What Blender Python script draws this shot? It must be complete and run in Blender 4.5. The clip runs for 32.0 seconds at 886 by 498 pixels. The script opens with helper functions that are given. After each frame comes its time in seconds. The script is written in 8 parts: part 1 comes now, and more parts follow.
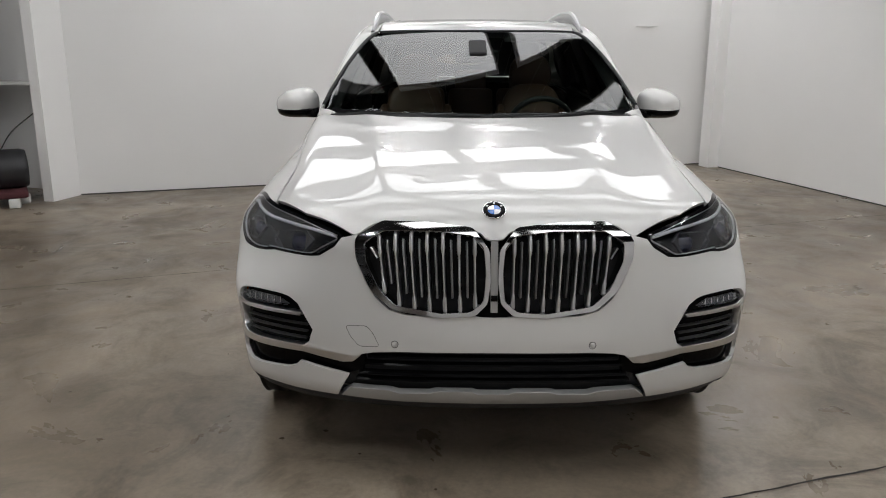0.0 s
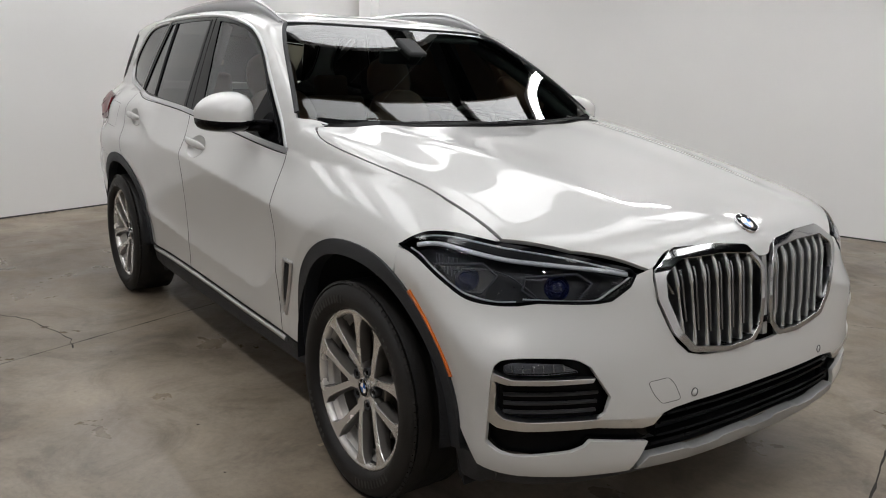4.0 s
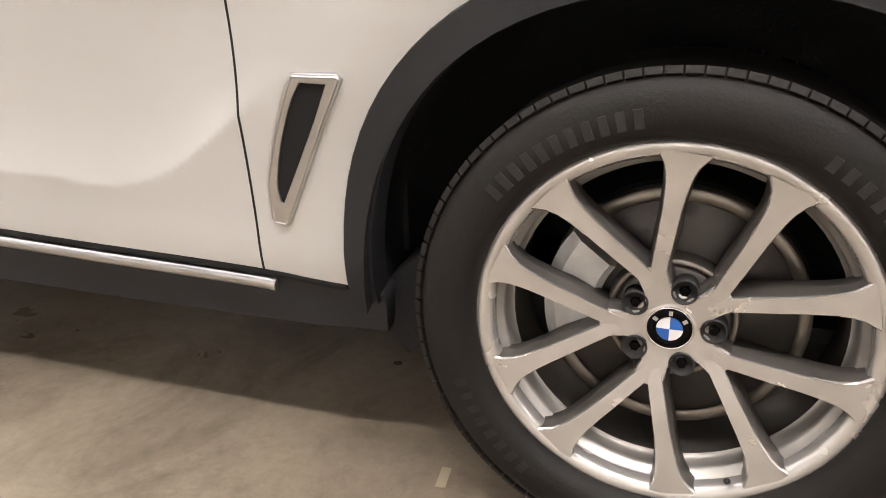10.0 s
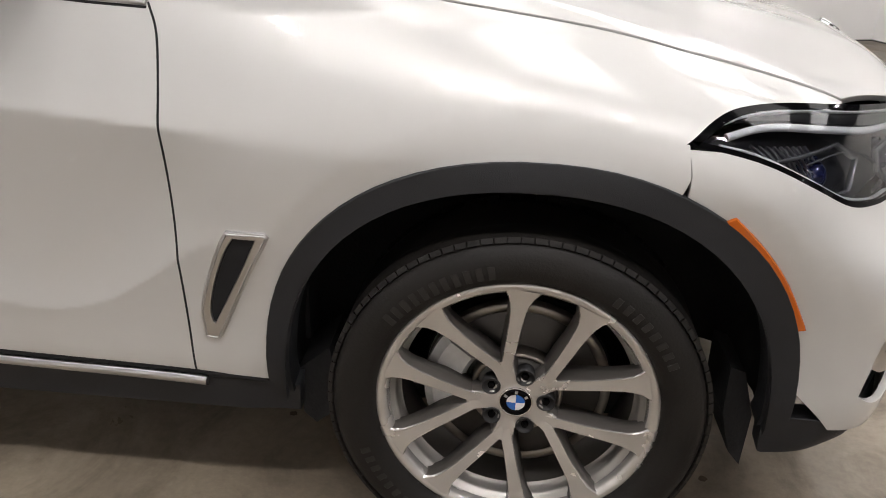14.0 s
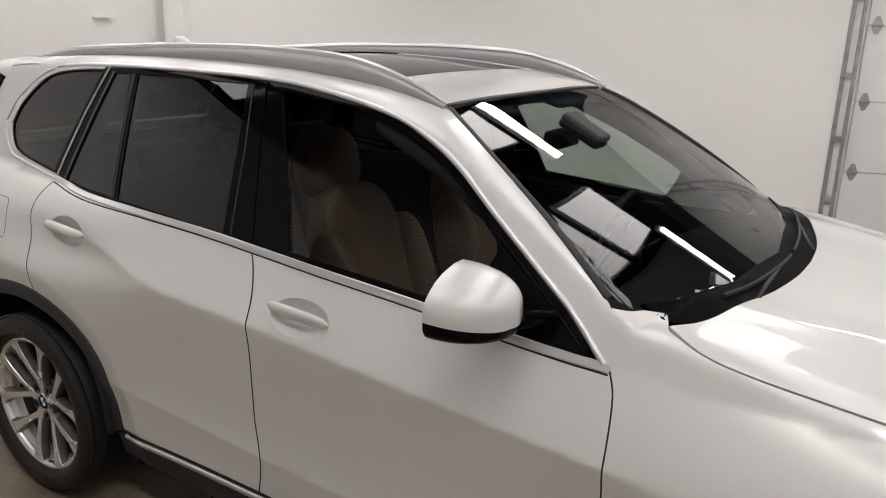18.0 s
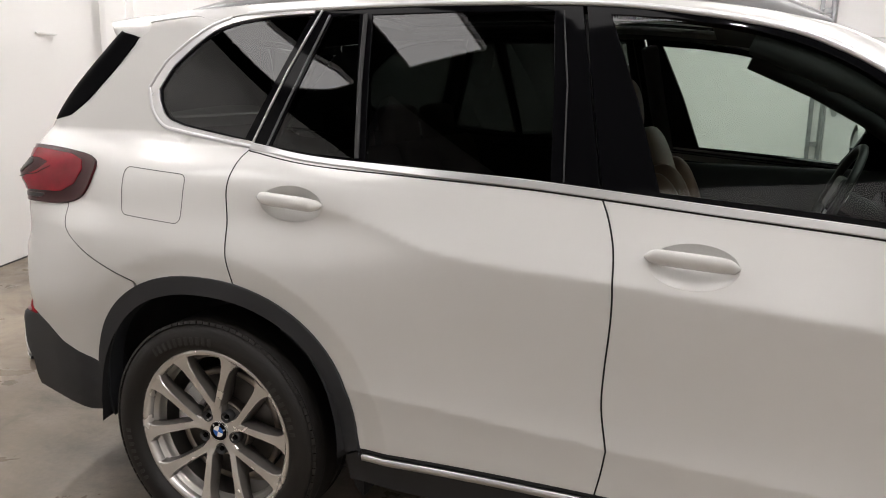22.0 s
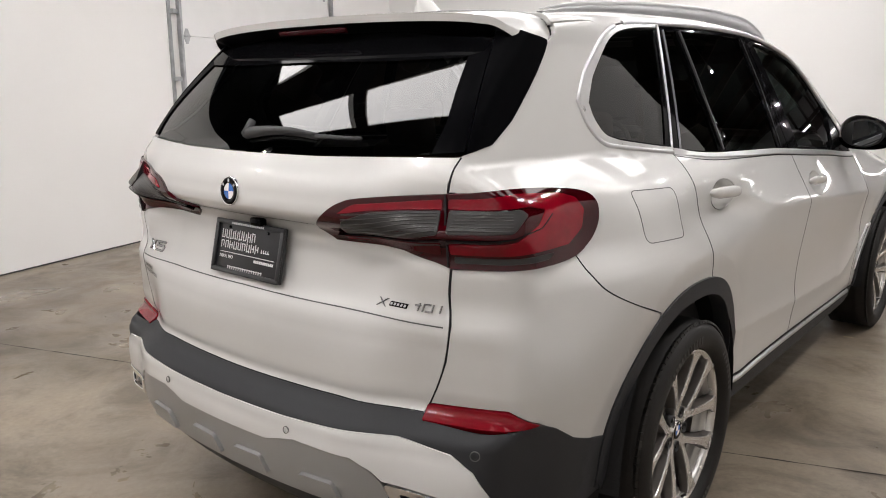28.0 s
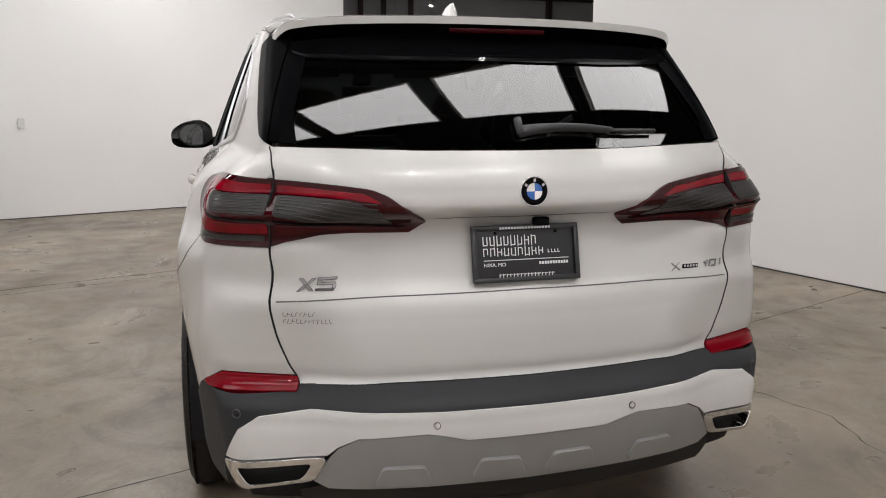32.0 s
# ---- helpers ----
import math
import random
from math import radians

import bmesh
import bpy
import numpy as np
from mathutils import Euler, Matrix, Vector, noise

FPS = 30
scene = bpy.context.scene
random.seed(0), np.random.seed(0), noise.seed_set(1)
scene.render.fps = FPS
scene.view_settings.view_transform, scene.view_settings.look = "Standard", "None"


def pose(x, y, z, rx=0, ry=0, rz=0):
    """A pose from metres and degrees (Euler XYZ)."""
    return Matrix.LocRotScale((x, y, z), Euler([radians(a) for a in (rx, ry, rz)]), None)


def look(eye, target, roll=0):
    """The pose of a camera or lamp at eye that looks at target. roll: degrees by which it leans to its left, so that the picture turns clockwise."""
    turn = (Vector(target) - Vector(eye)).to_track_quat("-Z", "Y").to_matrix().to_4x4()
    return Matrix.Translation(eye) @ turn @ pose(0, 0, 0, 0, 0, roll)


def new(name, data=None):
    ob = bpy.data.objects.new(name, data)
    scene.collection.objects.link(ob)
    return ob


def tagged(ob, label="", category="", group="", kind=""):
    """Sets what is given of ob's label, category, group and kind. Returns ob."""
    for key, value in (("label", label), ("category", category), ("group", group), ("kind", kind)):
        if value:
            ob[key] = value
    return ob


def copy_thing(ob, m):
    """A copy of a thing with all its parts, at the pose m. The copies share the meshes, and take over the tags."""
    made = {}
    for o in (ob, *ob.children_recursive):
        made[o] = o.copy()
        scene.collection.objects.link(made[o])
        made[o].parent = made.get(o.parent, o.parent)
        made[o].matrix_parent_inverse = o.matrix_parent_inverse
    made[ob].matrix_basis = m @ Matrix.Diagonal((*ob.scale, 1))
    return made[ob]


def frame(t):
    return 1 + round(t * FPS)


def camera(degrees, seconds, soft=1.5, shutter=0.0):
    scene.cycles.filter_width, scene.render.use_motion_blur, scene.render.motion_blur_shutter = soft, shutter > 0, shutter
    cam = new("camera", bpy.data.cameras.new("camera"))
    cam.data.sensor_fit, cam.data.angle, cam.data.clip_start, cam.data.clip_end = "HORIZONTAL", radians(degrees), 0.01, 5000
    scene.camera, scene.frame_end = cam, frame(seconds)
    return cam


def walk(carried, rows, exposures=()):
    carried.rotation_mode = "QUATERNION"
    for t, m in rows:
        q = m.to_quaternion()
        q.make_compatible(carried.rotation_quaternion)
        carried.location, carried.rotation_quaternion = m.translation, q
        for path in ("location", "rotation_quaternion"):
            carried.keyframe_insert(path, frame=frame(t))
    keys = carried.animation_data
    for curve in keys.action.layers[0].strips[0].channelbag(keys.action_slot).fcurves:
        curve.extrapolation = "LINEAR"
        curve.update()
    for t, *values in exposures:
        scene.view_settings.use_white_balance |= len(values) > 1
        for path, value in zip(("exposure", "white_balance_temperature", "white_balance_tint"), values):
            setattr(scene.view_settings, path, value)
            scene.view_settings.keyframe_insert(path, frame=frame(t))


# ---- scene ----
cam = camera(59.6, 32.0, soft=1.0)
PATH = [
    (0, (4.876, -0.15, 1.52), (2.938, -0.169, 1.028), 0.1),
    (0.5, (4.815, -0.497, 1.544), (2.883, -0.351, 1.049), 0.1),
    (1, (4.749, -0.832, 1.532), (2.836, -0.513, 1.043), 0.3),
    (1.5, (4.664, -1.105, 1.512), (2.786, -0.617, 1.026), 0.3),
    (2, (4.517, -1.373, 1.484), (2.692, -0.708, 1.005), 0.5),
    (2.5, (4.361, -1.622, 1.478), (2.602, -0.799, 1.001), 0.3),
    (4.5, (3.316, -2.296, 1.415), (1.796, -1.074, 0.971), 1.8),
    (5, (2.982, -2.344, 1.404), (1.502, -1.076, 0.954), 1.7),
    (5.5, (2.641, -2.339, 1.413), (1.183, -1.046, 0.966), 1.7),
    (6, (2.305, -2.295, 1.427), (0.856, -0.991, 0.978), 1.7),
    (6.5, (2.013, -2.301, 1.406), (0.576, -0.982, 0.964), 1.7),
    (7, (1.726, -2.287, 1.395), (0.3, -0.956, 0.958), 1.7),
    (7.5, (1.451, -2.228, 1.38), (0.05, -0.866, 0.953), 1.7),
    (8, (1.306, -2.218, 1.296), (-0.016, -0.79, 0.835), 0.8),
    (8.5, (1.312, -2.256, 1.144), (0.157, -0.684, 0.703), 2.7),
    (9, (1.389, -2.09, 1.057), (0.38, -0.458, 0.491), 0.2),
    (9.5, (1.471, -2.035, 0.924), (0.642, -0.313, 0.334), -0.1),
    (10, (1.51, -1.959, 0.897), (0.894, -0.21, 0.149), -1.2),
    (10.5, (1.536, -1.956, 0.85), (1.096, -0.171, 0.062), -0.7),
    (11, (1.552, -1.935, 0.819), (1.242, -0.136, -0.002), -0.5),
    (11.5, (1.559, -1.913, 0.777), (1.36, -0.111, -0.073), -0.3),
    (12, (1.55, -1.901, 0.764), (1.426, -0.097, -0.097), -0.1),
    (12.5, (1.538, -1.921, 0.804), (1.464, -0.112, -0.05), 0.2),
    (13, (1.517, -1.977, 0.917), (1.471, -0.164, 0.071), 0.6),
    (13.5, (1.479, -2.088, 1.112), (1.396, -0.27, 0.281), 1.0),
    (14, (1.464, -2.22, 1.293), (1.281, -0.411, 0.459), 1.5),
    (14.5, (1.46, -2.361, 1.433), (1.156, -0.562, 0.61), 2.3),
    (15, (1.462, -2.478, 1.562), (0.988, -0.711, 0.755), 2.6),
    (15.5, (1.42, -2.511, 1.688), (0.768, -0.808, 0.868), 2.5),
    (17.5, (1.357, -2.466, 1.829), (0.374, -0.824, 1.248), 1.6),
    (18, (1.332, -2.461, 1.853), (0.312, -0.831, 1.303), 1.6),
    (18.5, (1.334, -2.465, 1.875), (0.291, -0.846, 1.336), 1.6),
    (19, (1.33, -2.503, 1.831), (0.269, -0.891, 1.302), 1.5),
    (19.5, (1.264, -2.562, 1.758), (0.194, -0.953, 1.243), 1.4),
    (20, (1.132, -2.627, 1.663), (0.057, -1.013, 1.175), 1.4),
    (20.5, (0.922, -2.633, 1.598), (-0.13, -0.996, 1.136), 1.2),
    (21, (0.634, -2.665, 1.543), (-0.371, -0.992, 1.11), 1.2),
    (21.5, (0.324, -2.755, 1.493), (-0.569, -1.015, 1.076), 1.1),
    (22, (-0.014, -2.827, 1.459), (-0.708, -0.997, 1.051), 1.0),
    (22.5, (-0.382, -2.934, 1.448), (-0.854, -1.033, 1.044), 0.9),
    (23, (-0.769, -3.061, 1.434), (-1.011, -1.115, 1.045), 0.7),
    (23.5, (-1.2, -3.116, 1.441), (-1.203, -1.152, 1.059), 0.6),
    (24, (-1.629, -3.22, 1.404), (-1.407, -1.262, 1.062), 0.4),
    (24.5, (-2.05, -3.193, 1.46), (-1.574, -1.288, 1.079), 0.2),
    (26.5, (-3.382, -2.695, 1.511), (-2.205, -1.132, 1.1), -0.1),
    (27, (-3.569, -2.437, 1.501), (-2.283, -0.959, 1.099), -0.2),
    (27.5, (-3.709, -2.137, 1.498), (-2.312, -0.766, 1.086), -0.3),
    (28, (-3.795, -1.853, 1.494), (-2.292, -0.603, 1.075), -0.3),
    (28.5, (-3.881, -1.543, 1.489), (-2.263, -0.446, 1.07), -0.4),
    (29, (-3.967, -1.24, 1.48), (-2.243, -0.32, 1.054), -0.3),
    (29.5, (-4.053, -0.956, 1.476), (-2.239, -0.229, 1.054), -0.2),
    (30, (-4.127, -0.626, 1.461), (-2.237, -0.123, 1.044), -0.1),
    (30.5, (-4.233, -0.27, 1.465), (-2.289, -0.049, 1.05), 0.3),
    (31, (-4.307, 0.056, 1.441), (-2.345, 0.047, 1.055), 0.2),
    (31.5, (-4.383, 0.421, 1.474), (-2.444, 0.153, 1.064), 0.4),
    (32, (-4.463, 0.79, 1.432), (-2.567, 0.272, 1.063), 0.2),
]
EXPOSURES = [(0, -0.13, 6330, 11), (2.5, -0.06, 6330, 11), (8, 0.3, 6330, 11), (9, 0.52, 6420, 12), (9.6, 0.95, 6750, 14), (10.5, 1.84, 6950, 17), (13, 1.84, 6900, 17), (14, 0.6, 6600, 14), (15, 0.3, 6600, 14),
             (17.5, 0.02, 6650, 14), (19, 0.1, 6650, 14), (20, 0.22, 6650, 14), (21.5, 0.5, 6650, 14), (23, 0.6, 6550, 14), (24.5, 0.5, 6550, 14), (27, 0.42, 6600, 14), (30, 0.38, 6500, 13), (32, 0.2, 6500, 13)]
walk(cam, [(t, look(eye, target, roll)) for t, eye, target, roll in PATH], EXPOSURES)

# ---- light: a closed hall, lit by ceiling panels and added fill lamps ----
world = bpy.data.worlds.new("world")
scene.world = world
world.use_nodes = True
world.node_tree.nodes["Background"].inputs[0].default_value = (0.75, 0.8, 0.9, 1)
world.node_tree.nodes["Background"].inputs[1].default_value = 0.02
scene.view_settings.exposure = 0.0


# ---- materials ----
def material(name, color, rough=0.5, metal=0.0, coat=0.0, bump=0.0, bump_scale=60.0, vary=0.0, vary_scale=4.0, spec=0.5):
    m = bpy.data.materials.new(name)
    m.use_nodes = True
    nt = m.node_tree
    b = nt.nodes["Principled BSDF"]
    b.inputs["Base Color"].default_value = (*color, 1)
    b.inputs["Roughness"].default_value = rough
    b.inputs["Metallic"].default_value = metal
    b.inputs["Coat Weight"].default_value = coat
    b.inputs["Coat Roughness"].default_value = 0.02
    b.inputs["Specular IOR Level"].default_value = spec
    if bump or vary:
        tc = nt.nodes.new("ShaderNodeTexCoord")
    if vary:
        n = nt.nodes.new("ShaderNodeTexNoise")
        n.inputs["Scale"].default_value = vary_scale
        n.inputs["Detail"].default_value = 6
        nt.links.new(tc.outputs["Object"], n.inputs["Vector"])
        r = nt.nodes.new("ShaderNodeMapRange")
        r.inputs["From Min"].default_value, r.inputs["From Max"].default_value = 0.3, 0.7
        r.inputs["To Min"].default_value, r.inputs["To Max"].default_value = 1 - vary, 1 + vary
        nt.links.new(n.outputs["Fac"], r.inputs["Value"])
        mx = nt.nodes.new("ShaderNodeVectorMath")
        mx.operation = "SCALE"
        mx.inputs[0].default_value = color
        nt.links.new(r.outputs["Result"], mx.inputs["Scale"])
        nt.links.new(mx.outputs["Vector"], b.inputs["Base Color"])
        r2 = nt.nodes.new("ShaderNodeMapRange")
        r2.inputs["To Min"].default_value, r2.inputs["To Max"].default_value = max(0.02, rough - vary * 0.3), min(1, rough + vary * 0.3)
        nt.links.new(n.outputs["Fac"], r2.inputs["Value"])
        nt.links.new(r2.outputs["Result"], b.inputs["Roughness"])
    if bump:
        n2 = nt.nodes.new("ShaderNodeTexNoise")
        n2.inputs["Scale"].default_value = bump_scale
        n2.inputs["Detail"].default_value = 4
        nt.links.new(tc.outputs["Object"], n2.inputs["Vector"])
        bp = nt.nodes.new("ShaderNodeBump")
        bp.inputs["Strength"].default_value = bump
        bp.inputs["Distance"].default_value = 0.004
        nt.links.new(n2.outputs["Fac"], bp.inputs["Height"])
        nt.links.new(bp.outputs["Normal"], b.inputs["Normal"])
    return m


def glass(name, color, rough=0.0, ior=1.45):
    """Tinted pane: a mix of clear see-through and mirror gloss."""
    m = bpy.data.materials.new(name)
    m.use_nodes = True
    nt = m.node_tree
    nt.nodes.remove(nt.nodes["Principled BSDF"])
    out = nt.nodes["Material Output"]
    tr = nt.nodes.new("ShaderNodeBsdfTransparent")
    tr.inputs[0].default_value = (*color, 1)
    gl = nt.nodes.new("ShaderNodeBsdfGlossy")
    gl.inputs["Roughness"].default_value = rough
    gl.inputs["Color"].default_value = (1, 1, 1, 1)
    fr = nt.nodes.new("ShaderNodeFresnel")
    fr.inputs["IOR"].default_value = ior
    mix = nt.nodes.new("ShaderNodeMixShader")
    nt.links.new(fr.outputs[0], mix.inputs[0])
    nt.links.new(tr.outputs[0], mix.inputs[1])
    nt.links.new(gl.outputs[0], mix.inputs[2])
    nt.links.new(mix.outputs[0], out.inputs["Surface"])
    return m


def emitter(name, color, power):
    m = bpy.data.materials.new(name)
    m.use_nodes = True
    b = m.node_tree.nodes["Principled BSDF"]
    b.inputs["Base Color"].default_value = (0.8, 0.8, 0.8, 1)
    b.inputs["Emission Color"].default_value = (*color, 1)
    b.inputs["Emission Strength"].default_value = power
    return m


PAINT = material("pearl_white_paint", (0.59, 0.583, 0.566), rough=0.33, metal=0.13, coat=1.0, spec=0.15, bump=0.0, vary=0.02, vary_scale=1.5)
PAINT.node_tree.nodes["Principled BSDF"].inputs["Coat IOR"].default_value = 1.40
CLAD = material("textured_dark_plastic", (0.014, 0.015, 0.018), rough=0.6, bump=0.25, bump_scale=700, vary=0.1, vary_scale=6)
BLACK_GLOSS = material("gloss_black_trim", (0.003, 0.003, 0.0035), rough=0.05, spec=0.07)
BLACK_MATT = material("matt_black_plastic", (0.012, 0.012, 0.013), rough=0.6)
FIN_BLACK = material("soft_gloss_black", (0.002, 0.002, 0.0025), rough=0.3, spec=0.01)
DARK = material("dark_cavity", (0.006, 0.006, 0.007), rough=0.9)
CHROME = material("bright_chrome", (0.82, 0.82, 0.83), rough=0.06, metal=1.0)
SATIN = material("satin_aluminium", (0.62, 0.62, 0.62), rough=0.28, metal=1.0, vary=0.05, vary_scale=20)
SATIN_TRIM = material("satin_trim", (0.60, 0.60, 0.605), rough=0.36, metal=0.85)
SKID = material("silver_paint", (0.33, 0.33, 0.325), rough=0.38, metal=0.4, coat=0.3, vary=0.03)
RUBBER = material("tyre_rubber", (0.0082, 0.0068, 0.0058), rough=0.6, spec=0.35, bump=0.2, bump_scale=200, vary=0.3, vary_scale=9)
RIM_FACE = material("machined_rim", (0.66, 0.64, 0.61), rough=0.27, metal=0.7, coat=0.4, vary=0.05, vary_scale=15)
RIM_SIDE = material("painted_rim_pocket", (0.12, 0.11, 0.10), rough=0.38, metal=0.3, vary=0.06, vary_scale=15)
ROTOR = material("brake_steel", (0.06, 0.054, 0.048), rough=0.4, metal=0.5, vary=0.15, vary_scale=18)
GLASS_FRONT = glass("windscreen_glass", (0.60, 0.68, 0.64), ior=1.52)
GLASS_REAR = glass("rear_window_glass", (0.17, 0.185, 0.175), ior=1.92)
GLASS_DARK = glass("privacy_glass", (0.075, 0.085, 0.079), ior=1.48)
GLASS_LIGHT = glass("front_side_glass", (0.66, 0.73, 0.69), ior=1.42)
GLASS_ROOF = glass("roof_glass", (0.02, 0.02, 0.02), ior=1.12)
LENS_CLEAR = glass("clear_lens", (0.90, 0.91, 0.93))
LENS_RED = material("red_lamp_lens", (0.034, 0.0004, 0.002), rough=0.04, spec=0.35)
LENS_GREY = material("grey_lamp_lens", (0.034, 0.032, 0.031), rough=0.3, spec=0.2)
AMBER = material("amber_reflector", (0.62, 0.13, 0.006), rough=0.22, coat=0.8)
REFLECT_RED = material("red_reflector", (0.19, 0.002, 0.008), rough=0.12, spec=0.25)
BLUE = material("badge_blue", (0.02, 0.13, 0.48), rough=0.12, coat=1.0)
WHITE_GLOSS = material("badge_white", (0.8, 0.8, 0.8), rough=0.1, coat=1.0)
TAN = material("tan_leather", (0.11, 0.052, 0.028), rough=0.5, bump=0.15, bump_scale=250, vary=0.12, vary_scale=8)
INTERIOR = material("dark_interior", (0.018, 0.018, 0.019), rough=0.65, bump=0.1, bump_scale=300, vary=0.1)
INTERIOR_GREY = material("grey_headliner", (0.05, 0.05, 0.05), rough=0.9, vary=0.08)
WALL = material("white_wall_paint", (0.85, 0.842, 0.828), rough=0.6, bump=0.12, bump_scale=40, vary=0.02, vary_scale=0.7)
GAP_SHADE = material("base_gap_shadow_board", (0.05, 0.05, 0.05), rough=0.8)
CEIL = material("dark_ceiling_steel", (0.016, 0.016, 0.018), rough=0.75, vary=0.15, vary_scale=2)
DOOR_WHITE = material("white_steel_door", (0.76, 0.76, 0.755), rough=0.42, bump=0.06, bump_scale=120, vary=0.02)
GALV = material("galvanised_steel", (0.42, 0.43, 0.44), rough=0.4, metal=0.8, vary=0.2, vary_scale=12)


# ---- the car's outer surface, as one smooth shape: x ahead, y to its left, z up ----
def curve(xs, ys):
    """A smooth curve through a few knots."""
    xs, ys = np.array(xs, float), np.array(ys, float)
    if xs[0] > xs[-1]:
        xs, ys = xs[::-1], ys[::-1]
    d = np.diff(ys) / np.diff(xs)
    m = np.empty_like(ys)
    m[1:-1] = (d[:-1] * np.diff(xs)[1:] + d[1:] * np.diff(xs)[:-1]) / (xs[2:] - xs[:-2])
    m[0], m[-1] = d[0], d[-1]

    def f(x):
        x = np.clip(np.asarray(x, float), xs[0], xs[-1])
        i = np.clip(np.searchsorted(xs, x) - 1, 0, len(xs) - 2)
        h = xs[i + 1] - xs[i]
        t = (x - xs[i]) / h
        return ((2 * t**3 - 3 * t**2 + 1) * ys[i] + (t**3 - 2 * t**2 + t) * h * m[i]
                + (3 * t**2 - 2 * t**3) * ys[i + 1] + (t**3 - t**2) * h * m[i + 1])
    return f


def bell(x, c, w):
    return np.exp(-((x - c) / w) ** 2)


def step(x, a, b):
    t = np.clip((x - a) / (b - a), 0, 1)
    return t * t * (3 - 2 * t)


def smax(a, b, k):
    h = np.clip(0.5 + 0.5 * (a - b) / k, 0, 1)
    return b + (a - b) * h + k * h * (1 - h)


belt_z = curve([-2.5, -1.85, -1.4, -0.33, 0.8, 1.3, 2.3], [1.30, 1.292, 1.268, 1.205, 1.117, 1.09, 1.0])
belt_w = curve([-2.5, -2.1, -1.85, -1.4, -1.0, -0.33, 0.8, 1.2, 2.3], [0.682, 0.738, 0.772, 0.827, 0.86, 0.883, 0.878, 0.86, 0.78])
low_w = curve([0.15, 0.25, 0.33, 0.40, 0.48, 0.60, 0.72, 0.86, 0.96, 1.1, 1.4], [0.86, 0.895, 0.912, 0.928, 0.934, 0.946, 0.961, 0.974, 0.976, 0.972, 0.96])
front_c = curve([0.2, 0.26, 0.33, 0.45, 0.55, 0.65, 0.80, 0.917, 1.006, 1.1], [2.18, 2.30, 2.375, 2.392, 2.388, 2.372, 2.355, 2.335, 2.285, 2.15])
front_b = curve([0.2, 0.3, 0.55, 0.68, 0.80, 0.90, 1.1], [0.30, 0.24, 0.19, 0.17, 0.30, 0.37, 0.42])
rear_c = curve([0.2, 0.26, 0.35, 0.45, 0.585, 0.64, 0.675, 0.73, 0.84, 0.90, 0.945, 1.04, 1.10, 1.118, 1.142, 1.20, 1.25, 1.29, 1.34, 1.62, 1.75],
               [-2.36, -2.46, -2.535, -2.57, -2.585, -2.572, -2.516, -2.512, -2.507, -2.495, -2.462, -2.43, -2.424, -2.44, -2.492, -2.505, -2.49, -2.462, -2.43, -2.15, -2.0])
rear_flat = curve([0.2, 0.88, 0.93, 1.06, 1.13, 1.16, 1.3], [0, 0, 0.022, 0.066, 0.05, 0, 0])
hood_c = curve([0.6, 0.9, 1.1, 1.4, 1.7, 2.0, 2.2, 2.285, 2.45], [1.262, 1.236, 1.215, 1.180, 1.135, 1.078, 1.03, 1.0, 0.93])
hood_a = curve([0.6, 0.9, 1.5, 2.05, 2.4], [0.03, 0.035, 0.08, 0.135, 0.15])
roof_c = curve([0.5, 0.15, 0.0, -0.3, -0.7, -1.2, -1.7, -2.1, -2.5], [1.56, 1.660, 1.693, 1.727, 1.745, 1.743, 1.721, 1.680, 1.62])


crease_z = curve([-1.3, -1.0, -0.28, 0.2, 0.43, 0.57, 0.67, 0.82, 1.0], [0.60, 0.595, 0.55, 0.526, 0.516, 0.513, 0.543, 0.644, 0.75])
shoulder_z = curve([-2.4, -1.95, -1.5, -1.25, -1.09, -0.93, -0.8, -0.69, -0.28, 0.16, 0.83, 1.1, 1.6, 2.3], [1.135, 1.07, 1.06, 1.10, 1.115, 1.083, 1.043, 1.026, 1.0, 0.965, 0.912, 0.89, 0.84, 0.80])
shoulder_k = curve([-2.4, -1.5, -1.1, -0.8, 0.8, 1.2, 1.6, 2.3], [0, 0, 0.35, 0.78, 0.78, 0.35, 0, 0])


waist = curve([-2.4, -2.2, -1.85, -1.6, -1.45, -1.2, -0.95, -0.75, -0.55, -0.4], [0, 0.010, 0.028, 0.036, 0.045, 0.056, 0.030, 0.010, 0, 0])


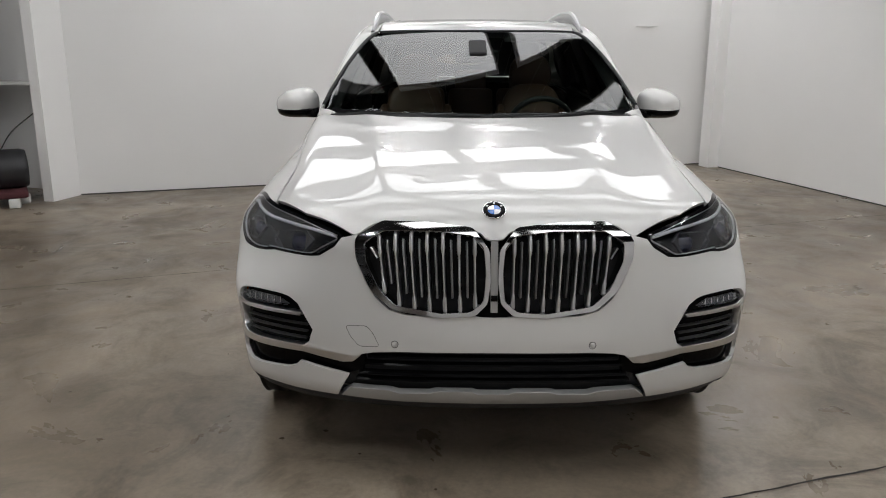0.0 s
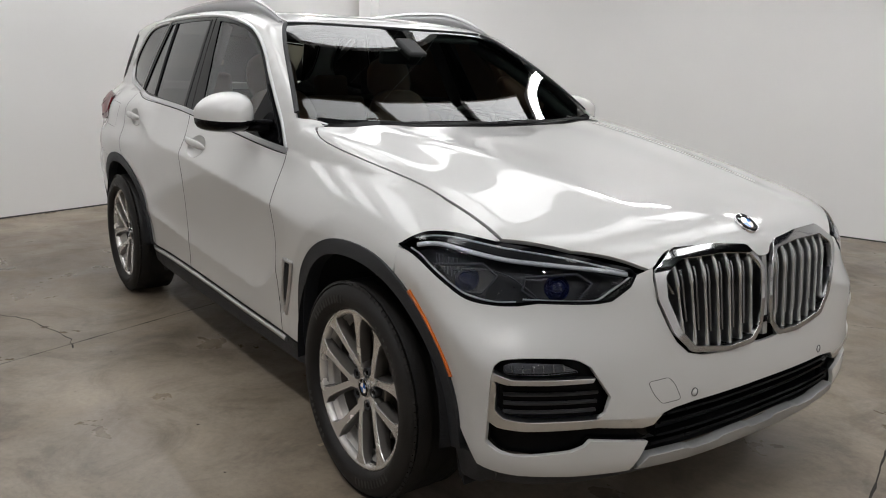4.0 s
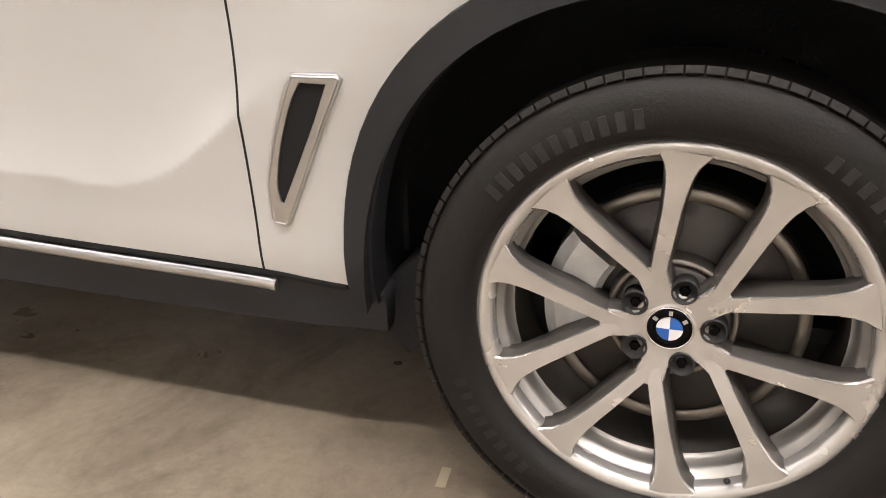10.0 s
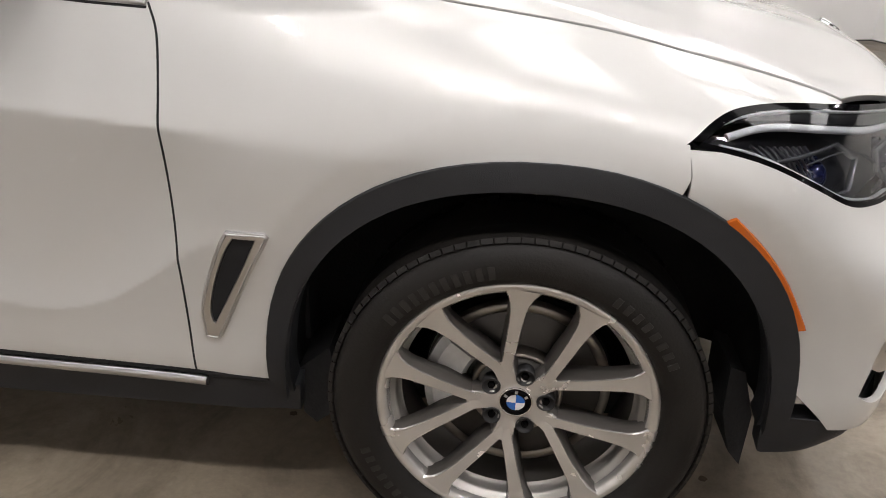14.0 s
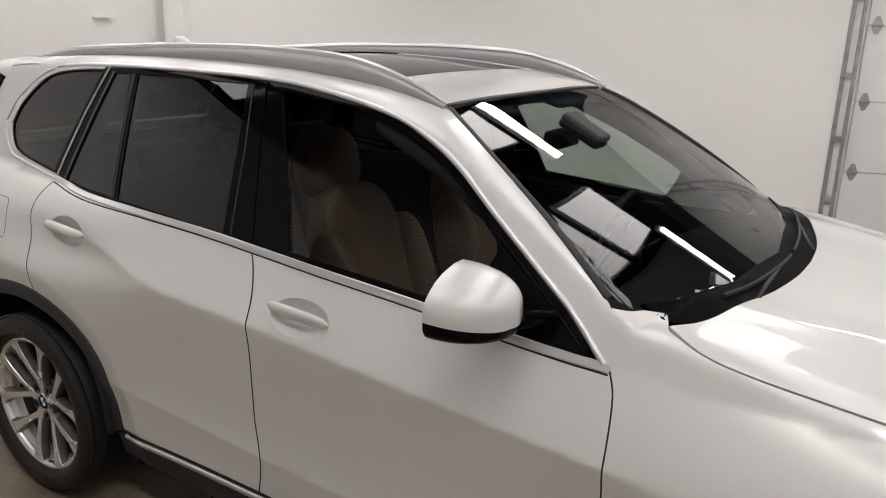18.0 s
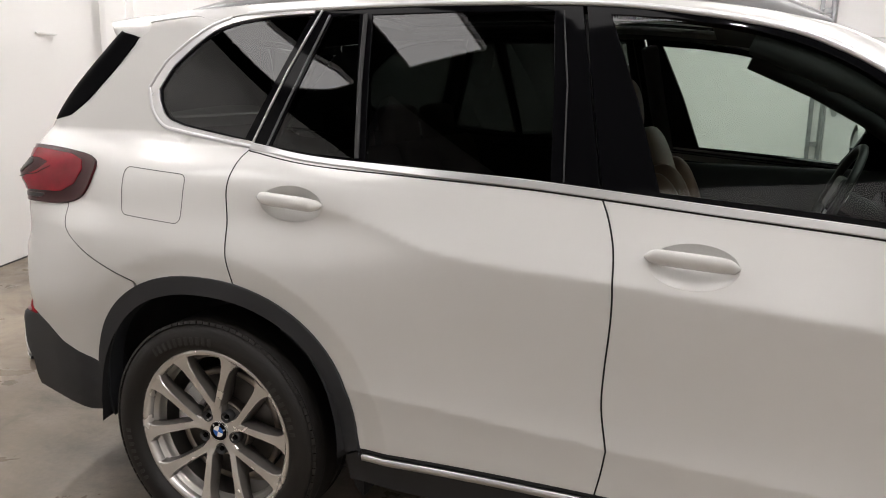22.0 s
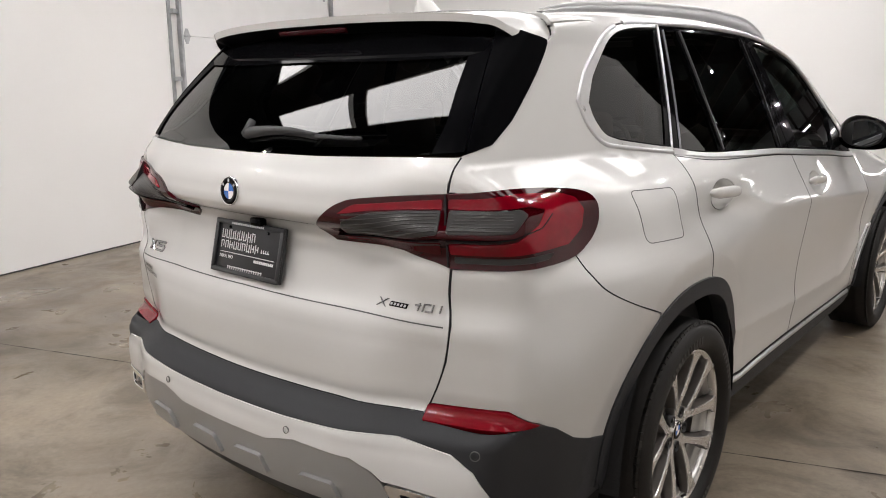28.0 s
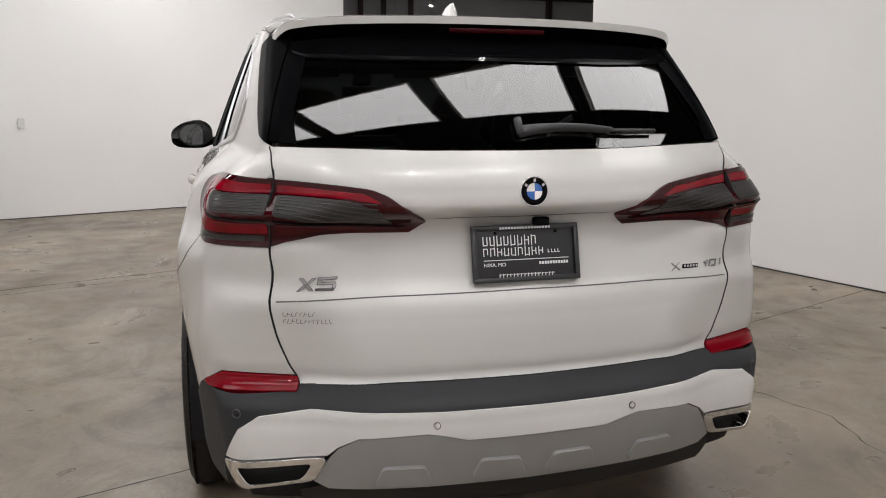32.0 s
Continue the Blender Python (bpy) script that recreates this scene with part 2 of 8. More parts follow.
def side_w(x, z):
    h = z - belt_z(x)
    low = low_w(z) + 0.016 * bell(x, 1.58, 0.48) * step(z, 0.5, 0.75) + 0.010 * bell(x, -1.45, 0.5) * step(z, 0.5, 0.75)
    for cx in (1.4975, -1.492):
        r = np.sqrt((x - cx) ** 2 + (z - 0.377) ** 2)
        low = low - 0.010 * np.clip((0.592 - r) / 0.07, 0, 1)
    back = -1.93 - x
    low = low - 0.29 * (0.5 * (back + np.sqrt(back * back + 0.006)) - 0.0008)
    low = low + 0.034 * step(-x, 1.9, 2.2) * (1 - step(z, 0.72, 0.98))
    low = low - 0.046 * bell(x, -2.02, 0.17) * step(z, 0.98, 1.09)
    door = step(x, -1.35, -0.95) * (1 - step(x, 0.75, 1.0))
    c = z - crease_z(x)
    zc = shoulder_z(x)
    s = np.clip(c / (zc - crease_z(x)), 0, 1)
    low = low - door * (0.019 * 4 * s * (1 - s) - 0.004 * np.exp(-np.sqrt(c * c + 0.0002) / 0.03))
    u = (z - zc) / (belt_z(x) - zc)
    t = np.clip(0.5 * (u + np.sqrt(u * u + 0.004)), 0, 1)
    k = shoulder_k(x)
    shoulder = low - (low - belt_w(x)) * (k * t + (1 - k) * t * t)
    up = np.maximum(h, 0)
    glassy = belt_w(x) - (0.36 - 0.13 * step(-x, 1.15, 1.95)) * up - 0.10 * up * up
    shoulder = shoulder - waist(x) * bell(z, 1.09, 0.09) * step(-h, 0.0, 0.06)
    return np.where(h > 0, glassy, shoulder)


def hood_z(x, a):
    ridge = 0.40 + 0.16 * step(-x, -2.2, -0.9)
    return hood_c(x) - hood_a(x) * a * a + 0.010 * bell(a, ridge, 0.10) * step(-x, -2.25, -1.9) - 0.004 * bell(a, 0.0, 0.2)


def screen_z(x, a):
    xb, xt = 1.05 - 0.26 * a * a, 0.135 + 0.06 * a * a
    t = (xb - x) / (xb - xt)
    return 1.20 + 0.45 * t + 0.008 * t * (1 - t)


def top_z(x, a):
    roof = roof_c(x) - 0.03 * a * a - 0.06 * a**4
    front = np.maximum(hood_z(x, a), screen_z(x, a))
    return -smax(-roof, -front, 0.02)


def body(x, y, z):
    """Negative inside the car's skin, positive outside."""
    a = np.abs(y)
    s = a - side_w(x, z)
    f = x - (front_c(z) - 0.10 * a * a - front_b(z) * a**4)
    r = (rear_c(z) - rear_flat(z) * step(a, 0.44, 0.66) + (0.19 * a * a + 0.07 * a**4) * (0.79 + 0.22 * step(z, 0.70, 1.0))) - x
    t = z - top_z(x, a)
    k = 0.04 + 0.05 * step(x, 0.9, 1.4)
    g = smax(s, f, 0.07)
    g = smax(g, r, 0.05)
    return smax(g, t * 0.9, k)


def to_chart(chart, p):
    """Where places on the skin lie in a chart."""
    x, y, z = np.asarray(p, float).reshape(-1, 3).T
    if chart == "side":
        return np.stack([x, z], 1)
    if chart == "top":
        return np.stack([x, y], 1)
    if chart == "nose":
        return np.stack([np.degrees(np.arctan2(-y, x - NOSE_X)), z], 1)
    return np.stack([np.degrees(np.arctan2(-y, TAIL_X - x)), z], 1)


def slope(p, e=0.002):
    x, y, z = p.T
    n = np.stack([body(x + e, y, z) - body(x - e, y, z), body(x, y + e, z) - body(x, y - e, z), body(x, y, z + e) - body(x, y, z - e)], 1)
    return n / np.linalg.norm(n, axis=1)[:, None]


NOSE_X, TAIL_X = 0.90, -1.0
WRAP = 40.0     # degrees to a metre or so, for the two wrapped charts


def chart_ray(chart, uv):
    """Start and direction of the ray on which each point of a chart lies."""
    u, v = uv.T
    o, i = np.zeros(len(u)), np.ones(len(u))
    if chart == "side":
        return np.stack([u, -0.2 * i, v], 1), np.stack([o, -i, o], 1)
    if chart == "top":
        return np.stack([u, v, 0.55 * i], 1), np.stack([o, o, i], 1)
    if chart == "front":
        return np.stack([1.0 * i, u, v], 1), np.stack([i, o, o], 1)
    if chart == "rear":
        return np.stack([-1.2 * i, u, v], 1), np.stack([-i, o, o], 1)
    th = np.radians(u)
    if chart == "nose":
        return np.stack([NOSE_X * i, o, v], 1), np.stack([np.cos(th), -np.sin(th), o], 1)
    return np.stack([TAIL_X * i, o, v], 1), np.stack([-np.cos(th), -np.sin(th), o], 1)


def across(old, pts, chart):
    """Points of one chart in another."""
    return to_chart(chart, skin(old, pts)[0])


def skin(chart, uv, lift=0.0):
    """Places and normals on the skin, for points of a chart."""
    uv = np.asarray(uv, float).reshape(-1, 2)
    p, d = chart_ray(chart, uv)
    lo, hi = np.zeros(len(p)), np.full(len(p), 1.9)
    for _ in range(26):
        mid = (lo + hi) / 2
        q = p + d * mid[:, None]
        inside = body(*q.T) < 0
        lo, hi = np.where(inside, mid, lo), np.where(inside, hi, mid)
    q = p + d * ((lo + hi) / 2)[:, None]
    n = slope(q)
    return q + n * lift, n


# ---- building blocks ----
def inside(pts, loop):
    """Which points lie inside a closed loop."""
    x, y = pts[:, 0][:, None], pts[:, 1][:, None]
    a, b = loop, np.roll(loop, -1, 0)
    ax, ay, bx, by = a[:, 0], a[:, 1], b[:, 0], b[:, 1]
    cross = ((ay > y) != (by > y)) & (x < (bx - ax) * (y - ay) / np.where(by == ay, 1e-12, by - ay) + ax)
    return cross.sum(1) % 2 == 1


def dense(loop, gap, closed=True):
    """The loop with points every gap or so."""
    loop = np.asarray(loop, float)
    out = []
    n = len(loop)
    for i in range(n if closed else n - 1):
        p, q = loop[i], loop[(i + 1) % n]
        k = max(1, int(math.ceil(np.linalg.norm(q - p) / gap)))
        out += [p + (q - p) * j / k for j in range(k)]
    if not closed:
        out.append(loop[-1])
    return np.array(out)


def smooth(points, n=8, closed=False):
    """A Catmull-Rom curve through a few points."""
    p = np.asarray(points, float)
    if closed:
        p = np.vstack([p[-1], p, p[:2]])
    else:
        p = np.vstack([2 * p[0] - p[1], p, 2 * p[-1] - p[-2]])
    out = []
    for i in range(1, len(p) - 2):
        a, b, c, d = p[i - 1], p[i], p[i + 1], p[i + 2]
        for j in range(n):
            t = j / n
            out.append(0.5 * (2 * b + (c - a) * t + (2 * a - 5 * b + 4 * c - d) * t * t + (3 * b - a - 3 * c + d) * t**3))
    if not closed:
        out.append(p[-2])
    return np.array(out)


def rounded(loop, r, n=4):
    """The loop with its corners rounded off."""
    p = np.asarray(loop, float)
    out = []
    for i in range(len(p)):
        a, b, c = p[i - 1], p[i], p[(i + 1) % len(p)]
        u, v = a - b, c - b
        lu, lv = np.linalg.norm(u), np.linalg.norm(v)
        d = min(r, lu * 0.45, lv * 0.45)
        s, e = b + u / lu * d, b + v / lv * d
        for j in range(n + 1):
            t = j / n
            out.append(s * (1 - t) ** 2 + 2 * b * t * (1 - t) + e * t * t)
    return np.array(out)


def circle(cx, cz, r, a0=0.0, a1=360.0, n=48):
    a = np.radians(np.linspace(a0, a1, n))
    return np.stack([cx + r * np.cos(a), cz + r * np.sin(a)], 1)


def mesh_object(name, verts, faces, mat, parent=None, label="", normals=None, flat=False, flip=False):
    """ONE mesh object under a thing or part. flip: its mirror image on the car's other side."""
    verts = np.array(verts, float)
    if flip:
        verts[:, 1] *= -1
        faces = [tuple(reversed(f)) for f in faces]
    me = bpy.data.meshes.new(name)
    me.from_pydata(verts.tolist(), [], [tuple(int(i) for i in f) for f in faces])
    me.polygons.foreach_set("use_smooth", [not flat] * len(me.polygons))
    if normals is not None:
        normals = np.array(normals, float)
        if flip:
            normals[:, 1] *= -1
        me.normals_split_custom_set_from_vertices(normals.tolist())
    me.materials.append(mat)
    ob = new(name, me)
    if parent is not None:
        ob.parent = parent
    if label:
        tagged(ob, label)
    return ob


def part(name, bm, mat, parent=None, label="", flat=False, flip=False):
    """Links a bmesh as one mesh object under a thing or a part."""
    if flip:
        bmesh.ops.scale(bm, vec=(1, -1, 1), verts=bm.verts)
        bmesh.ops.reverse_faces(bm, faces=bm.faces)
    me = bpy.data.meshes.new(name)
    bm.to_mesh(me)
    bm.free()
    me.polygons.foreach_set("use_smooth", [not flat] * len(me.polygons))
    me.materials.append(mat)
    ob = new(name, me)
    if parent is not None:
        ob.parent = parent
    if label:
        tagged(ob, label)
    return ob


def cut_sheet(loop, holes=(), gap=0.03):
    """Triangles that fill a loop less its holes: points, triangles and the border loops as runs of indices."""
    from mathutils.geometry import delaunay_2d_cdt
    loops = [dense(loop, gap)] + [dense(h, gap) for h in holes]
    pts = np.vstack(loops)
    edges, runs, k = [], [], 0
    for lp in loops:
        n = len(lp)
        runs.append((k, n))
        edges += [(k + i, k + (i + 1) % n) for i in range(n)]
        k += n
    lo, hi = loops[0].min(0), loops[0].max(0)
    gx, gy = np.meshgrid(np.arange(lo[0] + gap / 2, hi[0], gap), np.arange(lo[1] + gap / 2, hi[1], gap))
    gx = gx + (np.arange(gx.shape[0]) % 2)[:, None] * gap / 2
    grid = np.stack([gx.ravel(), gy.ravel()], 1)
    keep = inside(grid, loops[0])
    for h in loops[1:]:
        keep &= ~inside(grid, h)
    grid = grid[keep]
    if len(grid):
        near = np.min(((grid[:, None, :] - pts[None, :, :]) ** 2).sum(2), 1) if len(grid) * len(pts) < 3e7 else np.ones(len(grid))
        grid = grid[near > (0.45 * gap) ** 2]
    allp = np.vstack([pts, grid])
    v, _, f, ov, _, _ = delaunay_2d_cdt([Vector(p) for p in allp], edges, [], 0, 1e-7)
    v = np.array([tuple(p) for p in v])
    f = np.array([t for t in f])
    c = v[f].mean(1)
    ok = inside(c, loops[0])
    for h in loops[1:]:
        ok &= ~inside(c, h)
    f = f[ok]
    a = v[f]
    area = (a[:, 1, 0] - a[:, 0, 0]) * (a[:, 2, 1] - a[:, 0, 1]) - (a[:, 1, 1] - a[:, 0, 1]) * (a[:, 2, 0] - a[:, 0, 0])
    f[area < 0] = f[area < 0][:, ::-1]
    where = {}
    for i, src in enumerate(ov):
        for s in src:
            where[s] = i
    borders = [[where[k + i] for i in range(n)] for k, n in runs]
    return v, f, borders


def panel(name, chart, loop, mat, parent=None, label="", holes=(), lift=0.0, depth=0.014, gap=0.03, flip=False, both=False, dish=None, rim=None):
    """A piece of the skin, cut out along a loop of its chart, with its edges turned in.
    dish: a function of (places, chart points) that gives an extra height along the normal."""
    scale = 1.0
    lp, hs = np.asarray(loop, float), [np.asarray(h, float) for h in holes]
    if chart in ("nose", "tail"):
        scale = WRAP
        lp, hs = lp / [scale, 1], [h / [scale, 1] for h in hs]
    uv, f, borders = cut_sheet(lp, hs, gap)
    p, n = skin(chart, uv * [scale, 1])
    if dish is not None:
        e = 0.004
        base = dish(p, uv * [scale, 1])
        p = p + n * (lift + base)[:, None]
        # tilt the normals by the slope of the extra height
        t1 = np.cross(n, [0.0, 0.0, 1.0])
        t1 /= np.linalg.norm(t1, axis=1)[:, None] + 1e-9
        t2 = np.cross(n, t1)
        g1 = (dish(p + t1 * e, uv * [scale, 1]) - dish(p - t1 * e, uv * [scale, 1])) / (2 * e)
        g2 = (dish(p + t2 * e, uv * [scale, 1]) - dish(p - t2 * e, uv * [scale, 1])) / (2 * e)
        n = n - t1 * g1[:, None] - t2 * g2[:, None]
        n /= np.linalg.norm(n, axis=1)[:, None]
    else:
        p = p + n * lift
    # face winding outwards
    a = p[f]
    fn = np.cross(a[:, 1] - a[:, 0], a[:, 2] - a[:, 0])
    if (fn * n[f[:, 0]]).sum() < 0:
        f = f[:, ::-1]
    verts, norms, faces = [p], [n], [tuple(t) for t in f]
    k = len(p)
    if depth:
        edge_owner = {}
        for t in faces:
            for i in range(3):
                edge_owner[(t[i], t[(i + 1) % 3])] = True
        for b in borders:
            q, m = p[b], n[b]
            nb = len(b)
            tang = np.roll(q, -1, 0) - np.roll(q, 1, 0)
            tang /= np.linalg.norm(tang, axis=1)[:, None] + 1e-9
            side = np.cross(tang, m)
            fwd = (b[0], b[1]) in edge_owner
            if not fwd:
                side = -side
            r = min(0.0025, depth * 0.4)
            rows = [(q, (m + side) * 0.7071), (q + side * r * 0.6 - m * r, side), (q + side * r * 0.6 - m * depth, side)]
            for rp, rn in rows:
                verts.append(rp)
                norms.append(rn)
            for row in range(2):
                for i in range(nb):
                    j = (i + 1) % nb
                    a0, a1 = k + row * nb + i, k + row * nb + j
                    b0, b1 = a0 + nb, a1 + nb
                    faces.append((a1, a0, b0, b1) if fwd else (a0, a1, b1, b0))
            k += 3 * nb
    out = [mesh_object(name, np.vstack(verts), faces, mat, parent, label, np.vstack(norms), flip=flip)]
    if both:
        out.append(mesh_object(name, np.vstack(verts), faces, mat, parent, label, np.vstack(norms), flip=True))
    return out if both else out[0]


def strip(name, chart, line, profile, mat, parent=None, label="", closed=False, flip=False, gap=0.02, both=False, taper=False):
    """A moulding: a profile of (across, up) swept along a line on the skin."""
    scale = np.array([WRAP, 1]) if chart in ("nose", "tail") else np.array([1.0, 1])
    ln = dense(np.asarray(line, float) / scale, gap, closed) * scale
    p, n = skin(chart, ln)
    return sweep(name, p, n, profile, mat, parent, label, closed, flip, both, taper)


def sweep(name, p, n, profile, mat, parent=None, label="", closed=False, flip=False, both=False, taper=False):
    p, n = np.asarray(p, float), np.asarray(n, float)
    if closed:
        tang = np.roll(p, -1, 0) - np.roll(p, 1, 0)
    else:
        tang = np.gradient(p, axis=0)
    tang /= np.linalg.norm(tang, axis=1)[:, None] + 1e-12
    side = np.cross(n, tang)
    side /= np.linalg.norm(side, axis=1)[:, None] + 1e-12
    up = np.cross(tang, side)
    m, k = len(p), len(profile)
    w = np.ones(m)
    if taper and not closed:
        t = np.linspace(0, 1, m)
        w = np.clip(np.minimum(t, 1 - t) * 12, 0.15, 1)
    verts = np.empty((m, k, 3))
    for j, (a, b) in enumerate(profile):
        verts[:, j] = p + side * (a * w)[:, None] + up * (b * w)[:, None]
    faces = []
    for i in range(m if closed else m - 1):
        i2 = (i + 1) % m
        for j in range(k):
            j2 = (j + 1) % k
            faces.append((i * k + j, i * k + j2, i2 * k + j2, i2 * k + j))
    if not closed:
        faces.append(tuple(range(k - 1, -1, -1)))
        faces.append(tuple((m - 1) * k + j for j in range(k)))
    bm = bmesh.new()
    vs = [bm.verts.new(v) for v in verts.reshape(-1, 3)]
    for f in faces:
        bm.faces.new([vs[i] for i in f])
    bmesh.ops.recalc_face_normals(bm, faces=bm.faces)
    for e in bm.edges:
        if len(e.link_faces) == 2 and e.calc_face_angle(0) > 0.7:
            e.smooth = False
    other = bm.copy() if both else None
    ob = part(name, bm, mat, parent, label, flip=flip)
    if both:
        part(name, other, mat, parent, label, flip=True)
    return ob


def half_round(w, h, n=6, sink=0.004):
    """A moulding's profile: flat below, rounded above."""
    return [(-w / 2, -sink)] + [(-w / 2 * math.cos(math.pi * i / n), h * math.sin(math.pi * i / n)) for i in range(n + 1)] + [(w / 2, -sink)]


def box_bm(sx, sy, sz, bevel=0.0, seg=2, at=(0, 0, 0), m=None):
    bm = bmesh.new()
    bmesh.ops.create_cube(bm, size=1)
    bmesh.ops.scale(bm, vec=(sx, sy, sz), verts=bm.verts)
    if bevel:
        bmesh.ops.bevel(bm, geom=bm.edges, offset=bevel, segments=seg, affect="EDGES", profile=0.5)
    if m is not None:
        bmesh.ops.transform(bm, matrix=m, verts=bm.verts)
    bmesh.ops.translate(bm, vec=at, verts=bm.verts)
    return bm


def add_bm(bm, other):
    """Joins other into bm."""
    me = bpy.data.meshes.new("tmp")
    other.to_mesh(me)
    other.free()
    bm.from_mesh(me)
    bpy.data.meshes.remove(me)
    return bm


def lathe(profile, n=64, axis="y"):
    """A bmesh turned about an axis from (radius, along) points."""
    bm = bmesh.new()
    rings = []
    for r, h in profile:
        ring = []
        for i in range(n):
            a = 2 * math.pi * i / n
            c, s = r * math.cos(a), r * math.sin(a)
            ring.append(bm.verts.new({"y": (c, h, s), "z": (c, s, h), "x": (h, c, s)}[axis]))
        rings.append(ring)
    for a, b in zip(rings, rings[1:]):
        for i in range(n):
            bm.faces.new((a[i], a[(i + 1) % n], b[(i + 1) % n], b[i]))
    bmesh.ops.recalc_face_normals(bm, faces=bm.faces)
    return bm


def tube_bm(points, r, n=8, taper=None):
    """A round bar along points."""
    p = np.asarray(points, float)
    t = np.gradient(p, axis=0)
    t /= np.linalg.norm(t, axis=1)[:, None] + 1e-12
    ref = np.array([0, 0, 1.0]) if abs(t[0][2]) < 0.9 else np.array([1.0, 0, 0])
    bm = bmesh.new()
    rings = []
    for i, (c, d) in enumerate(zip(p, t)):
        u = np.cross(d, ref)
        u /= np.linalg.norm(u) + 1e-12
        v = np.cross(d, u)
        rr = r if taper is None else r * taper[i]
        rings.append([bm.verts.new(c + rr * (math.cos(2 * math.pi * k / n) * u + math.sin(2 * math.pi * k / n) * v)) for k in range(n)])
    for a, b in zip(rings, rings[1:]):
        for k in range(n):
            bm.faces.new((a[k], a[(k + 1) % n], b[(k + 1) % n], b[k]))
    bm.faces.new(rings[0][::-1])
    bm.faces.new(rings[-1])
    bmesh.ops.recalc_face_normals(bm, faces=bm.faces)
    return bm


# ---- the hall ----
def wall_between(name, a, b, z0, z1, thick, mat=WALL, label="", outward=1):
    """An upright slab whose inner face runs from a to b."""
    a, b = Vector((*a, 0)), Vector((*b, 0))
    d = (b - a).normalized()
    n = Vector((-d.y, d.x, 0)) * outward * thick
    bm = bmesh.new()
    lo = [bm.verts.new((p.x, p.y, z0)) for p in (a, b, b + n, a + n)]
    hi = [bm.verts.new((p.x, p.y, z1)) for p in (a, b, b + n, a + n)]
    bm.faces.new(lo), bm.faces.new(hi)
    for i in range(4):
        bm.faces.new((lo[i], lo[(i + 1) % 4], hi[(i + 1) % 4], hi[i]))
    bmesh.ops.recalc_face_normals(bm, faces=bm.faces)
    ob = part(name, bm, mat, None, flat=True)
    return tagged(ob, label, "wall", kind="structure")


def sheet(name, pts, z, mat, label, category, thick=0.1):
    bm = bmesh.new()
    lo = [bm.verts.new((x, y, z - thick)) for x, y in pts]
    hi = [bm.verts.new((x, y, z)) for x, y in pts]
    bm.faces.new(lo[::-1]), bm.faces.new(hi)
    n = len(pts)
    for i in range(n):
        bm.faces.new((lo[i], lo[(i + 1) % n], hi[(i + 1) % n], hi[i]))
    bmesh.ops.recalc_face_normals(bm, faces=bm.faces)
    return tagged(part(name, bm, mat, None, flat=True), label, category, kind="structure")


def concrete():
    m = bpy.data.materials.new("stained_concrete")
    m.use_nodes = True
    nt = m.node_tree
    b = nt.nodes["Principled BSDF"]
    tc = nt.nodes.new("ShaderNodeTexCoord")

    def tex(scale, detail, rough=0.6, distort=0.0):
        n = nt.nodes.new("ShaderNodeTexNoise")
        n.inputs["Scale"].default_value, n.inputs["Detail"].default_value = scale, detail
        n.inputs["Roughness"].default_value, n.inputs["Distortion"].default_value = rough, distort
        nt.links.new(tc.outputs["Object"], n.inputs["Vector"])
        return n.outputs["Fac"]

    def ramp(fac, stops):
        r = nt.nodes.new("ShaderNodeValToRGB")
        el = r.color_ramp.elements
        while len(el) < len(stops):
            el.new(0.5)
        for e, (p, c) in zip(el, stops):
            e.position, e.color = p, (*c, 1)
        nt.links.new(fac, r.inputs[0])
        return r.outputs[0]

    def mix(fac, a, c, blend="MIX"):
        x = nt.nodes.new("ShaderNodeMix")
        x.data_type, x.blend_type = "RGBA", blend
        if isinstance(fac, float):
            x.inputs[0].default_value = fac
        else:
            nt.links.new(fac, x.inputs[0])
        nt.links.new(a, x.inputs[6])
        nt.links.new(c, x.inputs[7])
        return x.outputs[2]
    base = ramp(tex(0.55, 8, 0.62, 0.6), [(0.28, (0.105, 0.082, 0.058)), (0.5, (0.212, 0.172, 0.128)), (0.72, (0.345, 0.288, 0.222))])
    blot = ramp(tex(1.9, 10, 0.68, 1.2), [(0.35, (0.55, 0.53, 0.50)), (0.52, (1, 1, 1)), (0.75, (1.22, 1.2, 1.15))])
    grain = ramp(tex(38, 6, 0.7), [(0.3, (0.86, 0.86, 0.86)), (0.7, (1.12, 1.12, 1.12))])
    spots = ramp(tex(7.5, 3, 0.5, 0.3), [(0.20, (0.55, 0.52, 0.48)), (0.27, (1, 1, 1))])
    c = mix(1.0, base, blot, "MULTIPLY")
    c = mix(1.0, c, grain, "MULTIPLY")
    c = mix(1.0, c, spots, "MULTIPLY")
    nt.links.new(c, b.inputs["Base Color"])
    r = nt.nodes.new("ShaderNodeMapRange")
    r.inputs["To Min"].default_value, r.inputs["To Max"].default_value = 0.22, 0.52
    r.inputs["From Min"].default_value, r.inputs["From Max"].default_value = 0.3, 0.7
    nt.links.new(tex(2.3, 8, 0.6, 0.5), r.inputs["Value"])
    nt.links.new(r.outputs[0], b.inputs["Roughness"])
    bp = nt.nodes.new("ShaderNodeBump")
    bp.inputs["Strength"].default_value, bp.inputs["Distance"].default_value = 0.12, 0.01
    nt.links.new(tex(55, 6, 0.7), bp.inputs["Height"])
    nt.links.new(bp.outputs[0], b.inputs["Normal"])
    return m


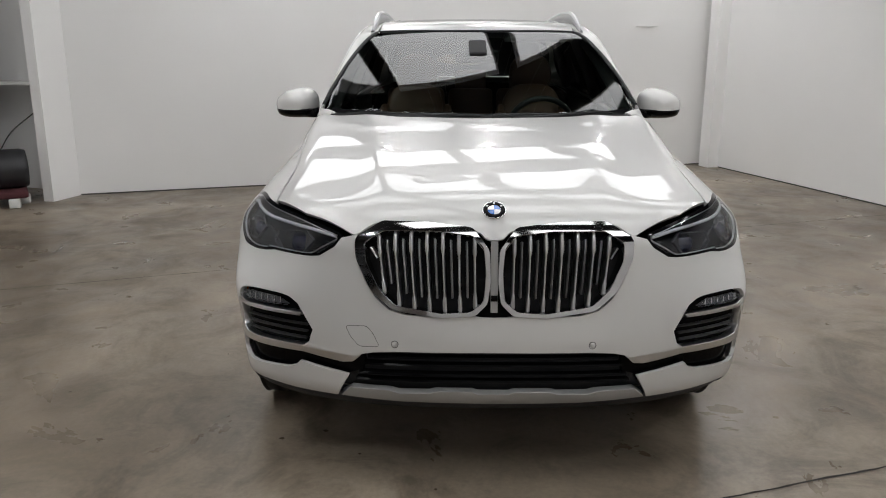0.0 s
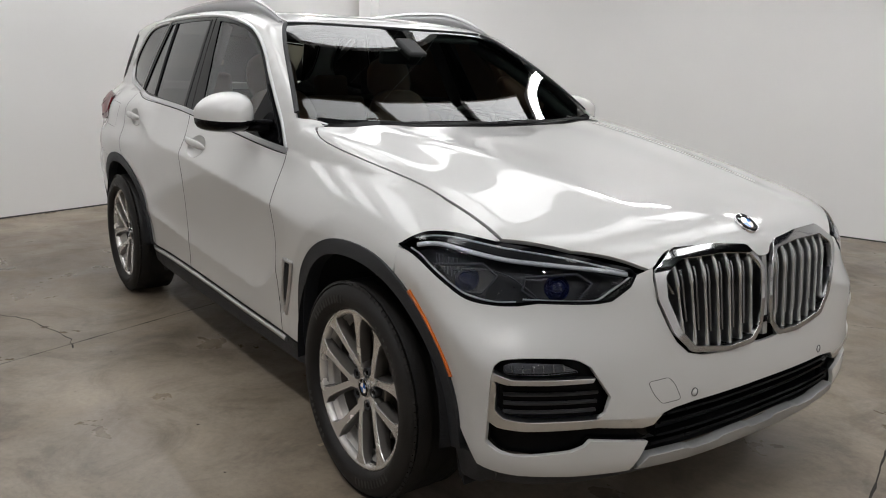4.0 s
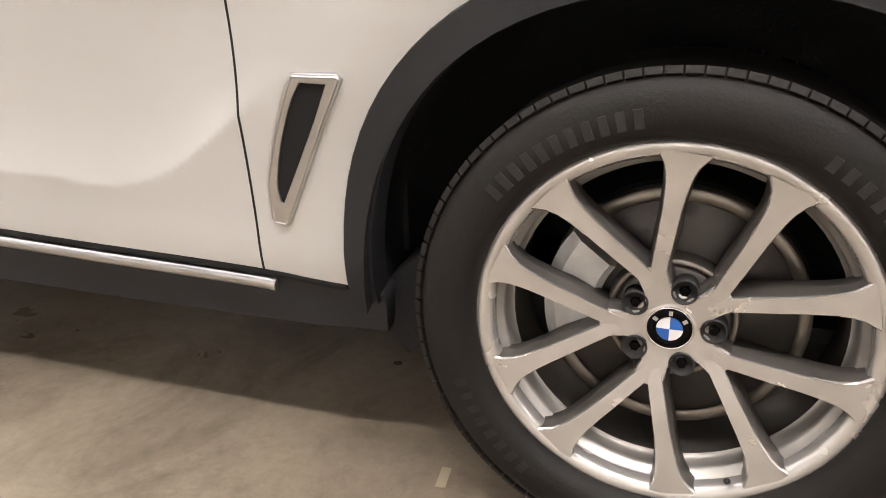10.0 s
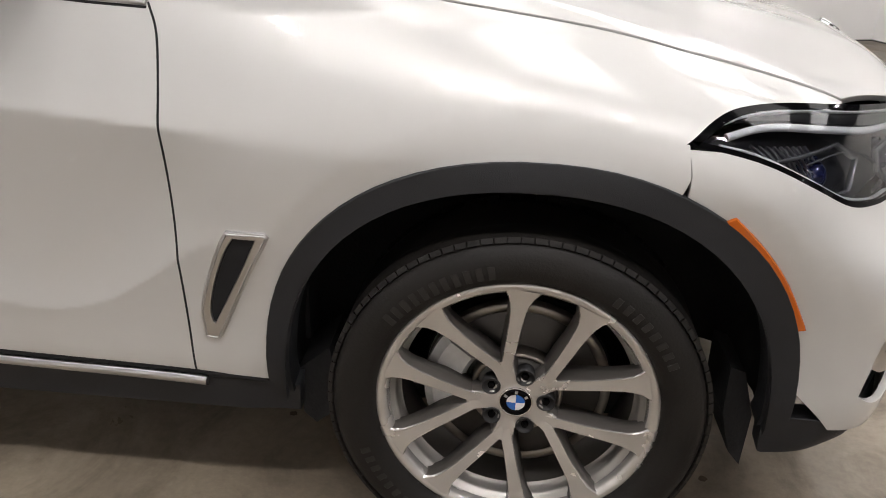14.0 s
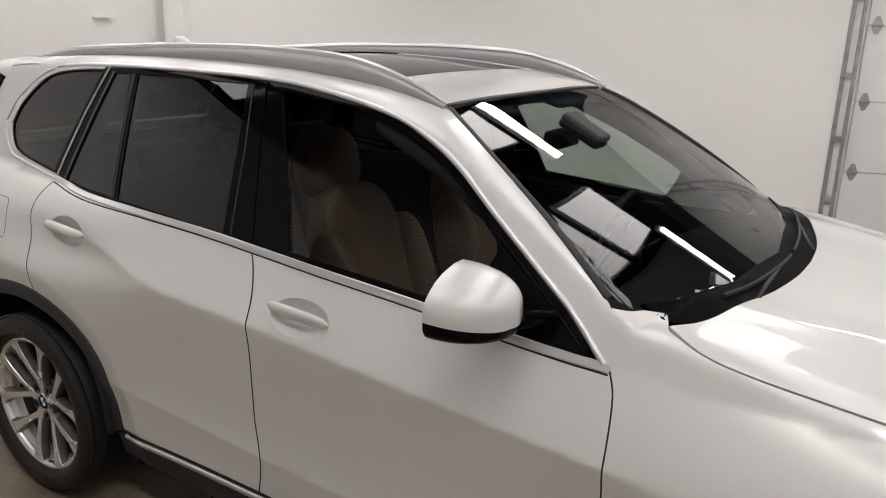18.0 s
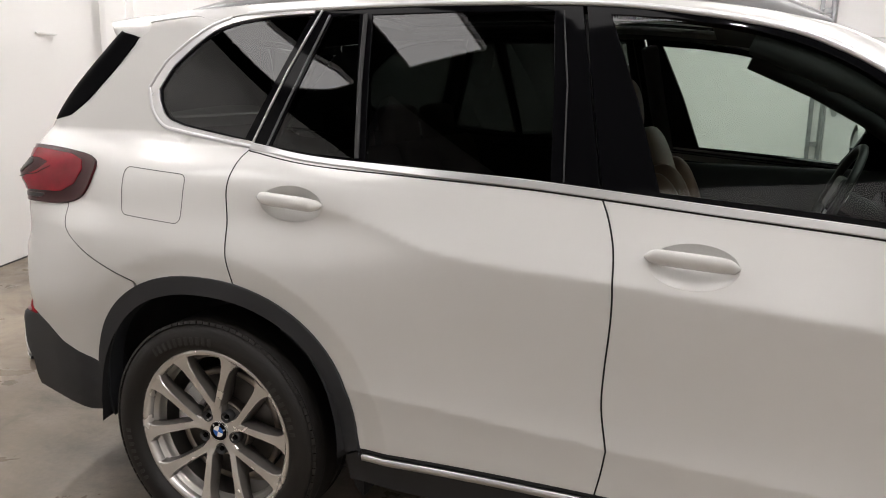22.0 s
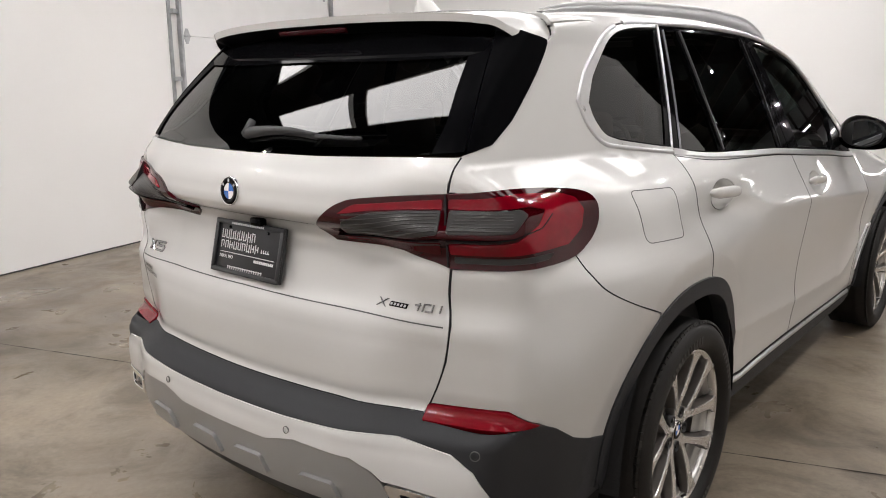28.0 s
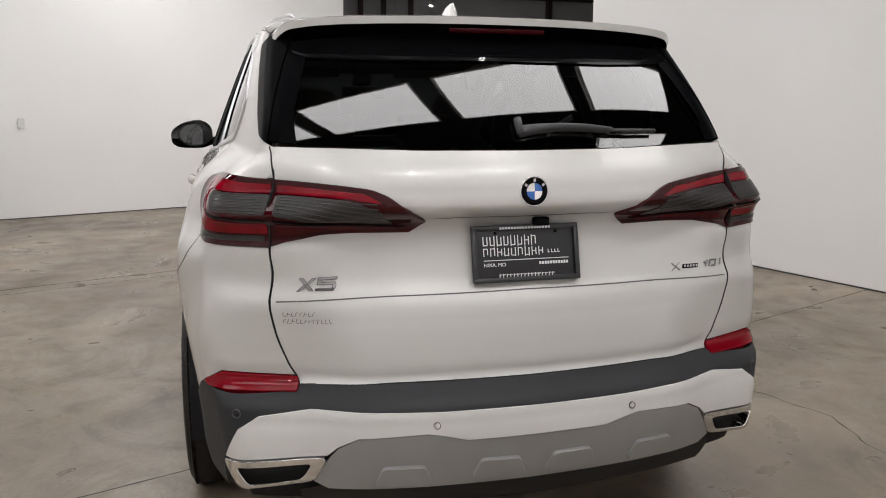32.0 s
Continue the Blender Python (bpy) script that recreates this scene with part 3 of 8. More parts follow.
CONCRETE = concrete()
BACK_A, BACK_B = (-3.45, -4.20), (-6.08, 3.42)      # wall behind the car
LEFT_B = (5.05, 6.53)                               # far end of the garage-door wall
FRONT_END = (7.62, -0.94)                           # free end of the wall ahead of the car
RIGHT_A, RIGHT_B = (-3.7, -5.25), (3.5, -3.06)      # wall on the car's right
WALL_H = 3.45
sheet("floor", [(-8, -9), (40, -30), (46, 12), (10, 12), (-8, 9)], 0.0, CONCRETE, "brown stained concrete floor with cracks and saw-cut joints", "floor", 0.2)
wall_between("wall_back", BACK_A, BACK_B, 0.012, WALL_H, 0.2, label="smooth white painted wall behind the car")
wall_between("wall_left", BACK_B, LEFT_B, 0.012, WALL_H, 0.2, label="white painted wall with the sectional garage door")
wall_between("wall_front", LEFT_B, FRONT_END, 0.012, WALL_H, 0.2, label="white painted partition wall with a free end")
wall_between("wall_right", RIGHT_B, RIGHT_A, 0.012, WALL_H, 0.2, label="plain white painted partition wall")
# joints and cracks in the slab
def floor_line(name, pts, width, mat, label, wobble=0.0, seed=1):
    rnd = random.Random(seed)
    p = dense(np.array(pts, float), 0.05, False)
    bm = bmesh.new()
    prev = None
    t = np.gradient(p, axis=0)
    t /= np.linalg.norm(t, axis=1)[:, None]
    off = 0.0
    for i, (x, y) in enumerate(p):
        off = off * 0.8 + rnd.gauss(0, wobble)
        w = width * rnd.uniform(0.45, 1.5) if wobble else width
        nx, ny = -t[i][1], t[i][0]
        a = bm.verts.new((x + nx * (off + w / 2), y + ny * (off + w / 2), 0.0022))
        b = bm.verts.new((x + nx * (off - w / 2), y + ny * (off - w / 2), 0.0022))
        if prev:
            bm.faces.new((prev[0], prev[1], b, a))
        prev = (a, b)
    return tagged(part(name, bm, mat, None, flat=True), label, "floor joint", kind="structure")


JOINT = material("joint_dirt", (0.022, 0.018, 0.014), rough=0.9, vary=0.4, vary_scale=12)
floor_line("floor_joint_1", [(1.0, -5.6), (0.04, -3.11), (-0.46, -1.79), (-0.86, -0.69), (-1.75, 1.9), (-2.85, 5.0)], 0.007, JOINT, "narrow saw-cut joint across the slab", 0.0006, 2)
floor_line("floor_joint_2", [(4.6, -5.0), (2.72, 0.0), (2.22, 1.5), (1.25, 4.4), (0.9, 5.4)], 0.010, JOINT, "wide chipped joint across the slab", 0.0022, 3)
floor_line("floor_joint_4", [(4.78, -5.0), (2.90, 0.0), (2.40, 1.5), (1.43, 4.4), (1.08, 5.4)], 0.017, JOINT, "wide chipped joint beside a narrow slab strip", 0.003, 9)
floor_line("floor_crack_1", [(-0.50, -1.50), (-0.70, -1.50), (-0.89, -1.54), (-1.10, -1.60), (-1.29, -1.69), (-1.66, -1.84), (-2.1, -1.79), (-2.5, -1.86), (-2.9, -1.87)], 0.006, JOINT, "ragged crack in the concrete", 0.010, 5)
floor_line("floor_crack_2", [(1.4, 2.4), (1.9, 2.75), (2.7, 2.75), (3.6, 3.0)], 0.003, JOINT, "hairline crack in the concrete", 0.008, 6)
floor_line("floor_joint_3", [(8.9, -1.2), (6.4, 6.0)], 0.007, JOINT, "narrow saw-cut joint across the slab", 0.0006, 7)


def chip(x, y, r, seed, mat, label, z=0.0024, n=14, ex=1.0):
    rnd = random.Random(seed)
    bm = bmesh.new()
    vs = [bm.verts.new((x + ex * r * rnd.uniform(0.6, 1.1) * math.cos(a), y + r * rnd.uniform(0.6, 1.1) * math.sin(a), z)) for a in np.linspace(0, 2 * math.pi, n, endpoint=False)]
    bm.faces.new(vs)
    return tagged(part("floor_chip", bm, mat, None, flat=True), label, "floor chip", kind="structure")


CHIP = material("chip_dark", (0.075, 0.055, 0.036), rough=0.9, vary=0.4, vary_scale=60)
for i, (x, y, r) in enumerate([(1.963, -0.661, 0.012), (2.03, -0.83, 0.013), (1.13, -1.3, 0.006), (0.9, -0.55, 0.012), (-0.93, -1.545, 0.022), (2.4, -0.2, 0.008), (1.6, -1.9, 0.007), (-2.9, 0.9, 0.012), (0.7, -1.25, 0.008), (2.15, -0.5, 0.008)]):
    chip(x, y, r, i, CHIP, "small dark chip in the concrete")
tape = tagged(part("tape_scrap", box_bm(0.018, 0.055, 0.001, at=(1.128, -0.897, 0.0025), m=Matrix.Rotation(0.1, 4, "Z")), material("masking_tape", (0.42, 0.35, 0.25), rough=0.8), None, flat=True), "scrap of tan masking tape on the floor", "tape")
# ---- wall details: garage door, corner returns, niche ----
WALL_T = math.degrees(math.atan2(LEFT_B[1] - BACK_B[1], LEFT_B[0] - BACK_B[0]))


def on_left_wall(s, z=0.0, out=0.0):
    """A pose on the garage-door wall: s metres along it, facing the room."""
    c, sn = math.cos(math.radians(WALL_T)), math.sin(math.radians(WALL_T))
    return pose(BACK_B[0] + c * s + sn * out, BACK_B[1] + sn * s - c * out, z, 0, 0, WALL_T)


def put_on(m, bm):
    bmesh.ops.transform(bm, matrix=m, verts=bm.verts)
    return bm


def garage_door():
    d = tagged(new("garage_door"), "closed white sectional garage door with galvanised hinges and tracks", "garage door")
    s0, s1 = 7.03, 9.74
    mid, w = (s0 + s1) / 2, s1 - s0
    edges = [0.02, 0.71, 1.33, 1.97, 2.60, 3.24]
    for a, b in zip(edges, edges[1:]):
        part("door_section", put_on(on_left_wall(mid, (a + b) / 2, 0.02), box_bm(w, 0.045, b - a - 0.005, 0.006)), DOOR_WHITE, d, "white steel door section", flat=True)
    part("door_seal", put_on(on_left_wall(mid, 0.01, 0.025), box_bm(w, 0.04, 0.02)), JOINT, d, "dark rubber floor seal", flat=True)
    for z in edges[1:-1]:
        for s in (s0 + 0.07, s0 + 0.62, 8.12, 8.68, s1 - 0.07):
            bm = bmesh.new()
            pts = [(-0.014, -0.075), (0.014, -0.075), (0.042, -0.012), (0.042, 0.012), (0.014, 0.075), (-0.014, 0.075), (-0.042, 0.012), (-0.042, -0.012)]
            lo = [bm.verts.new((x, -0.0, y)) for x, y in pts]
            hi = [bm.verts.new((x, -0.006, y)) for x, y in pts]
            bm.faces.new(lo[::-1]), bm.faces.new(hi)
            for i in range(8):
                bm.faces.new((lo[i], lo[(i + 1) % 8], hi[(i + 1) % 8], hi[i]))
            bmesh.ops.recalc_face_normals(bm, faces=bm.faces)
            h = part("hinge", put_on(on_left_wall(s, z, 0.044), bm), GALV, d, "galvanised hinge plate", flat=True)
            part("hinge_pin", put_on(on_left_wall(s, z, 0.056), tube_bm([(-0.04, 0, 0), (0.045, 0, 0)], 0.009)), GALV, h)
    for s, sg in ((s0 - 0.05, -1), (s1 + 0.05, 1)):
        t = part("track", put_on(on_left_wall(s, 1.65, 0.075), box_bm(0.028, 0.055, 3.3, 0.006)), GALV, d, "galvanised vertical track", flat=True)
        part("track_angle", put_on(on_left_wall(s + sg * 0.075, 1.65, 0.012), box_bm(0.035, 0.02, 3.3)), GALV, d, "galvanised mounting angle", flat=True)
        for z in (0.45, 1.0, 1.55, 2.2, 2.9):
            part("bracket", put_on(on_left_wall(s + sg * 0.035, z, 0.05), box_bm(0.09, 0.05, 0.045, 0.004)), GALV, t, "bolted bracket", flat=True)
    part("door_lock", put_on(on_left_wall(8.42, 0.66, 0.05), box_bm(0.025, 0.02, 0.09, 0.004)), GALV, d, "small latch", flat=True)
    return d


garage_door()
# switch plate on the front wall, and dark strips painting the shaded gap under all walls
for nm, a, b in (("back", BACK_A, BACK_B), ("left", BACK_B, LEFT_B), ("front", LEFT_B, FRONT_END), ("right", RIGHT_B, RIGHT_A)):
    wall_between("base_gap_" + nm, a, b, 0.0, 0.014, 0.15, GAP_SHADE, "dark strip painting the shaded gap at the foot of the wall")
sw = pose(6.15, 3.25, 1.18, 0, 0, WALL_T - 90)
o = tagged(part("light_switch", put_on(sw, box_bm(0.075, 0.012, 0.118, 0.004)), DOOR_WHITE, None, flat=True), "white wall switch plate on the partition", "switch")
part("rocker", put_on(sw, box_bm(0.03, 0.01, 0.06, 0.003, at=(0, -0.008, 0))), DOOR_WHITE, o, flat=True)
part("rocker", put_on(sw, box_bm(0.03, 0.01, 0.06, 0.003, at=(0, 0.008, 0))), DOOR_WHITE, o, flat=True)
# stub beside the niche behind the car, niche wall and shelf
wall_between("wall_stub", (-3.05, -4.30), (-3.47, -4.195), 0.0, WALL_H, 0.12, label="white stub wall beside the niche")
wall_between("wall_niche", (-4.3, -5.9), (-3.62, -4.31), 0.0, WALL_H, 0.15, label="shaded white wall of the niche", outward=1)
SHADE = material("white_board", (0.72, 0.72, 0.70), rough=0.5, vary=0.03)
shelf = tagged(part("wall_shelf", box_bm(0.36, 1.1, 0.03, 0.003, at=(-3.62, -4.92, 1.20), m=Matrix.Rotation(math.radians(-23), 4, "Z")), SHADE, None, flat=True), "plain white shelf in the niche", "shelf")
BOTTLE = material("black_bottle", (0.02, 0.02, 0.02), rough=0.4)
for i, (x, y, h) in enumerate([(-3.52, -4.46, 0.22), (-3.55, -4.52, 0.30), (-3.50, -4.40, 0.16)]):
    b = lathe([(0.0001, 0), (0.028, 0), (0.03, 0.01), (0.03, h * 0.6), (0.012, h * 0.72), (0.012, h * 0.9), (0.018, h * 0.9), (0.018, h), (0.0001, h)], 16, "z")
    bmesh.ops.translate(b, vec=(x, y, 1.2165), verts=b.verts)
    tagged(part("spray_bottle", b, BOTTLE, None), "dark spray bottle on the niche shelf", "bottle", group="bottles on the shelf")


def blower():
    """A drum blower on a dark red dolly with white blocks."""
    v = tagged(new("floor_blower"), "black drum blower on a dark red dolly", "blower")
    dk = material("blower_black", (0.022, 0.022, 0.024), rough=0.45, vary=0.2, vary_scale=12)
    rd = material("dark_red_mat", (0.075, 0.018, 0.022), rough=0.8, bump=0.3, bump_scale=150)
    b = lathe([(0.0001, -0.20), (0.15, -0.20), (0.19, -0.17), (0.20, -0.12), (0.20, 0.12), (0.185, 0.17), (0.0001, 0.19)], 36, "y")
    bmesh.ops.transform(b, matrix=pose(-2.95, -4.68, 0.36, 0, 0, 35), verts=b.verts)
    part("drum", b, dk, v, "black ribbed drum")
    part("motor", put_on(pose(-2.80, -4.86, 0.42, 0, 0, 35), box_bm(0.30, 0.28, 0.34, 0.05, 3)), dk, v, "black motor housing")
    part("handle", tube_bm(smooth([(-2.9, -4.95, 0.56), (-2.87, -4.92, 0.64), (-2.80, -4.80, 0.65), (-2.76, -4.74, 0.58)], 5), 0.016), dk, v)
    part("drum_band", put_on(pose(-2.86, -4.62, 0.44, 0, 0, 35), box_bm(0.12, 0.01, 0.03, 0.004)), GALV, v, "grey maker's strip")
    part("dolly", put_on(pose(-2.86, -4.74, 0.13, 0, 0, 30), box_bm(0.52, 0.50, 0.07, 0.02)), rd, v, "dark red padded dolly")
    for x, y in ((-2.72, -4.52), (-2.98, -4.56), (-2.74, -4.92), (-3.02, -4.94)):
        part("block", put_on(pose(x, y, 0.048, 0, 0, 20), box_bm(0.10, 0.10, 0.094, 0.01)), SHADE, v, "white foam block")
    part("cord", tube_bm(smooth([(-2.9, -4.7, 0.56), (-3.0, -4.6, 0.75), (-3.35, -4.42, 1.0), (-3.45, -4.40, 1.15)], 6), 0.006), dk, v, "thin black cord")


blower()
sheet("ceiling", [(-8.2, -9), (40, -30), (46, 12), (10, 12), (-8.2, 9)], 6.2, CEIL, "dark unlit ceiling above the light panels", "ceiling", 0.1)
# a dark roof of ribbed steel sheets on purlins under it
TURN = math.radians(15.6)


def turned(x, y):
    """Room axes to world axes: the room stands askew to the car."""
    c, s = math.cos(TURN), math.sin(TURN)
    return c * x - s * y, s * x + c * y


def light_panel(x, y, z, w, d, i):
    """A square luminous panel in a slim white frame, hung on two wires."""
    top = new("ceiling_light")
    tagged(top, "hung square light panel in a slim white frame", "ceiling light", group="hung light panels over the car")
    m = pose(x, y, z, 0, 0, math.degrees(TURN))
    bm = box_bm(w, d, 0.03, at=(0, 0, -0.012))
    a = part("diffuser", bm, PANEL_GLOW, top, "bright white diffuser", flat=True)
    for sx, sy, lx, ly in ((0, d / 2 + 0.01, w + 0.04, 0.02), (0, -d / 2 - 0.01, w + 0.04, 0.02), (w / 2 + 0.01, 0, 0.02, d), (-w / 2 - 0.01, 0, 0.02, d)):
        part("frame", box_bm(lx, ly, 0.05, at=(sx, sy, 0.0)), DOOR_WHITE, top, flat=True)
    part("back_plate", box_bm(w, d, 0.02, at=(0, 0, 0.02)), DOOR_WHITE, top, flat=True)
    for s in (-1, 1):
        part("wire", tube_bm([(s * w * 0.3, 0, 0.03), (s * w * 0.3, 0, 6.1 - z)], 0.004, 5), GALV, top, flat=True)
    top.matrix_basis = m
    return top


PANEL_GLOW = emitter("panel_glow", (1.0, 1.0, 0.985), 3.0)
TUBE_GLOW = emitter("tube_glow", (1.0, 0.99, 0.97), 22.0)
LIGHT_Z = 3.35
one = light_panel(0, 0, LIGHT_Z, 0.64, 1.0, 0)
spots = [(ix, iy) for ix in (-3.7, -2.37, -1.05, 0.3, 1.65, 3.0, 4.3) for iy in (-1.26, -0.04, 1.18, 2.40)]
spots = [p for p in spots if not (p[0] < -3 and p[1] > -1) and not (p[0] > 4 and p[1] > 2)]
for ix, iy in spots:
    m = pose(*turned(ix, iy), LIGHT_Z, 0, 0, math.degrees(TURN))
    if (ix, iy) == spots[0]:
        one.matrix_basis = m
    else:
        copy_thing(one, m)


def tube_light(x, y, z, length, angle, width=0.07):
    t = tagged(new("tube_light"), "long white fluorescent batten light", "tube light", group="batten lights")
    part("tube", box_bm(length, width, 0.03, 0.008, at=(0, 0, -0.03)), TUBE_GLOW, t, flat=True)
    part("batten", box_bm(length + 0.04, width + 0.03, 0.05, 0.006, at=(0, 0, 0.012)), DOOR_WHITE, t, flat=True)
    for s in (-1, 1):
        part("wire", tube_bm([(s * length * 0.35, 0, 0.03), (s * length * 0.35, 0, 6.1 - z)], 0.004, 5), GALV, t, flat=True)
    t.matrix_basis = pose(x, y, z, 0, 0, angle)
    return t


def bay_fill_lamp(x, y, z):
    """A small bright lamp, mostly added for fill: finned body, bell and glowing disc on a rod."""
    t = tagged(new("bay_fill_lamp"), "small bright lamp hung on a rod, mostly added as fill light", "hall lamp", group="hung hall lamps")
    part("disc", lathe([(0.0001, -0.02), (0.036, -0.02), (0.04, 0.0)], 20, "z"), BAY_FILL_GLOW, t, "glowing lamp disc", flat=True)
    part("bell", lathe([(0.04, 0.0), (0.085, -0.01), (0.090, 0.03), (0.07, 0.10), (0.06, 0.16), (0.0001, 0.16)], 24, "z"), DOOR_WHITE, t, "white lamp bell")
    part("rod", tube_bm([(0, 0, 0.15), (0, 0, 6.1 - z)], 0.008, 6), GALV, t, flat=True)
    t.matrix_basis = pose(x, y, z)
    return t


BAY_FILL_GLOW = emitter("bay_fill_glow", (1.0, 0.995, 0.98), 1100.0)
# invented fill lamps round the car, set where the windows don't mirror them
for ix, iy, z in ((-0.7, -2.9, 5.0), (0.8, -3.3, 5.0), (1.8, -3.7, 5.0), (2.8, -3.7, 5.0), (0.3, -3.3, 5.0), (3.8, -3.3, 3.9), (-4.2, 0.3, 3.9), (-4.2, 3.5, 3.9), (-4.2, 1.5, 3.9), (4.8, 2.7, 3.9), (5.8, 0.3, 3.9), (5.0, -1.0, 3.9), (-3.2, 4.7, 3.9)):
    bay_fill_lamp(*turned(ix, iy), z)
for ix, iy in ((0.45, 3.32), (2.6, 3.25)):
    tube_light(*turned(ix, iy), 3.4, 1.0, math.degrees(TURN), 0.16)
# column and ledge at the far corner behind the car
tagged(part("corner_column", put_on(pose(-5.83, 3.44, WALL_H / 2, 0, 0, WALL_T), box_bm(0.22, 0.22, WALL_H, 0.004)), WALL, None, flat=True), "slim white square column in the wall corner", "column", kind="structure")
tagged(part("wall_ledge", put_on(pose(-5.72, 2.42, 1.86, 0, 0, WALL_T - 90), box_bm(0.30, 0.03, 0.012)), SHADE, None, flat=True), "short thin trim strip on the wall", "trim", kind="structure")

# ---- the dim hall beyond the partition ----
FAR = material("insulation_white", (0.58, 0.58, 0.58), rough=0.7, bump=0.3, bump_scale=3, vary=0.12, vary_scale=0.6)
RUST = material("brown_primer_steel", (0.055, 0.034, 0.028), rough=0.6, vary=0.2, vary_scale=3)
YELLOW = material("yellowed_door", (0.58, 0.53, 0.30), rough=0.5, vary=0.05)
wall_between("wall_far", (33, 14), (28.5, -26), 0.0, 9.0, 0.3, FAR, "white insulated far wall of the dim hall", outward=1)
wall_between("wall_far_side", (28.5, -26), (2.0, -19), 0.0, 9.0, 0.3, FAR, "far side wall of the dim hall", outward=1)
wall_between("wall_far_left", (7.8, -0.6), (33.4, 7.5), 0.0, 9.0, 0.3, FAR, "side wall of the dim hall", outward=1)
wall_between("wall_near_side", (2.0, -19), (-4.6, -5.7), 0.0, 9.0, 0.3, FAR, "near side wall of the dim hall", outward=1)


def on_far_wall(y, z, out=0.0):
    t = (14 - y) / 40
    return pose(33 - 4.5 * t - out, y, z, 0, 0, math.degrees(math.atan2(40, 4.5)))


for y in (8, 4.2, 0.4, -5.0, -6.0, -7.2, -13.5, -17.5, -21.5):
    tagged(part("steel_column", put_on(on_far_wall(y, 4.0, 0.25), box_bm(0.22, 0.32, 8.0, 0.01)), RUST, None, flat=True), "brown primed steel column on the far wall", "column", group="steel columns of the dim hall")
for z in (2.1, 3.3, 5.0):
    tagged(part("steel_girt", put_on(on_far_wall(-6, z, 0.15), box_bm(39, 0.10, 0.18)), RUST, None, flat=True), "brown primed horizontal steel girt", "girt", group="steel girts of the dim hall")


def roll_door():
    d = tagged(new("roll_up_door"), "yellowed sectional door with small windows", "door")
    for r in range(4):
        for c in range(4):
            part("door_panel", put_on(on_far_wall(-10.9 + c * 0.92, 0.39 + r * 0.76, 0.2), box_bm(0.87, 0.06, 0.72, 0.02, 1)), YELLOW, d, "yellowed door panel", flat=True)
            if r == 1:
                part("door_window", put_on(on_far_wall(-10.9 + c * 0.92, 0.39 + r * 0.76, 0.24), box_bm(0.5, 0.03, 0.22, 0.02, 1)), WHITE_GLOSS, d, "small frosted window", flat=True)


roll_door()
tagged(part("exit_sign", put_on(on_far_wall(-7.55, 2.4, 0.3), box_bm(0.22, 0.05, 0.22)), emitter("red_sign", (1.0, 0.12, 0.12), 0.7), None, flat=True), "small red lit sign on the far wall", "sign")
for x, y, z in ((19.4, -4.9, 2.6), (27, -7.7, 3.8), (23.4, -5.5, 4.0), (25.6, -3.9, 3.3), (25, -11, 5.6), (24, -2, 5.5)):
    tube_light(x, y, z, 2.0 if z < 3 else 1.3, 82)
# lamps over the dim hall, several of them only added for fill
for x, y in ((14, -7), (11, -4.5), (18, -13), (5, -8.5), (9, -9.5), (21, -5.5), (26, -7), (22, -10), (17, -8), (13, -2.5)):
    bay_fill_lamp(x, y, 5.2)
for k, x in enumerate(np.arange(9, 30, 3.2)):
    tagged(part("roof_purlin", box_bm(0.15, 34, 0.30, at=(float(x), -8, 6.0)), RUST, None, flat=True), "dark steel roof purlin", "purlin", group="roof purlins of the dim hall")

CAR_DARK = material("black_car_paint", (0.012, 0.012, 0.014), rough=0.2, coat=1.0)
CAR_WHITE = material("white_car_paint", (0.62, 0.62, 0.62), rough=0.3, coat=1.0)
CAR_GREY = material("grey_car_paint", (0.10, 0.105, 0.11), rough=0.3, coat=1.0)
CAR_GLASS = material("far_car_glass", (0.01, 0.011, 0.012), rough=0.04, coat=1.0)
LAMP_RED = emitter("lit_tail_lamp", (1.0, 0.03, 0.05), 0.8)


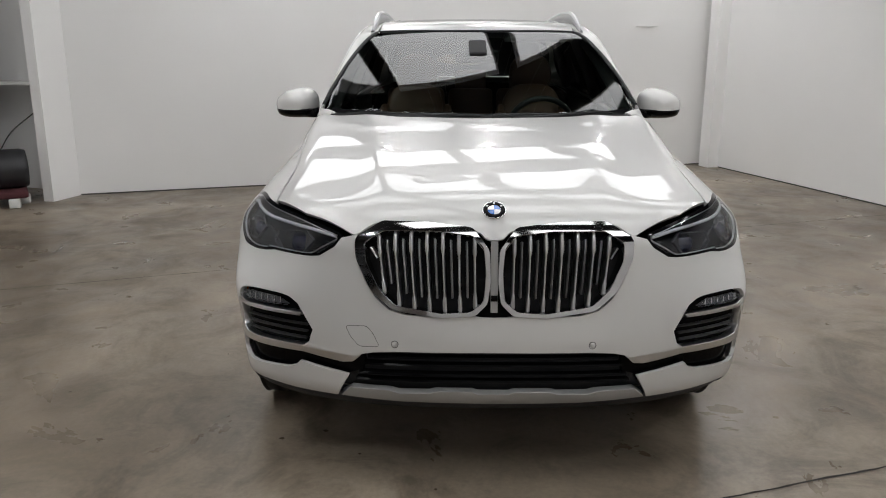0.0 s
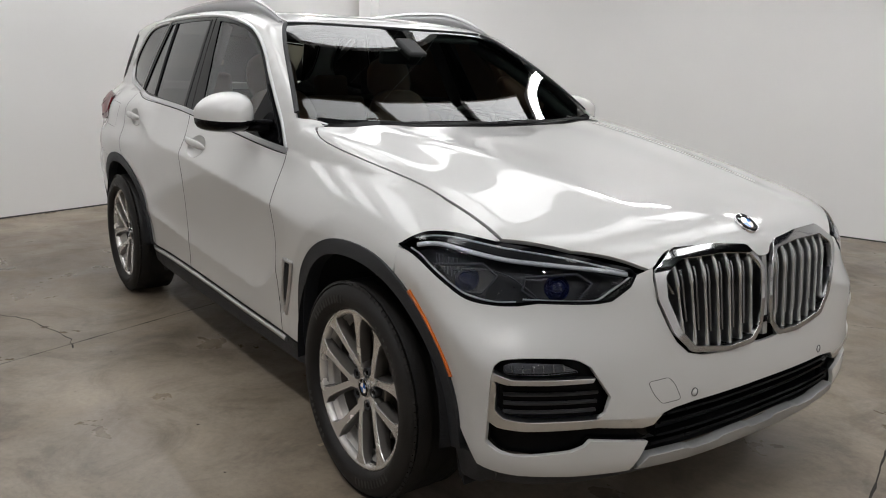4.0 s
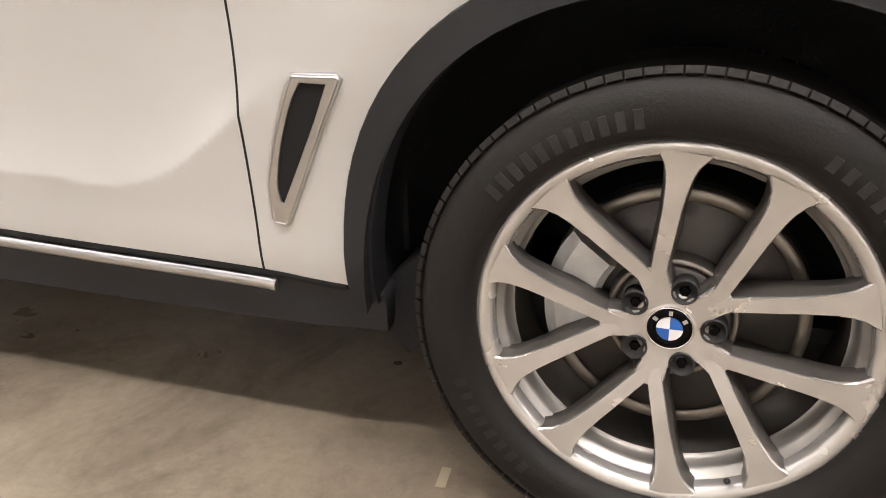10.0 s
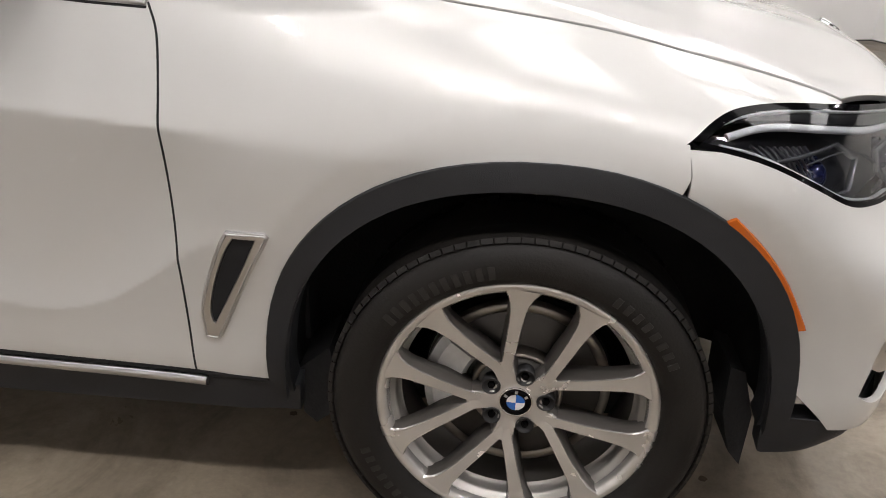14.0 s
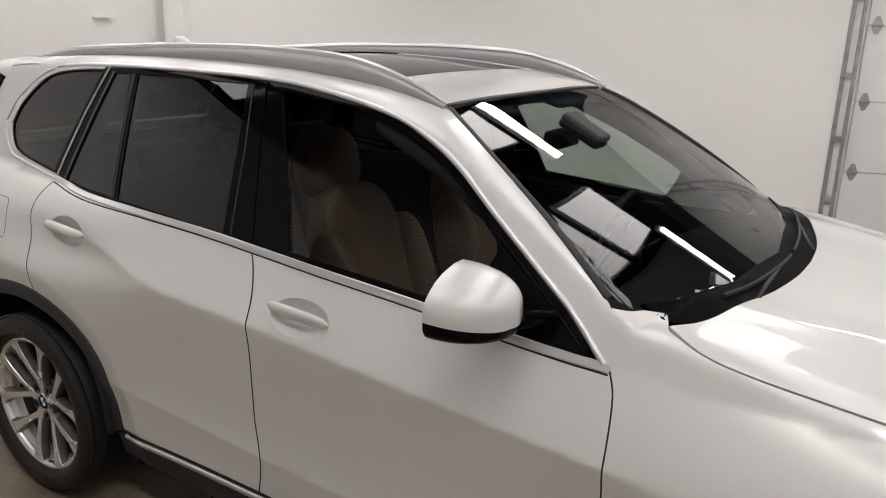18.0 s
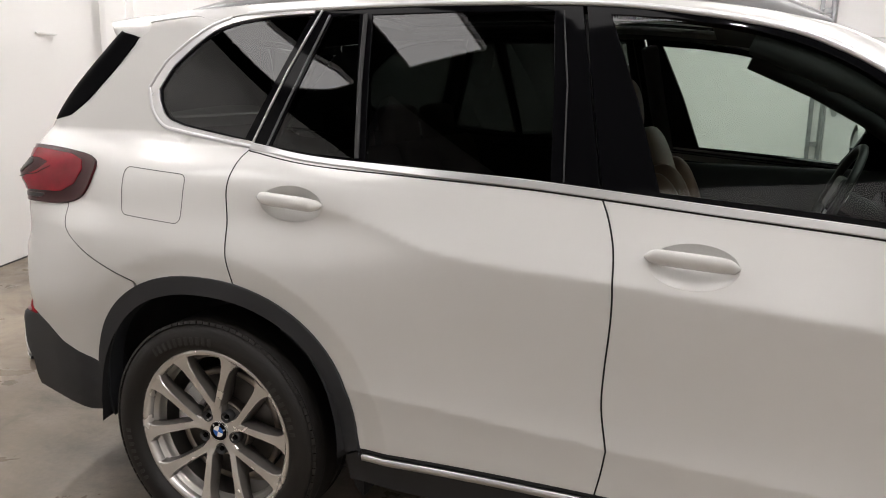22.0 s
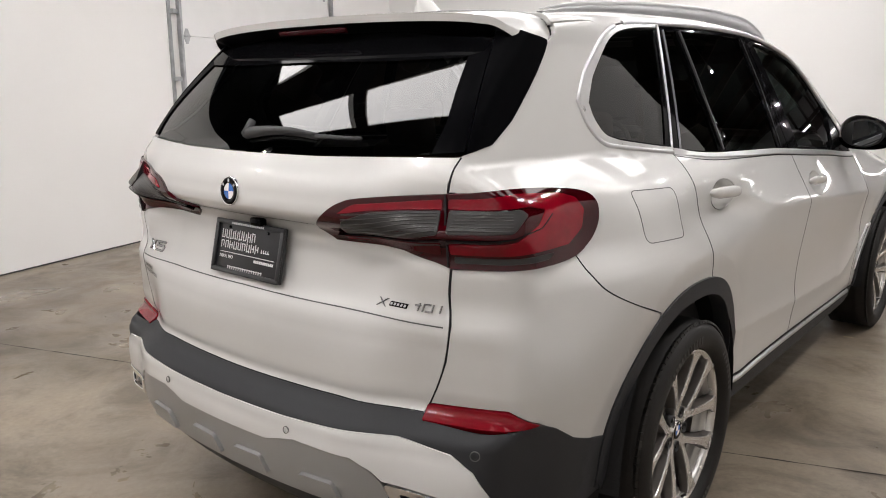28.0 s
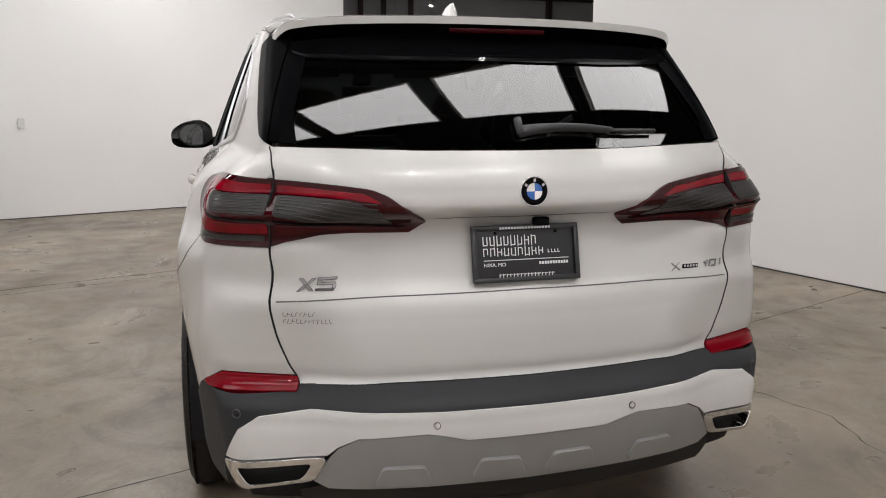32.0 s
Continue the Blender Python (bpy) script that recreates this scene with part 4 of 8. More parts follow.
def far_car(m, kind, paint, label):
    """A parked car: body lofted from a side profile, cabin, windows, wheels, lamps."""
    c = tagged(new(kind), label, "car", group="cars parked in the dim hall")
    pickup = kind == "pickup_truck"
    if pickup:
        L, W = 5.8, 2.0
        low = [(-2.9, 0.55), (-2.9, 1.32), (-2.86, 1.36), (-0.75, 1.36), (-0.7, 1.36), (1.1, 1.38), (1.3, 1.34), (2.75, 1.26), (2.9, 1.1), (2.95, 0.6), (2.6, 0.45), (-2.6, 0.45)]
        cab = [(-0.72, 1.33), (-0.55, 1.86), (-0.35, 1.93), (0.55, 1.93), (0.75, 1.88), (1.28, 1.33)]
        wheels, wr = (-1.85, 1.85), 0.42
    else:
        L, W = 4.9, 1.9
        low = [(-2.35, 0.42), (-2.42, 0.75), (-2.3, 1.02), (-1.5, 1.06), (0.95, 0.98), (1.6, 0.88), (2.2, 0.72), (2.42, 0.55), (2.38, 0.30), (1.9, 0.22), (-1.9, 0.24)]
        cab = [(-1.95, 1.02), (-1.2, 1.34), (-0.5, 1.44), (0.1, 1.43), (0.6, 1.27), (1.25, 0.95)]
        wheels, wr = (-1.45, 1.48), 0.34

    def slab(loop, w0, w1, zsplit):
        bm = bmesh.new()
        rows = []
        for t in (-1, -0.9, -0.55, 0, 0.55, 0.9, 1):
            s = 1 - 0.07 * t**4
            cx, cz = np.mean([p[0] for p in loop]), np.mean([p[1] for p in loop])
            rows.append([bm.verts.new((cx + (x - cx) * (1 - 0.035 * t**4), t * (w0 if z < zsplit else w1) / 2, cz + (z - cz) * s)) for x, z in loop])
        for a, b in zip(rows, rows[1:]):
            for j in range(len(loop)):
                bm.faces.new((a[j], a[(j + 1) % len(loop)], b[(j + 1) % len(loop)], b[j]))
        bm.faces.new(rows[0]), bm.faces.new(rows[-1])
        bmesh.ops.recalc_face_normals(bm, faces=bm.faces)
        return bm
    part("body", slab(low, W, W, 0), paint, c)
    part("cabin", slab(cab, W * 0.90, W * 0.74, 1.2), CAR_GLASS, c, "dark glazed cabin")
    top = [(x, z + 0.012) for x, z in cab[1:-1]]
    bm = slab([(x, z) for x, z in top] + [(x, z - 0.035) for x, z in top[::-1]], W * 0.74, W * 0.74, 0)
    part("roof", bm, paint, c)
    for x in wheels:
        for s in (-1, 1):
            b = lathe([(0.0001, -0.10), (wr * 0.62, -0.11), (wr * 0.64, -0.125), (wr * 0.9, -0.12), (wr, -0.08), (wr, 0.08), (wr * 0.9, 0.1)], 28)
            bmesh.ops.transform(b, matrix=pose(x, s * (W / 2 - 0.10), wr, 0, 0, 0 if s < 0 else 180), verts=b.verts)
            w = part("wheel", b, RUBBER, c, "black wheel")
            b = lathe([(0.0001, -0.118), (wr * 0.55, -0.121), (wr * 0.6, -0.112)], 20)
            bmesh.ops.transform(b, matrix=pose(x, s * (W / 2 - 0.10), wr, 0, 0, 0 if s < 0 else 180), verts=b.verts)
            part("rim", b, SATIN, w, "silver rim")
    for s in (-1, 1):
        if pickup:
            part("tail_lamp", box_bm(0.06, 0.16, 0.42, 0.02, at=(-2.885, s * 0.90, 1.06)), LAMP_RED, c, "red tail lamp")
            part("headlamp", box_bm(0.08, 0.34, 0.22, 0.03, at=(2.88, s * 0.76, 1.02)), CHROME, c, "bright headlamp")
        else:
            part("headlamp", box_bm(0.28, 0.34, 0.09, 0.03, at=(2.16, s * 0.68, 0.70)), CHROME, c, "bright headlamp")
            part("tail_lamp", box_bm(0.10, 0.40, 0.14, 0.03, at=(-2.36, s * 0.66, 0.86)), LENS_RED, c, "red tail lamp")
    if pickup:
        part("tailgate_handle", box_bm(0.03, 0.30, 0.07, 0.01, at=(-2.905, 0, 1.26)), BLACK_MATT, c)
        part("rear_bumper", box_bm(0.22, 1.86, 0.22, 0.05, at=(-2.92, 0, 0.62)), CHROME, c, "chrome bumper")
        part("front_grille", box_bm(0.06, 1.15, 0.42, 0.05, at=(2.93, 0, 0.98)), CHROME, c, "large bright grille")
        part("front_bumper", box_bm(0.25, 1.9, 0.20, 0.06, at=(2.9, 0, 0.62)), CHROME, c, "chrome bumper")
        for k in range(5):
            part("brand_bar", box_bm(0.01, 0.05, 0.09, at=(-2.905, -0.16 + 0.08 * k, 1.10)), BLACK_MATT, c, flat=True)
        part("bed", box_bm(2.0, 1.7, 0.5, at=(-1.8, 0, 1.12)), DARK, c, "dark truck bed", flat=True)
    else:
        part("bumper_intake", box_bm(0.06, 1.0, 0.12, 0.02, at=(2.39, 0, 0.38)), BLACK_MATT, c, "black lower intake")
        for s in (-1, 1):
            part("mirror", box_bm(0.10, 0.18, 0.12, 0.04, at=(0.72, s * 1.0, 1.02)), paint, c)
    c.matrix_basis = m
    return c


far_car(pose(17.6, -1.55, 0, 0, 0, 0), "pickup_truck", CAR_WHITE, "white pickup truck seen from behind, tail lamps lit")
far_car(pose(23.4, -2.3, 0, 0, 0, 196), "pickup_truck", CAR_GREY, "dark grey pickup truck with a large chrome grille")
far_car(pose(27.7, -5.0, 0, 0, 0, 138), "sedan", CAR_DARK, "black saloon parked in the dim hall")
far_car(pose(24.6, -7.0, 0, 0, 0, 138), "sedan", CAR_WHITE, "white saloon parked in the dim hall")
far_car(pose(22.6, -8.05, 0, 0, 0, 138), "sedan", CAR_DARK, "black saloon parked in the dim hall")
far_car(pose(20.9, -9.35, 0, 0, 0, 138), "sedan", CAR_DARK, "black saloon parked in the dim hall")
far_car(pose(19.3, -10.8, 0, 0, 0, 138), "sedan", CAR_GREY, "grey saloon parked in the dim hall")

tagged(part("eave_beam", put_on(on_far_wall(-6, 4.55, 0.42), box_bm(38, 0.12, 0.55, 0.01)), RUST, None, flat=True), "deep brown primed steel beam along the far wall", "beam", kind="structure")


# ---- the car: panels cut out of the skin ----
suv = tagged(new("suv"), "pearl white five-door SUV with black wheel-arch cladding, parked on concrete", "car")


def arch(cx, a, b, x0, x1, z0, z1, n=40):
    """A wheel arch, slightly squared, from its rear foot at height z0 to its front foot at z1."""
    e = 2 / 2.25
    th = np.linspace(math.pi, 0, n)
    c, s = np.cos(th), np.sin(th)
    p = np.stack([cx + a * np.sign(c) * np.abs(c) ** e, 0.377 + b * np.abs(s) ** e], 1)
    return np.vstack([[[x0, z0]], p, [[x1, z1]]])


def part_of(line, x0, x1):
    """The run of a left-to-right line between two x."""
    line = np.asarray(line)
    lo, hi = min(x0, x1), max(x0, x1)
    zs = lambda x: np.interp(x, line[:, 0], line[:, 1])
    mid = line[(line[:, 0] > lo + 0.004) & (line[:, 0] < hi - 0.004)]
    out = np.vstack([[[lo, zs(lo)]], mid, [[hi, zs(hi)]]])
    return out if x0 < x1 else out[::-1]


FRONT_ARCH = arch(1.4975, 0.521, 0.511, 0.978, 2.016, 0.365, 0.372)
FRONT_ARCH_IN = arch(1.4935, 0.470, 0.461, 1.026, 1.961, 0.34, 0.36)
REAR_ARCH = arch(-1.492, 0.497, 0.510, -1.985, -0.994, 0.40, 0.405)
REAR_ARCH_IN = arch(-1.492, 0.445, 0.455, -1.94, -1.05, 0.34, 0.38)

DOOR_FRONT = smooth([(0.822, 0.383), (0.823, 0.426), (0.826, 0.584), (0.830, 0.749), (0.833, 0.896), (0.830, 0.984), (0.819, 1.063), (0.799, 1.110)], 5)
DOOR_SPLIT = np.vstack([smooth([(-0.294, 0.411), (-0.281, 0.473), (-0.270, 0.545)], 4)[:-1],
                        smooth([(-0.270, 0.545), (-0.288, 0.658), (-0.286, 0.761), (-0.276, 0.892), (-0.275, 0.985), (-0.283, 1.072), (-0.303, 1.143), (-0.327, 1.197)], 5)])
DOOR_REAR = smooth([(-1.381, 0.881), (-1.399, 0.958), (-1.412, 1.039), (-1.425, 1.115), (-1.427, 1.174), (-1.418, 1.235), (-1.402, 1.268)], 5)
BELT = smooth([(-1.402, 1.268), (-1.183, 1.241), (-0.857, 1.225), (-0.545, 1.212), (-0.327, 1.197), (-0.084, 1.178), (0.118, 1.163), (0.285, 1.150), (0.537, 1.126), (0.685, 1.114), (0.799, 1.108)], 5)
SILL = smooth([(-0.994, 0.405), (-0.667, 0.413), (-0.294, 0.411), (0.1, 0.402), (0.41, 0.393), (0.822, 0.383), (0.978, 0.365)], 5)
DLO_TOP = smooth([(-1.861, 1.445), (-1.820, 1.503), (-1.768, 1.556), (-1.625, 1.648), (-1.476, 1.680), (-1.223, 1.692), (-0.88, 1.697), (-0.435, 1.690), (-0.17, 1.664), (0.05, 1.623),
                  (0.177, 1.578), (0.303, 1.509), (0.429, 1.413), (0.581, 1.300), (0.687, 1.218), (0.785, 1.122)], 4)
DLO_REAR = smooth([(-1.402, 1.268), (-1.538, 1.283), (-1.688, 1.301), (-1.775, 1.318), (-1.834, 1.372), (-1.861, 1.445)], 5)
HOOD_SIDE = smooth([(0.90, -0.787), (0.94, -0.818), (1.00, -0.834), (1.10, -0.834), (1.24, -0.823), (1.45, -0.803), (1.65, -0.785), (1.85, -0.785), (2.02, -0.797)], 5)
HOOD_REAR = smooth([(1.088, 0.0), (1.078, -0.20), (1.04, -0.42), (0.965, -0.68), (0.90, -0.787)], 6)
LAMP_TOP = smooth([(49.0, 0.930), (46.6, 0.962), (44.0, 0.980), (40.1, 0.984), (35.2, 0.973), (28.3, 0.953), (21.4, 0.917)], 5)
LAMP_LOW = np.vstack([[(20.9, 0.899), (21.7, 0.869)], smooth([(23.9, 0.833), (26.2, 0.827), (31.8, 0.828)], 3), smooth([(33.9, 0.819), (36.4, 0.817), (39.4, 0.827), (42.2, 0.864), (45.4, 0.907), (49.0, 0.930)], 4)[:-1]])
GRILLE_OUT = rounded(np.array([(18.8, 0.905), (15.6, 0.957), (9.0, 0.957), (3.0, 0.943), (0.7, 0.875), (0.5, 0.765), (0.9, 0.69), (2.6, 0.647), (7.1, 0.641), (13.4, 0.664), (16.3, 0.728), (18.5, 0.835)]) / [40.0, 1], 0.016) * [40.0, 1]
GRILLE_IN = rounded(np.array([(17.4, 0.893), (15.0, 0.929), (8.0, 0.931), (2.9, 0.919), (1.4, 0.882), (1.1, 0.80), (1.3, 0.70), (3.1, 0.661), (7.0, 0.655), (13.0, 0.679), (15.3, 0.734), (17.2, 0.83)]) / [40.0, 1], 0.012) * [40.0, 1]
FOG = np.vstack([smooth([(36.9, 0.445), (36.75, 0.55), (36.6, 0.650), (36.0, 0.684), (34.6, 0.694), (31.5, 0.695), (28.2, 0.688), (26.4, 0.664)], 4), [(24.1, 0.576), (24.6, 0.531), (25.5, 0.514)]])
FOG_LOW = np.vstack([[(19.2, 0.424), (26.1, 0.451), (26.7, 0.434)], smooth([(28.1, 0.422), (33.0, 0.413), (35.4, 0.421), (36.9, 0.445)], 4)[:-1]])


def mirrored(line):
    """The line's other half, in reverse order, for charts whose first number is an angle or y."""
    return (np.asarray(line) * [-1, 1])[::-1]


def body_panels():
    out = {}
    # front doors and rear doors, both sides
    cup = lambda x, z: [(x + 0.104 * math.cos(k * math.pi / 18), z + 0.052 * math.sin(k * math.pi / 18)) for k in range(36)]
    front = np.vstack([DOOR_FRONT, part_of(BELT, 0.79, -0.323), DOOR_SPLIT[::-1] + [0.0028, 0], part_of(SILL, -0.285, 0.815)])
    rear = np.vstack([DOOR_SPLIT - [0.0028, 0], part_of(BELT, -0.335, -1.395), DOOR_REAR[::-1] + [0.002, 0], part_of(REAR_ARCH, -1.37, -1.0)[1:], part_of(SILL, -0.99, -0.302)])
    shrink = lambda lp, d: lp + (lp.mean(0) - lp) * d
    for side, flip in (("right", False), ("left", True)):
        out["front_" + side] = panel("front_door", "side", front[::-1] - [0.0, 0.0], PAINT, suv, "pearl white front door with a flush pull handle", gap=0.009, flip=flip, holes=[cup(-0.092, 1.052)])
        out["rear_" + side] = panel("rear_door", "side", rear, PAINT, suv, "pearl white rear door cut round the wheel arch", gap=0.009, flip=flip, holes=[cup(-1.205, 1.124)])
        # fender
        lamp = across("nose", part_of(LAMP_TOP[::-1], 36.4, 48.8), "side")
        hood = across("top", HOOD_SIDE, "side")
        a_base = [(0.770, 1.150), (0.735, 1.196), (0.775, 1.242), (0.835, 1.236)]
        loop = np.vstack([DOOR_FRONT + [0.0045, 0], a_base, hood[2:] - [0, 0.004], lamp, [(1.745, 0.874)], part_of(FRONT_ARCH[1:-1], 1.735, 0.98), part_of(SILL, 0.975, 0.83)])
        out["fender_" + side] = panel("front_fender", "side", loop, PAINT, suv, "pearl white front wing with a chrome-edged vent", gap=0.016, flip=flip)
        # quarter panel and D-pillar
        seam = smooth([(-2.092, 1.062), (-2.075, 1.013), (-2.033, 0.966), (-1.927, 0.911), (-1.753, 0.847)], 5)
        lamp = across("tail", [(39.25, 1.067), (40.6, 1.095), (41.4, 1.125), (41.7, 1.155), (41.5, 1.184), (40.4, 1.207), (37.7, 1.223), (33.0, 1.237), (29.0, 1.2375), (27.3, 1.236)], "side")
        fin = np.vstack([across("tail", [(28.2, 1.326), (29.9, 1.342), (31.8, 1.398), (34.4, 1.52), (35.8, 1.598)], "side"), [(-1.890, 1.628), (-1.885, 1.655)]])
        gate = across("tail", [(26.8, 1.245), (27.0, 1.285), (27.4, 1.318)], "side")
        loop = np.vstack([DOOR_REAR - [0.003, 0], DLO_REAR[1:], part_of(DLO_TOP, -1.85, -1.60), [(-1.70, 1.672)], np.array(fin)[::-1], gate[::-1], lamp[::-1], seam, part_of(REAR_ARCH[1:-1], -1.745, -1.39)])
        out["quarter_" + side] = panel("quarter_panel", "side", loop, PAINT, suv, "pearl white rear quarter panel with the fuel flap", gap=0.022, flip=flip)
        # A-pillar and roof side
        edge = across("side", part_of(DLO_TOP, -1.62, 0.775), "top")
        loop = np.vstack([edge, [(0.80, -0.845), (0.78, -0.836)], smooth([(0.765, -0.826), (0.615, -0.774), (0.404, -0.700), (0.25, -0.635), (0.17, -0.590)], 5), [(0.05, -0.575), (-0.6, -0.575), (-1.2, -0.57), (-1.85, -0.555), (-1.895, -0.664), (-1.70, -0.671)]])
        out["rail_" + side] = panel("roof_side", "top", loop[::-1], PAINT, suv, "pearl white roof side and windscreen pillar", gap=0.02, flip=flip)
        # wheel-arch cladding, sill, bumper corners
        for nm, o, i in (("front", FRONT_ARCH, FRONT_ARCH_IN), ("rear", REAR_ARCH, REAR_ARCH_IN)):
            panel("arch_cladding", "side", np.vstack([o, i[::-1]]), CLAD, suv, "dark grey textured wheel-arch cladding", lift=0.007, depth=0.055, gap=0.018, flip=flip)
        low = np.vstack([part_of(SILL, -0.99, 0.975), [(1.035, 0.36), (1.03, 0.287), (0.4, 0.280), (-0.4, 0.284), (-1.04, 0.294), (-1.045, 0.38)]])
        panel("sill_cladding", "side", low - [0, 0.012], CLAD, suv, "dark grey textured sill cladding", lift=-0.004, depth=0.05, flip=flip)
        strip("sill_strip", "side", np.vstack([part_of(SILL, -0.985, 0.82) - [0, 0.029], [(0.842, 0.352)]]), half_round(0.024, 0.010), SATIN, suv, "satin aluminium sill strip", flip=flip)
        strip("sill_gap", "side", part_of(SILL, -0.985, 0.97) - [0, 0.007], half_round(0.012, 0.0015), DARK, suv, "black rubber sill seal", flip=flip)
        corner = rounded([(2.012, 0.372), (2.11, 0.383), (2.15, 0.385), (2.14, 0.323), (2.077, 0.282), (1.985, 0.268), (1.975, 0.36)], 0.012)
        panel("bumper_corner", "side", corner, CLAD, suv, "dark grey lower bumper corner", lift=-0.004, depth=0.04, gap=0.012, flip=flip)
        # side marker
        mk = np.vstack([smooth([(1.816, 0.806), (1.871, 0.750), (1.928, 0.684), (1.983, 0.590)], 5), smooth([(1.997, 0.594), (1.944, 0.687), (1.890, 0.755), (1.829, 0.813)], 5)])
        panel("side_marker", "side", mk[::-1], AMBER, suv, "amber side reflector in the front wheel arch", lift=0.006, depth=0.012, gap=0.01, flip=flip)
    # hood, folded along two lines that run from the windscreen's corners to the grilles
    def crease(q, uv):
        d = np.abs(q[:, 1]) - np.interp(q[:, 0], [1.15, 1.28, 1.80, 2.07, 2.22], [0.545, 0.495, 0.444, 0.412, 0.388])
        fade = step(q[:, 0], 1.12, 1.30) * (1 - step(q[:, 0], 2.10, 2.25))
        return 0.0034 * fade * np.exp(-np.sqrt(d * d + 0.0001) / 0.06)
    front_edge = [(2.160, -0.670), (2.272, -0.508), (2.287, -0.468), (2.279, -0.430), (2.274, -0.378), (2.290, -0.261), (2.305, -0.145), (2.319, -0.060), (2.334, -0.028), (2.336, 0.0)]
    half = np.vstack([HOOD_REAR, HOOD_SIDE[1:], smooth(front_edge, 3)])
    loop = np.vstack([half, (half * [1, -1])[::-1][1:-1]])
    out["hood"] = panel("hood", "top", loop, PAINT, suv, "pearl white bonnet with two long creases", gap=0.018, lift=0.0, dish=crease)
    # front bumper: painted skin round the grilles, lamps and intakes
    grille_low = GRILLE_OUT[np.argmin(np.abs(GRILLE_OUT[:, 0] - 2.8) + 9 * (GRILLE_OUT[:, 1] > 0.7)):]
    arch_low = across("side", part_of(FRONT_ARCH[1:], 1.745, 2.016), "nose")
    half = np.vstack([[(0.0, 0.640), (1.6, 0.641)], [(2.8, 0.645), (7.1, 0.639), (11.5, 0.646), (13.9, 0.662), (15.7, 0.701), (17.1, 0.754), (18.4, 0.819), (18.95, 0.885), (18.75, 0.914)],
                      LAMP_LOW[:-1], [(49.0, 0.922)], arch_low, [(37.6, 0.362), (33.2, 0.350), (27.5, 0.341), (21.0, 0.336)], FOG_LOW, FOG, [(18.1, 0.494), (17.3, 0.505), (15.9, 0.513), (12.9, 0.519), (0.0, 0.521)]])
    loop = np.vstack([half, mirrored(half)[1:-1]])
    out["bumper"] = panel("front_bumper", "nose", loop, PAINT, suv, "pearl white front bumper", gap=0.022)
    # tailgate
    gate_side = [(27.4, 1.318), (26.9, 1.294), (26.6, 1.266), (26.4, 1.234), (26.8, 1.054), (26.6, 0.985), (26.8, 0.912), (26.3, 0.816), (25.3, 0.735), (24.2, 0.673)]
    half = np.vstack([[(0.0, 1.306), (12.0, 1.308), (20.0, 1.314)], smooth(gate_side, 3), [(14.9, 0.682), (0.0, 0.680)]])
    loop = np.vstack([half, mirrored(half)[1:-1]])
    out["tailgate"] = panel("tailgate", "tail", loop, PAINT, suv, "pearl white tailgate with badge and dealer plate", gap=0.022)
    # painted rear bumper corners
    for side, flip in (("right", False), ("left", True)):
        seam = across("side", smooth([(-2.092, 1.062), (-2.075, 1.013), (-2.033, 0.966), (-1.927, 0.911), (-1.757, 0.845)], 5) - [0.003, 0.002], "tail")
        ar = across("side", part_of(REAR_ARCH, -1.757, -1.985), "tail")[:-1]
        ar = ar[ar[:, 1] > 0.54]
        loop = np.vstack([seam, ar, [(43.2, 0.532), (38.8, 0.584), (36.7, 0.634), (35.1, 0.665), (32.3, 0.706), (24.8, 0.697)], [(25.6, 0.737), (26.6, 0.816), (27.1, 0.911), (26.9, 0.984), (27.1, 1.051)],
                          [(33.1, 1.055), (36.9, 1.055)]])
        out["corner_" + side] = panel("rear_bumper_corner", "tail", loop, PAINT, suv, "pearl white rear bumper corner", gap=0.022, flip=flip)
    # black bumper band, silver bumper, skid plate
    half = np.vstack([[(0.0, 0.676), (14.9, 0.678), (24.2, 0.672), (24.4, 0.660), (29.8, 0.653), (35.1, 0.660), (36.8, 0.634), (38.9, 0.583), (43.0, 0.530)],
                      across("side", [(-1.945, 0.50), (-1.94, 0.36), (-2.05, 0.34), (-2.20, 0.36)], "tail"),
                      [(32.0, 0.37), (31.8, 0.46), (30.7, 0.507), (29.5, 0.567), (27.5, 0.606), (22.4, 0.627), (16.7, 0.625), (9.8, 0.619), (0.0, 0.618)]])
    panel("rear_bumper_band", "tail", np.vstack([half, mirrored(half)[1:-1]]), CLAD, suv, "dark grey textured rear bumper band", gap=0.022, depth=0.03, lift=0.002)
    half = np.vstack([[(0.0, 0.617), (9.8, 0.618), (16.7, 0.624), (22.4, 0.626), (27.4, 0.605), (29.4, 0.566), (30.6, 0.507), (31.2, 0.476), (20.9, 0.502), (19.9, 0.527), (17.8, 0.556), (11.2, 0.562), (9.4, 0.552), (7.4, 0.537), (0.0, 0.536)]])
    panel("rear_bumper_bar", "tail", np.vstack([half, mirrored(half)[1:-1]]), SILVER, suv, "silver-white painted rear bumper bar", gap=0.022, depth=0.03, lift=0.006)
    half = np.vstack([[(0.0, 0.533), (7.5, 0.534), (9.5, 0.549), (11.2, 0.559), (17.7, 0.553), (19.7, 0.524), (20.6, 0.498), (22.4, 0.420), (21.0, 0.398), (12.0, 0.392), (0.0, 0.390)]])
    panel("rear_skid_plate", "tail", np.vstack([half, mirrored(half)[1:-1]]), SKID, suv, "matt silver rear skid plate with raised pads", gap=0.022, depth=0.03, lift=0.002)
    half = np.vstack([[(0.0, 0.388), (21.0, 0.396), (24, 0.37), (24, 0.29), (0, 0.27)]])
    panel("rear_valance", "tail", np.vstack([half, mirrored(half)[1:-1]]), BLACK_MATT, suv, "matt black lower rear valance", depth=0.03, lift=-0.02)
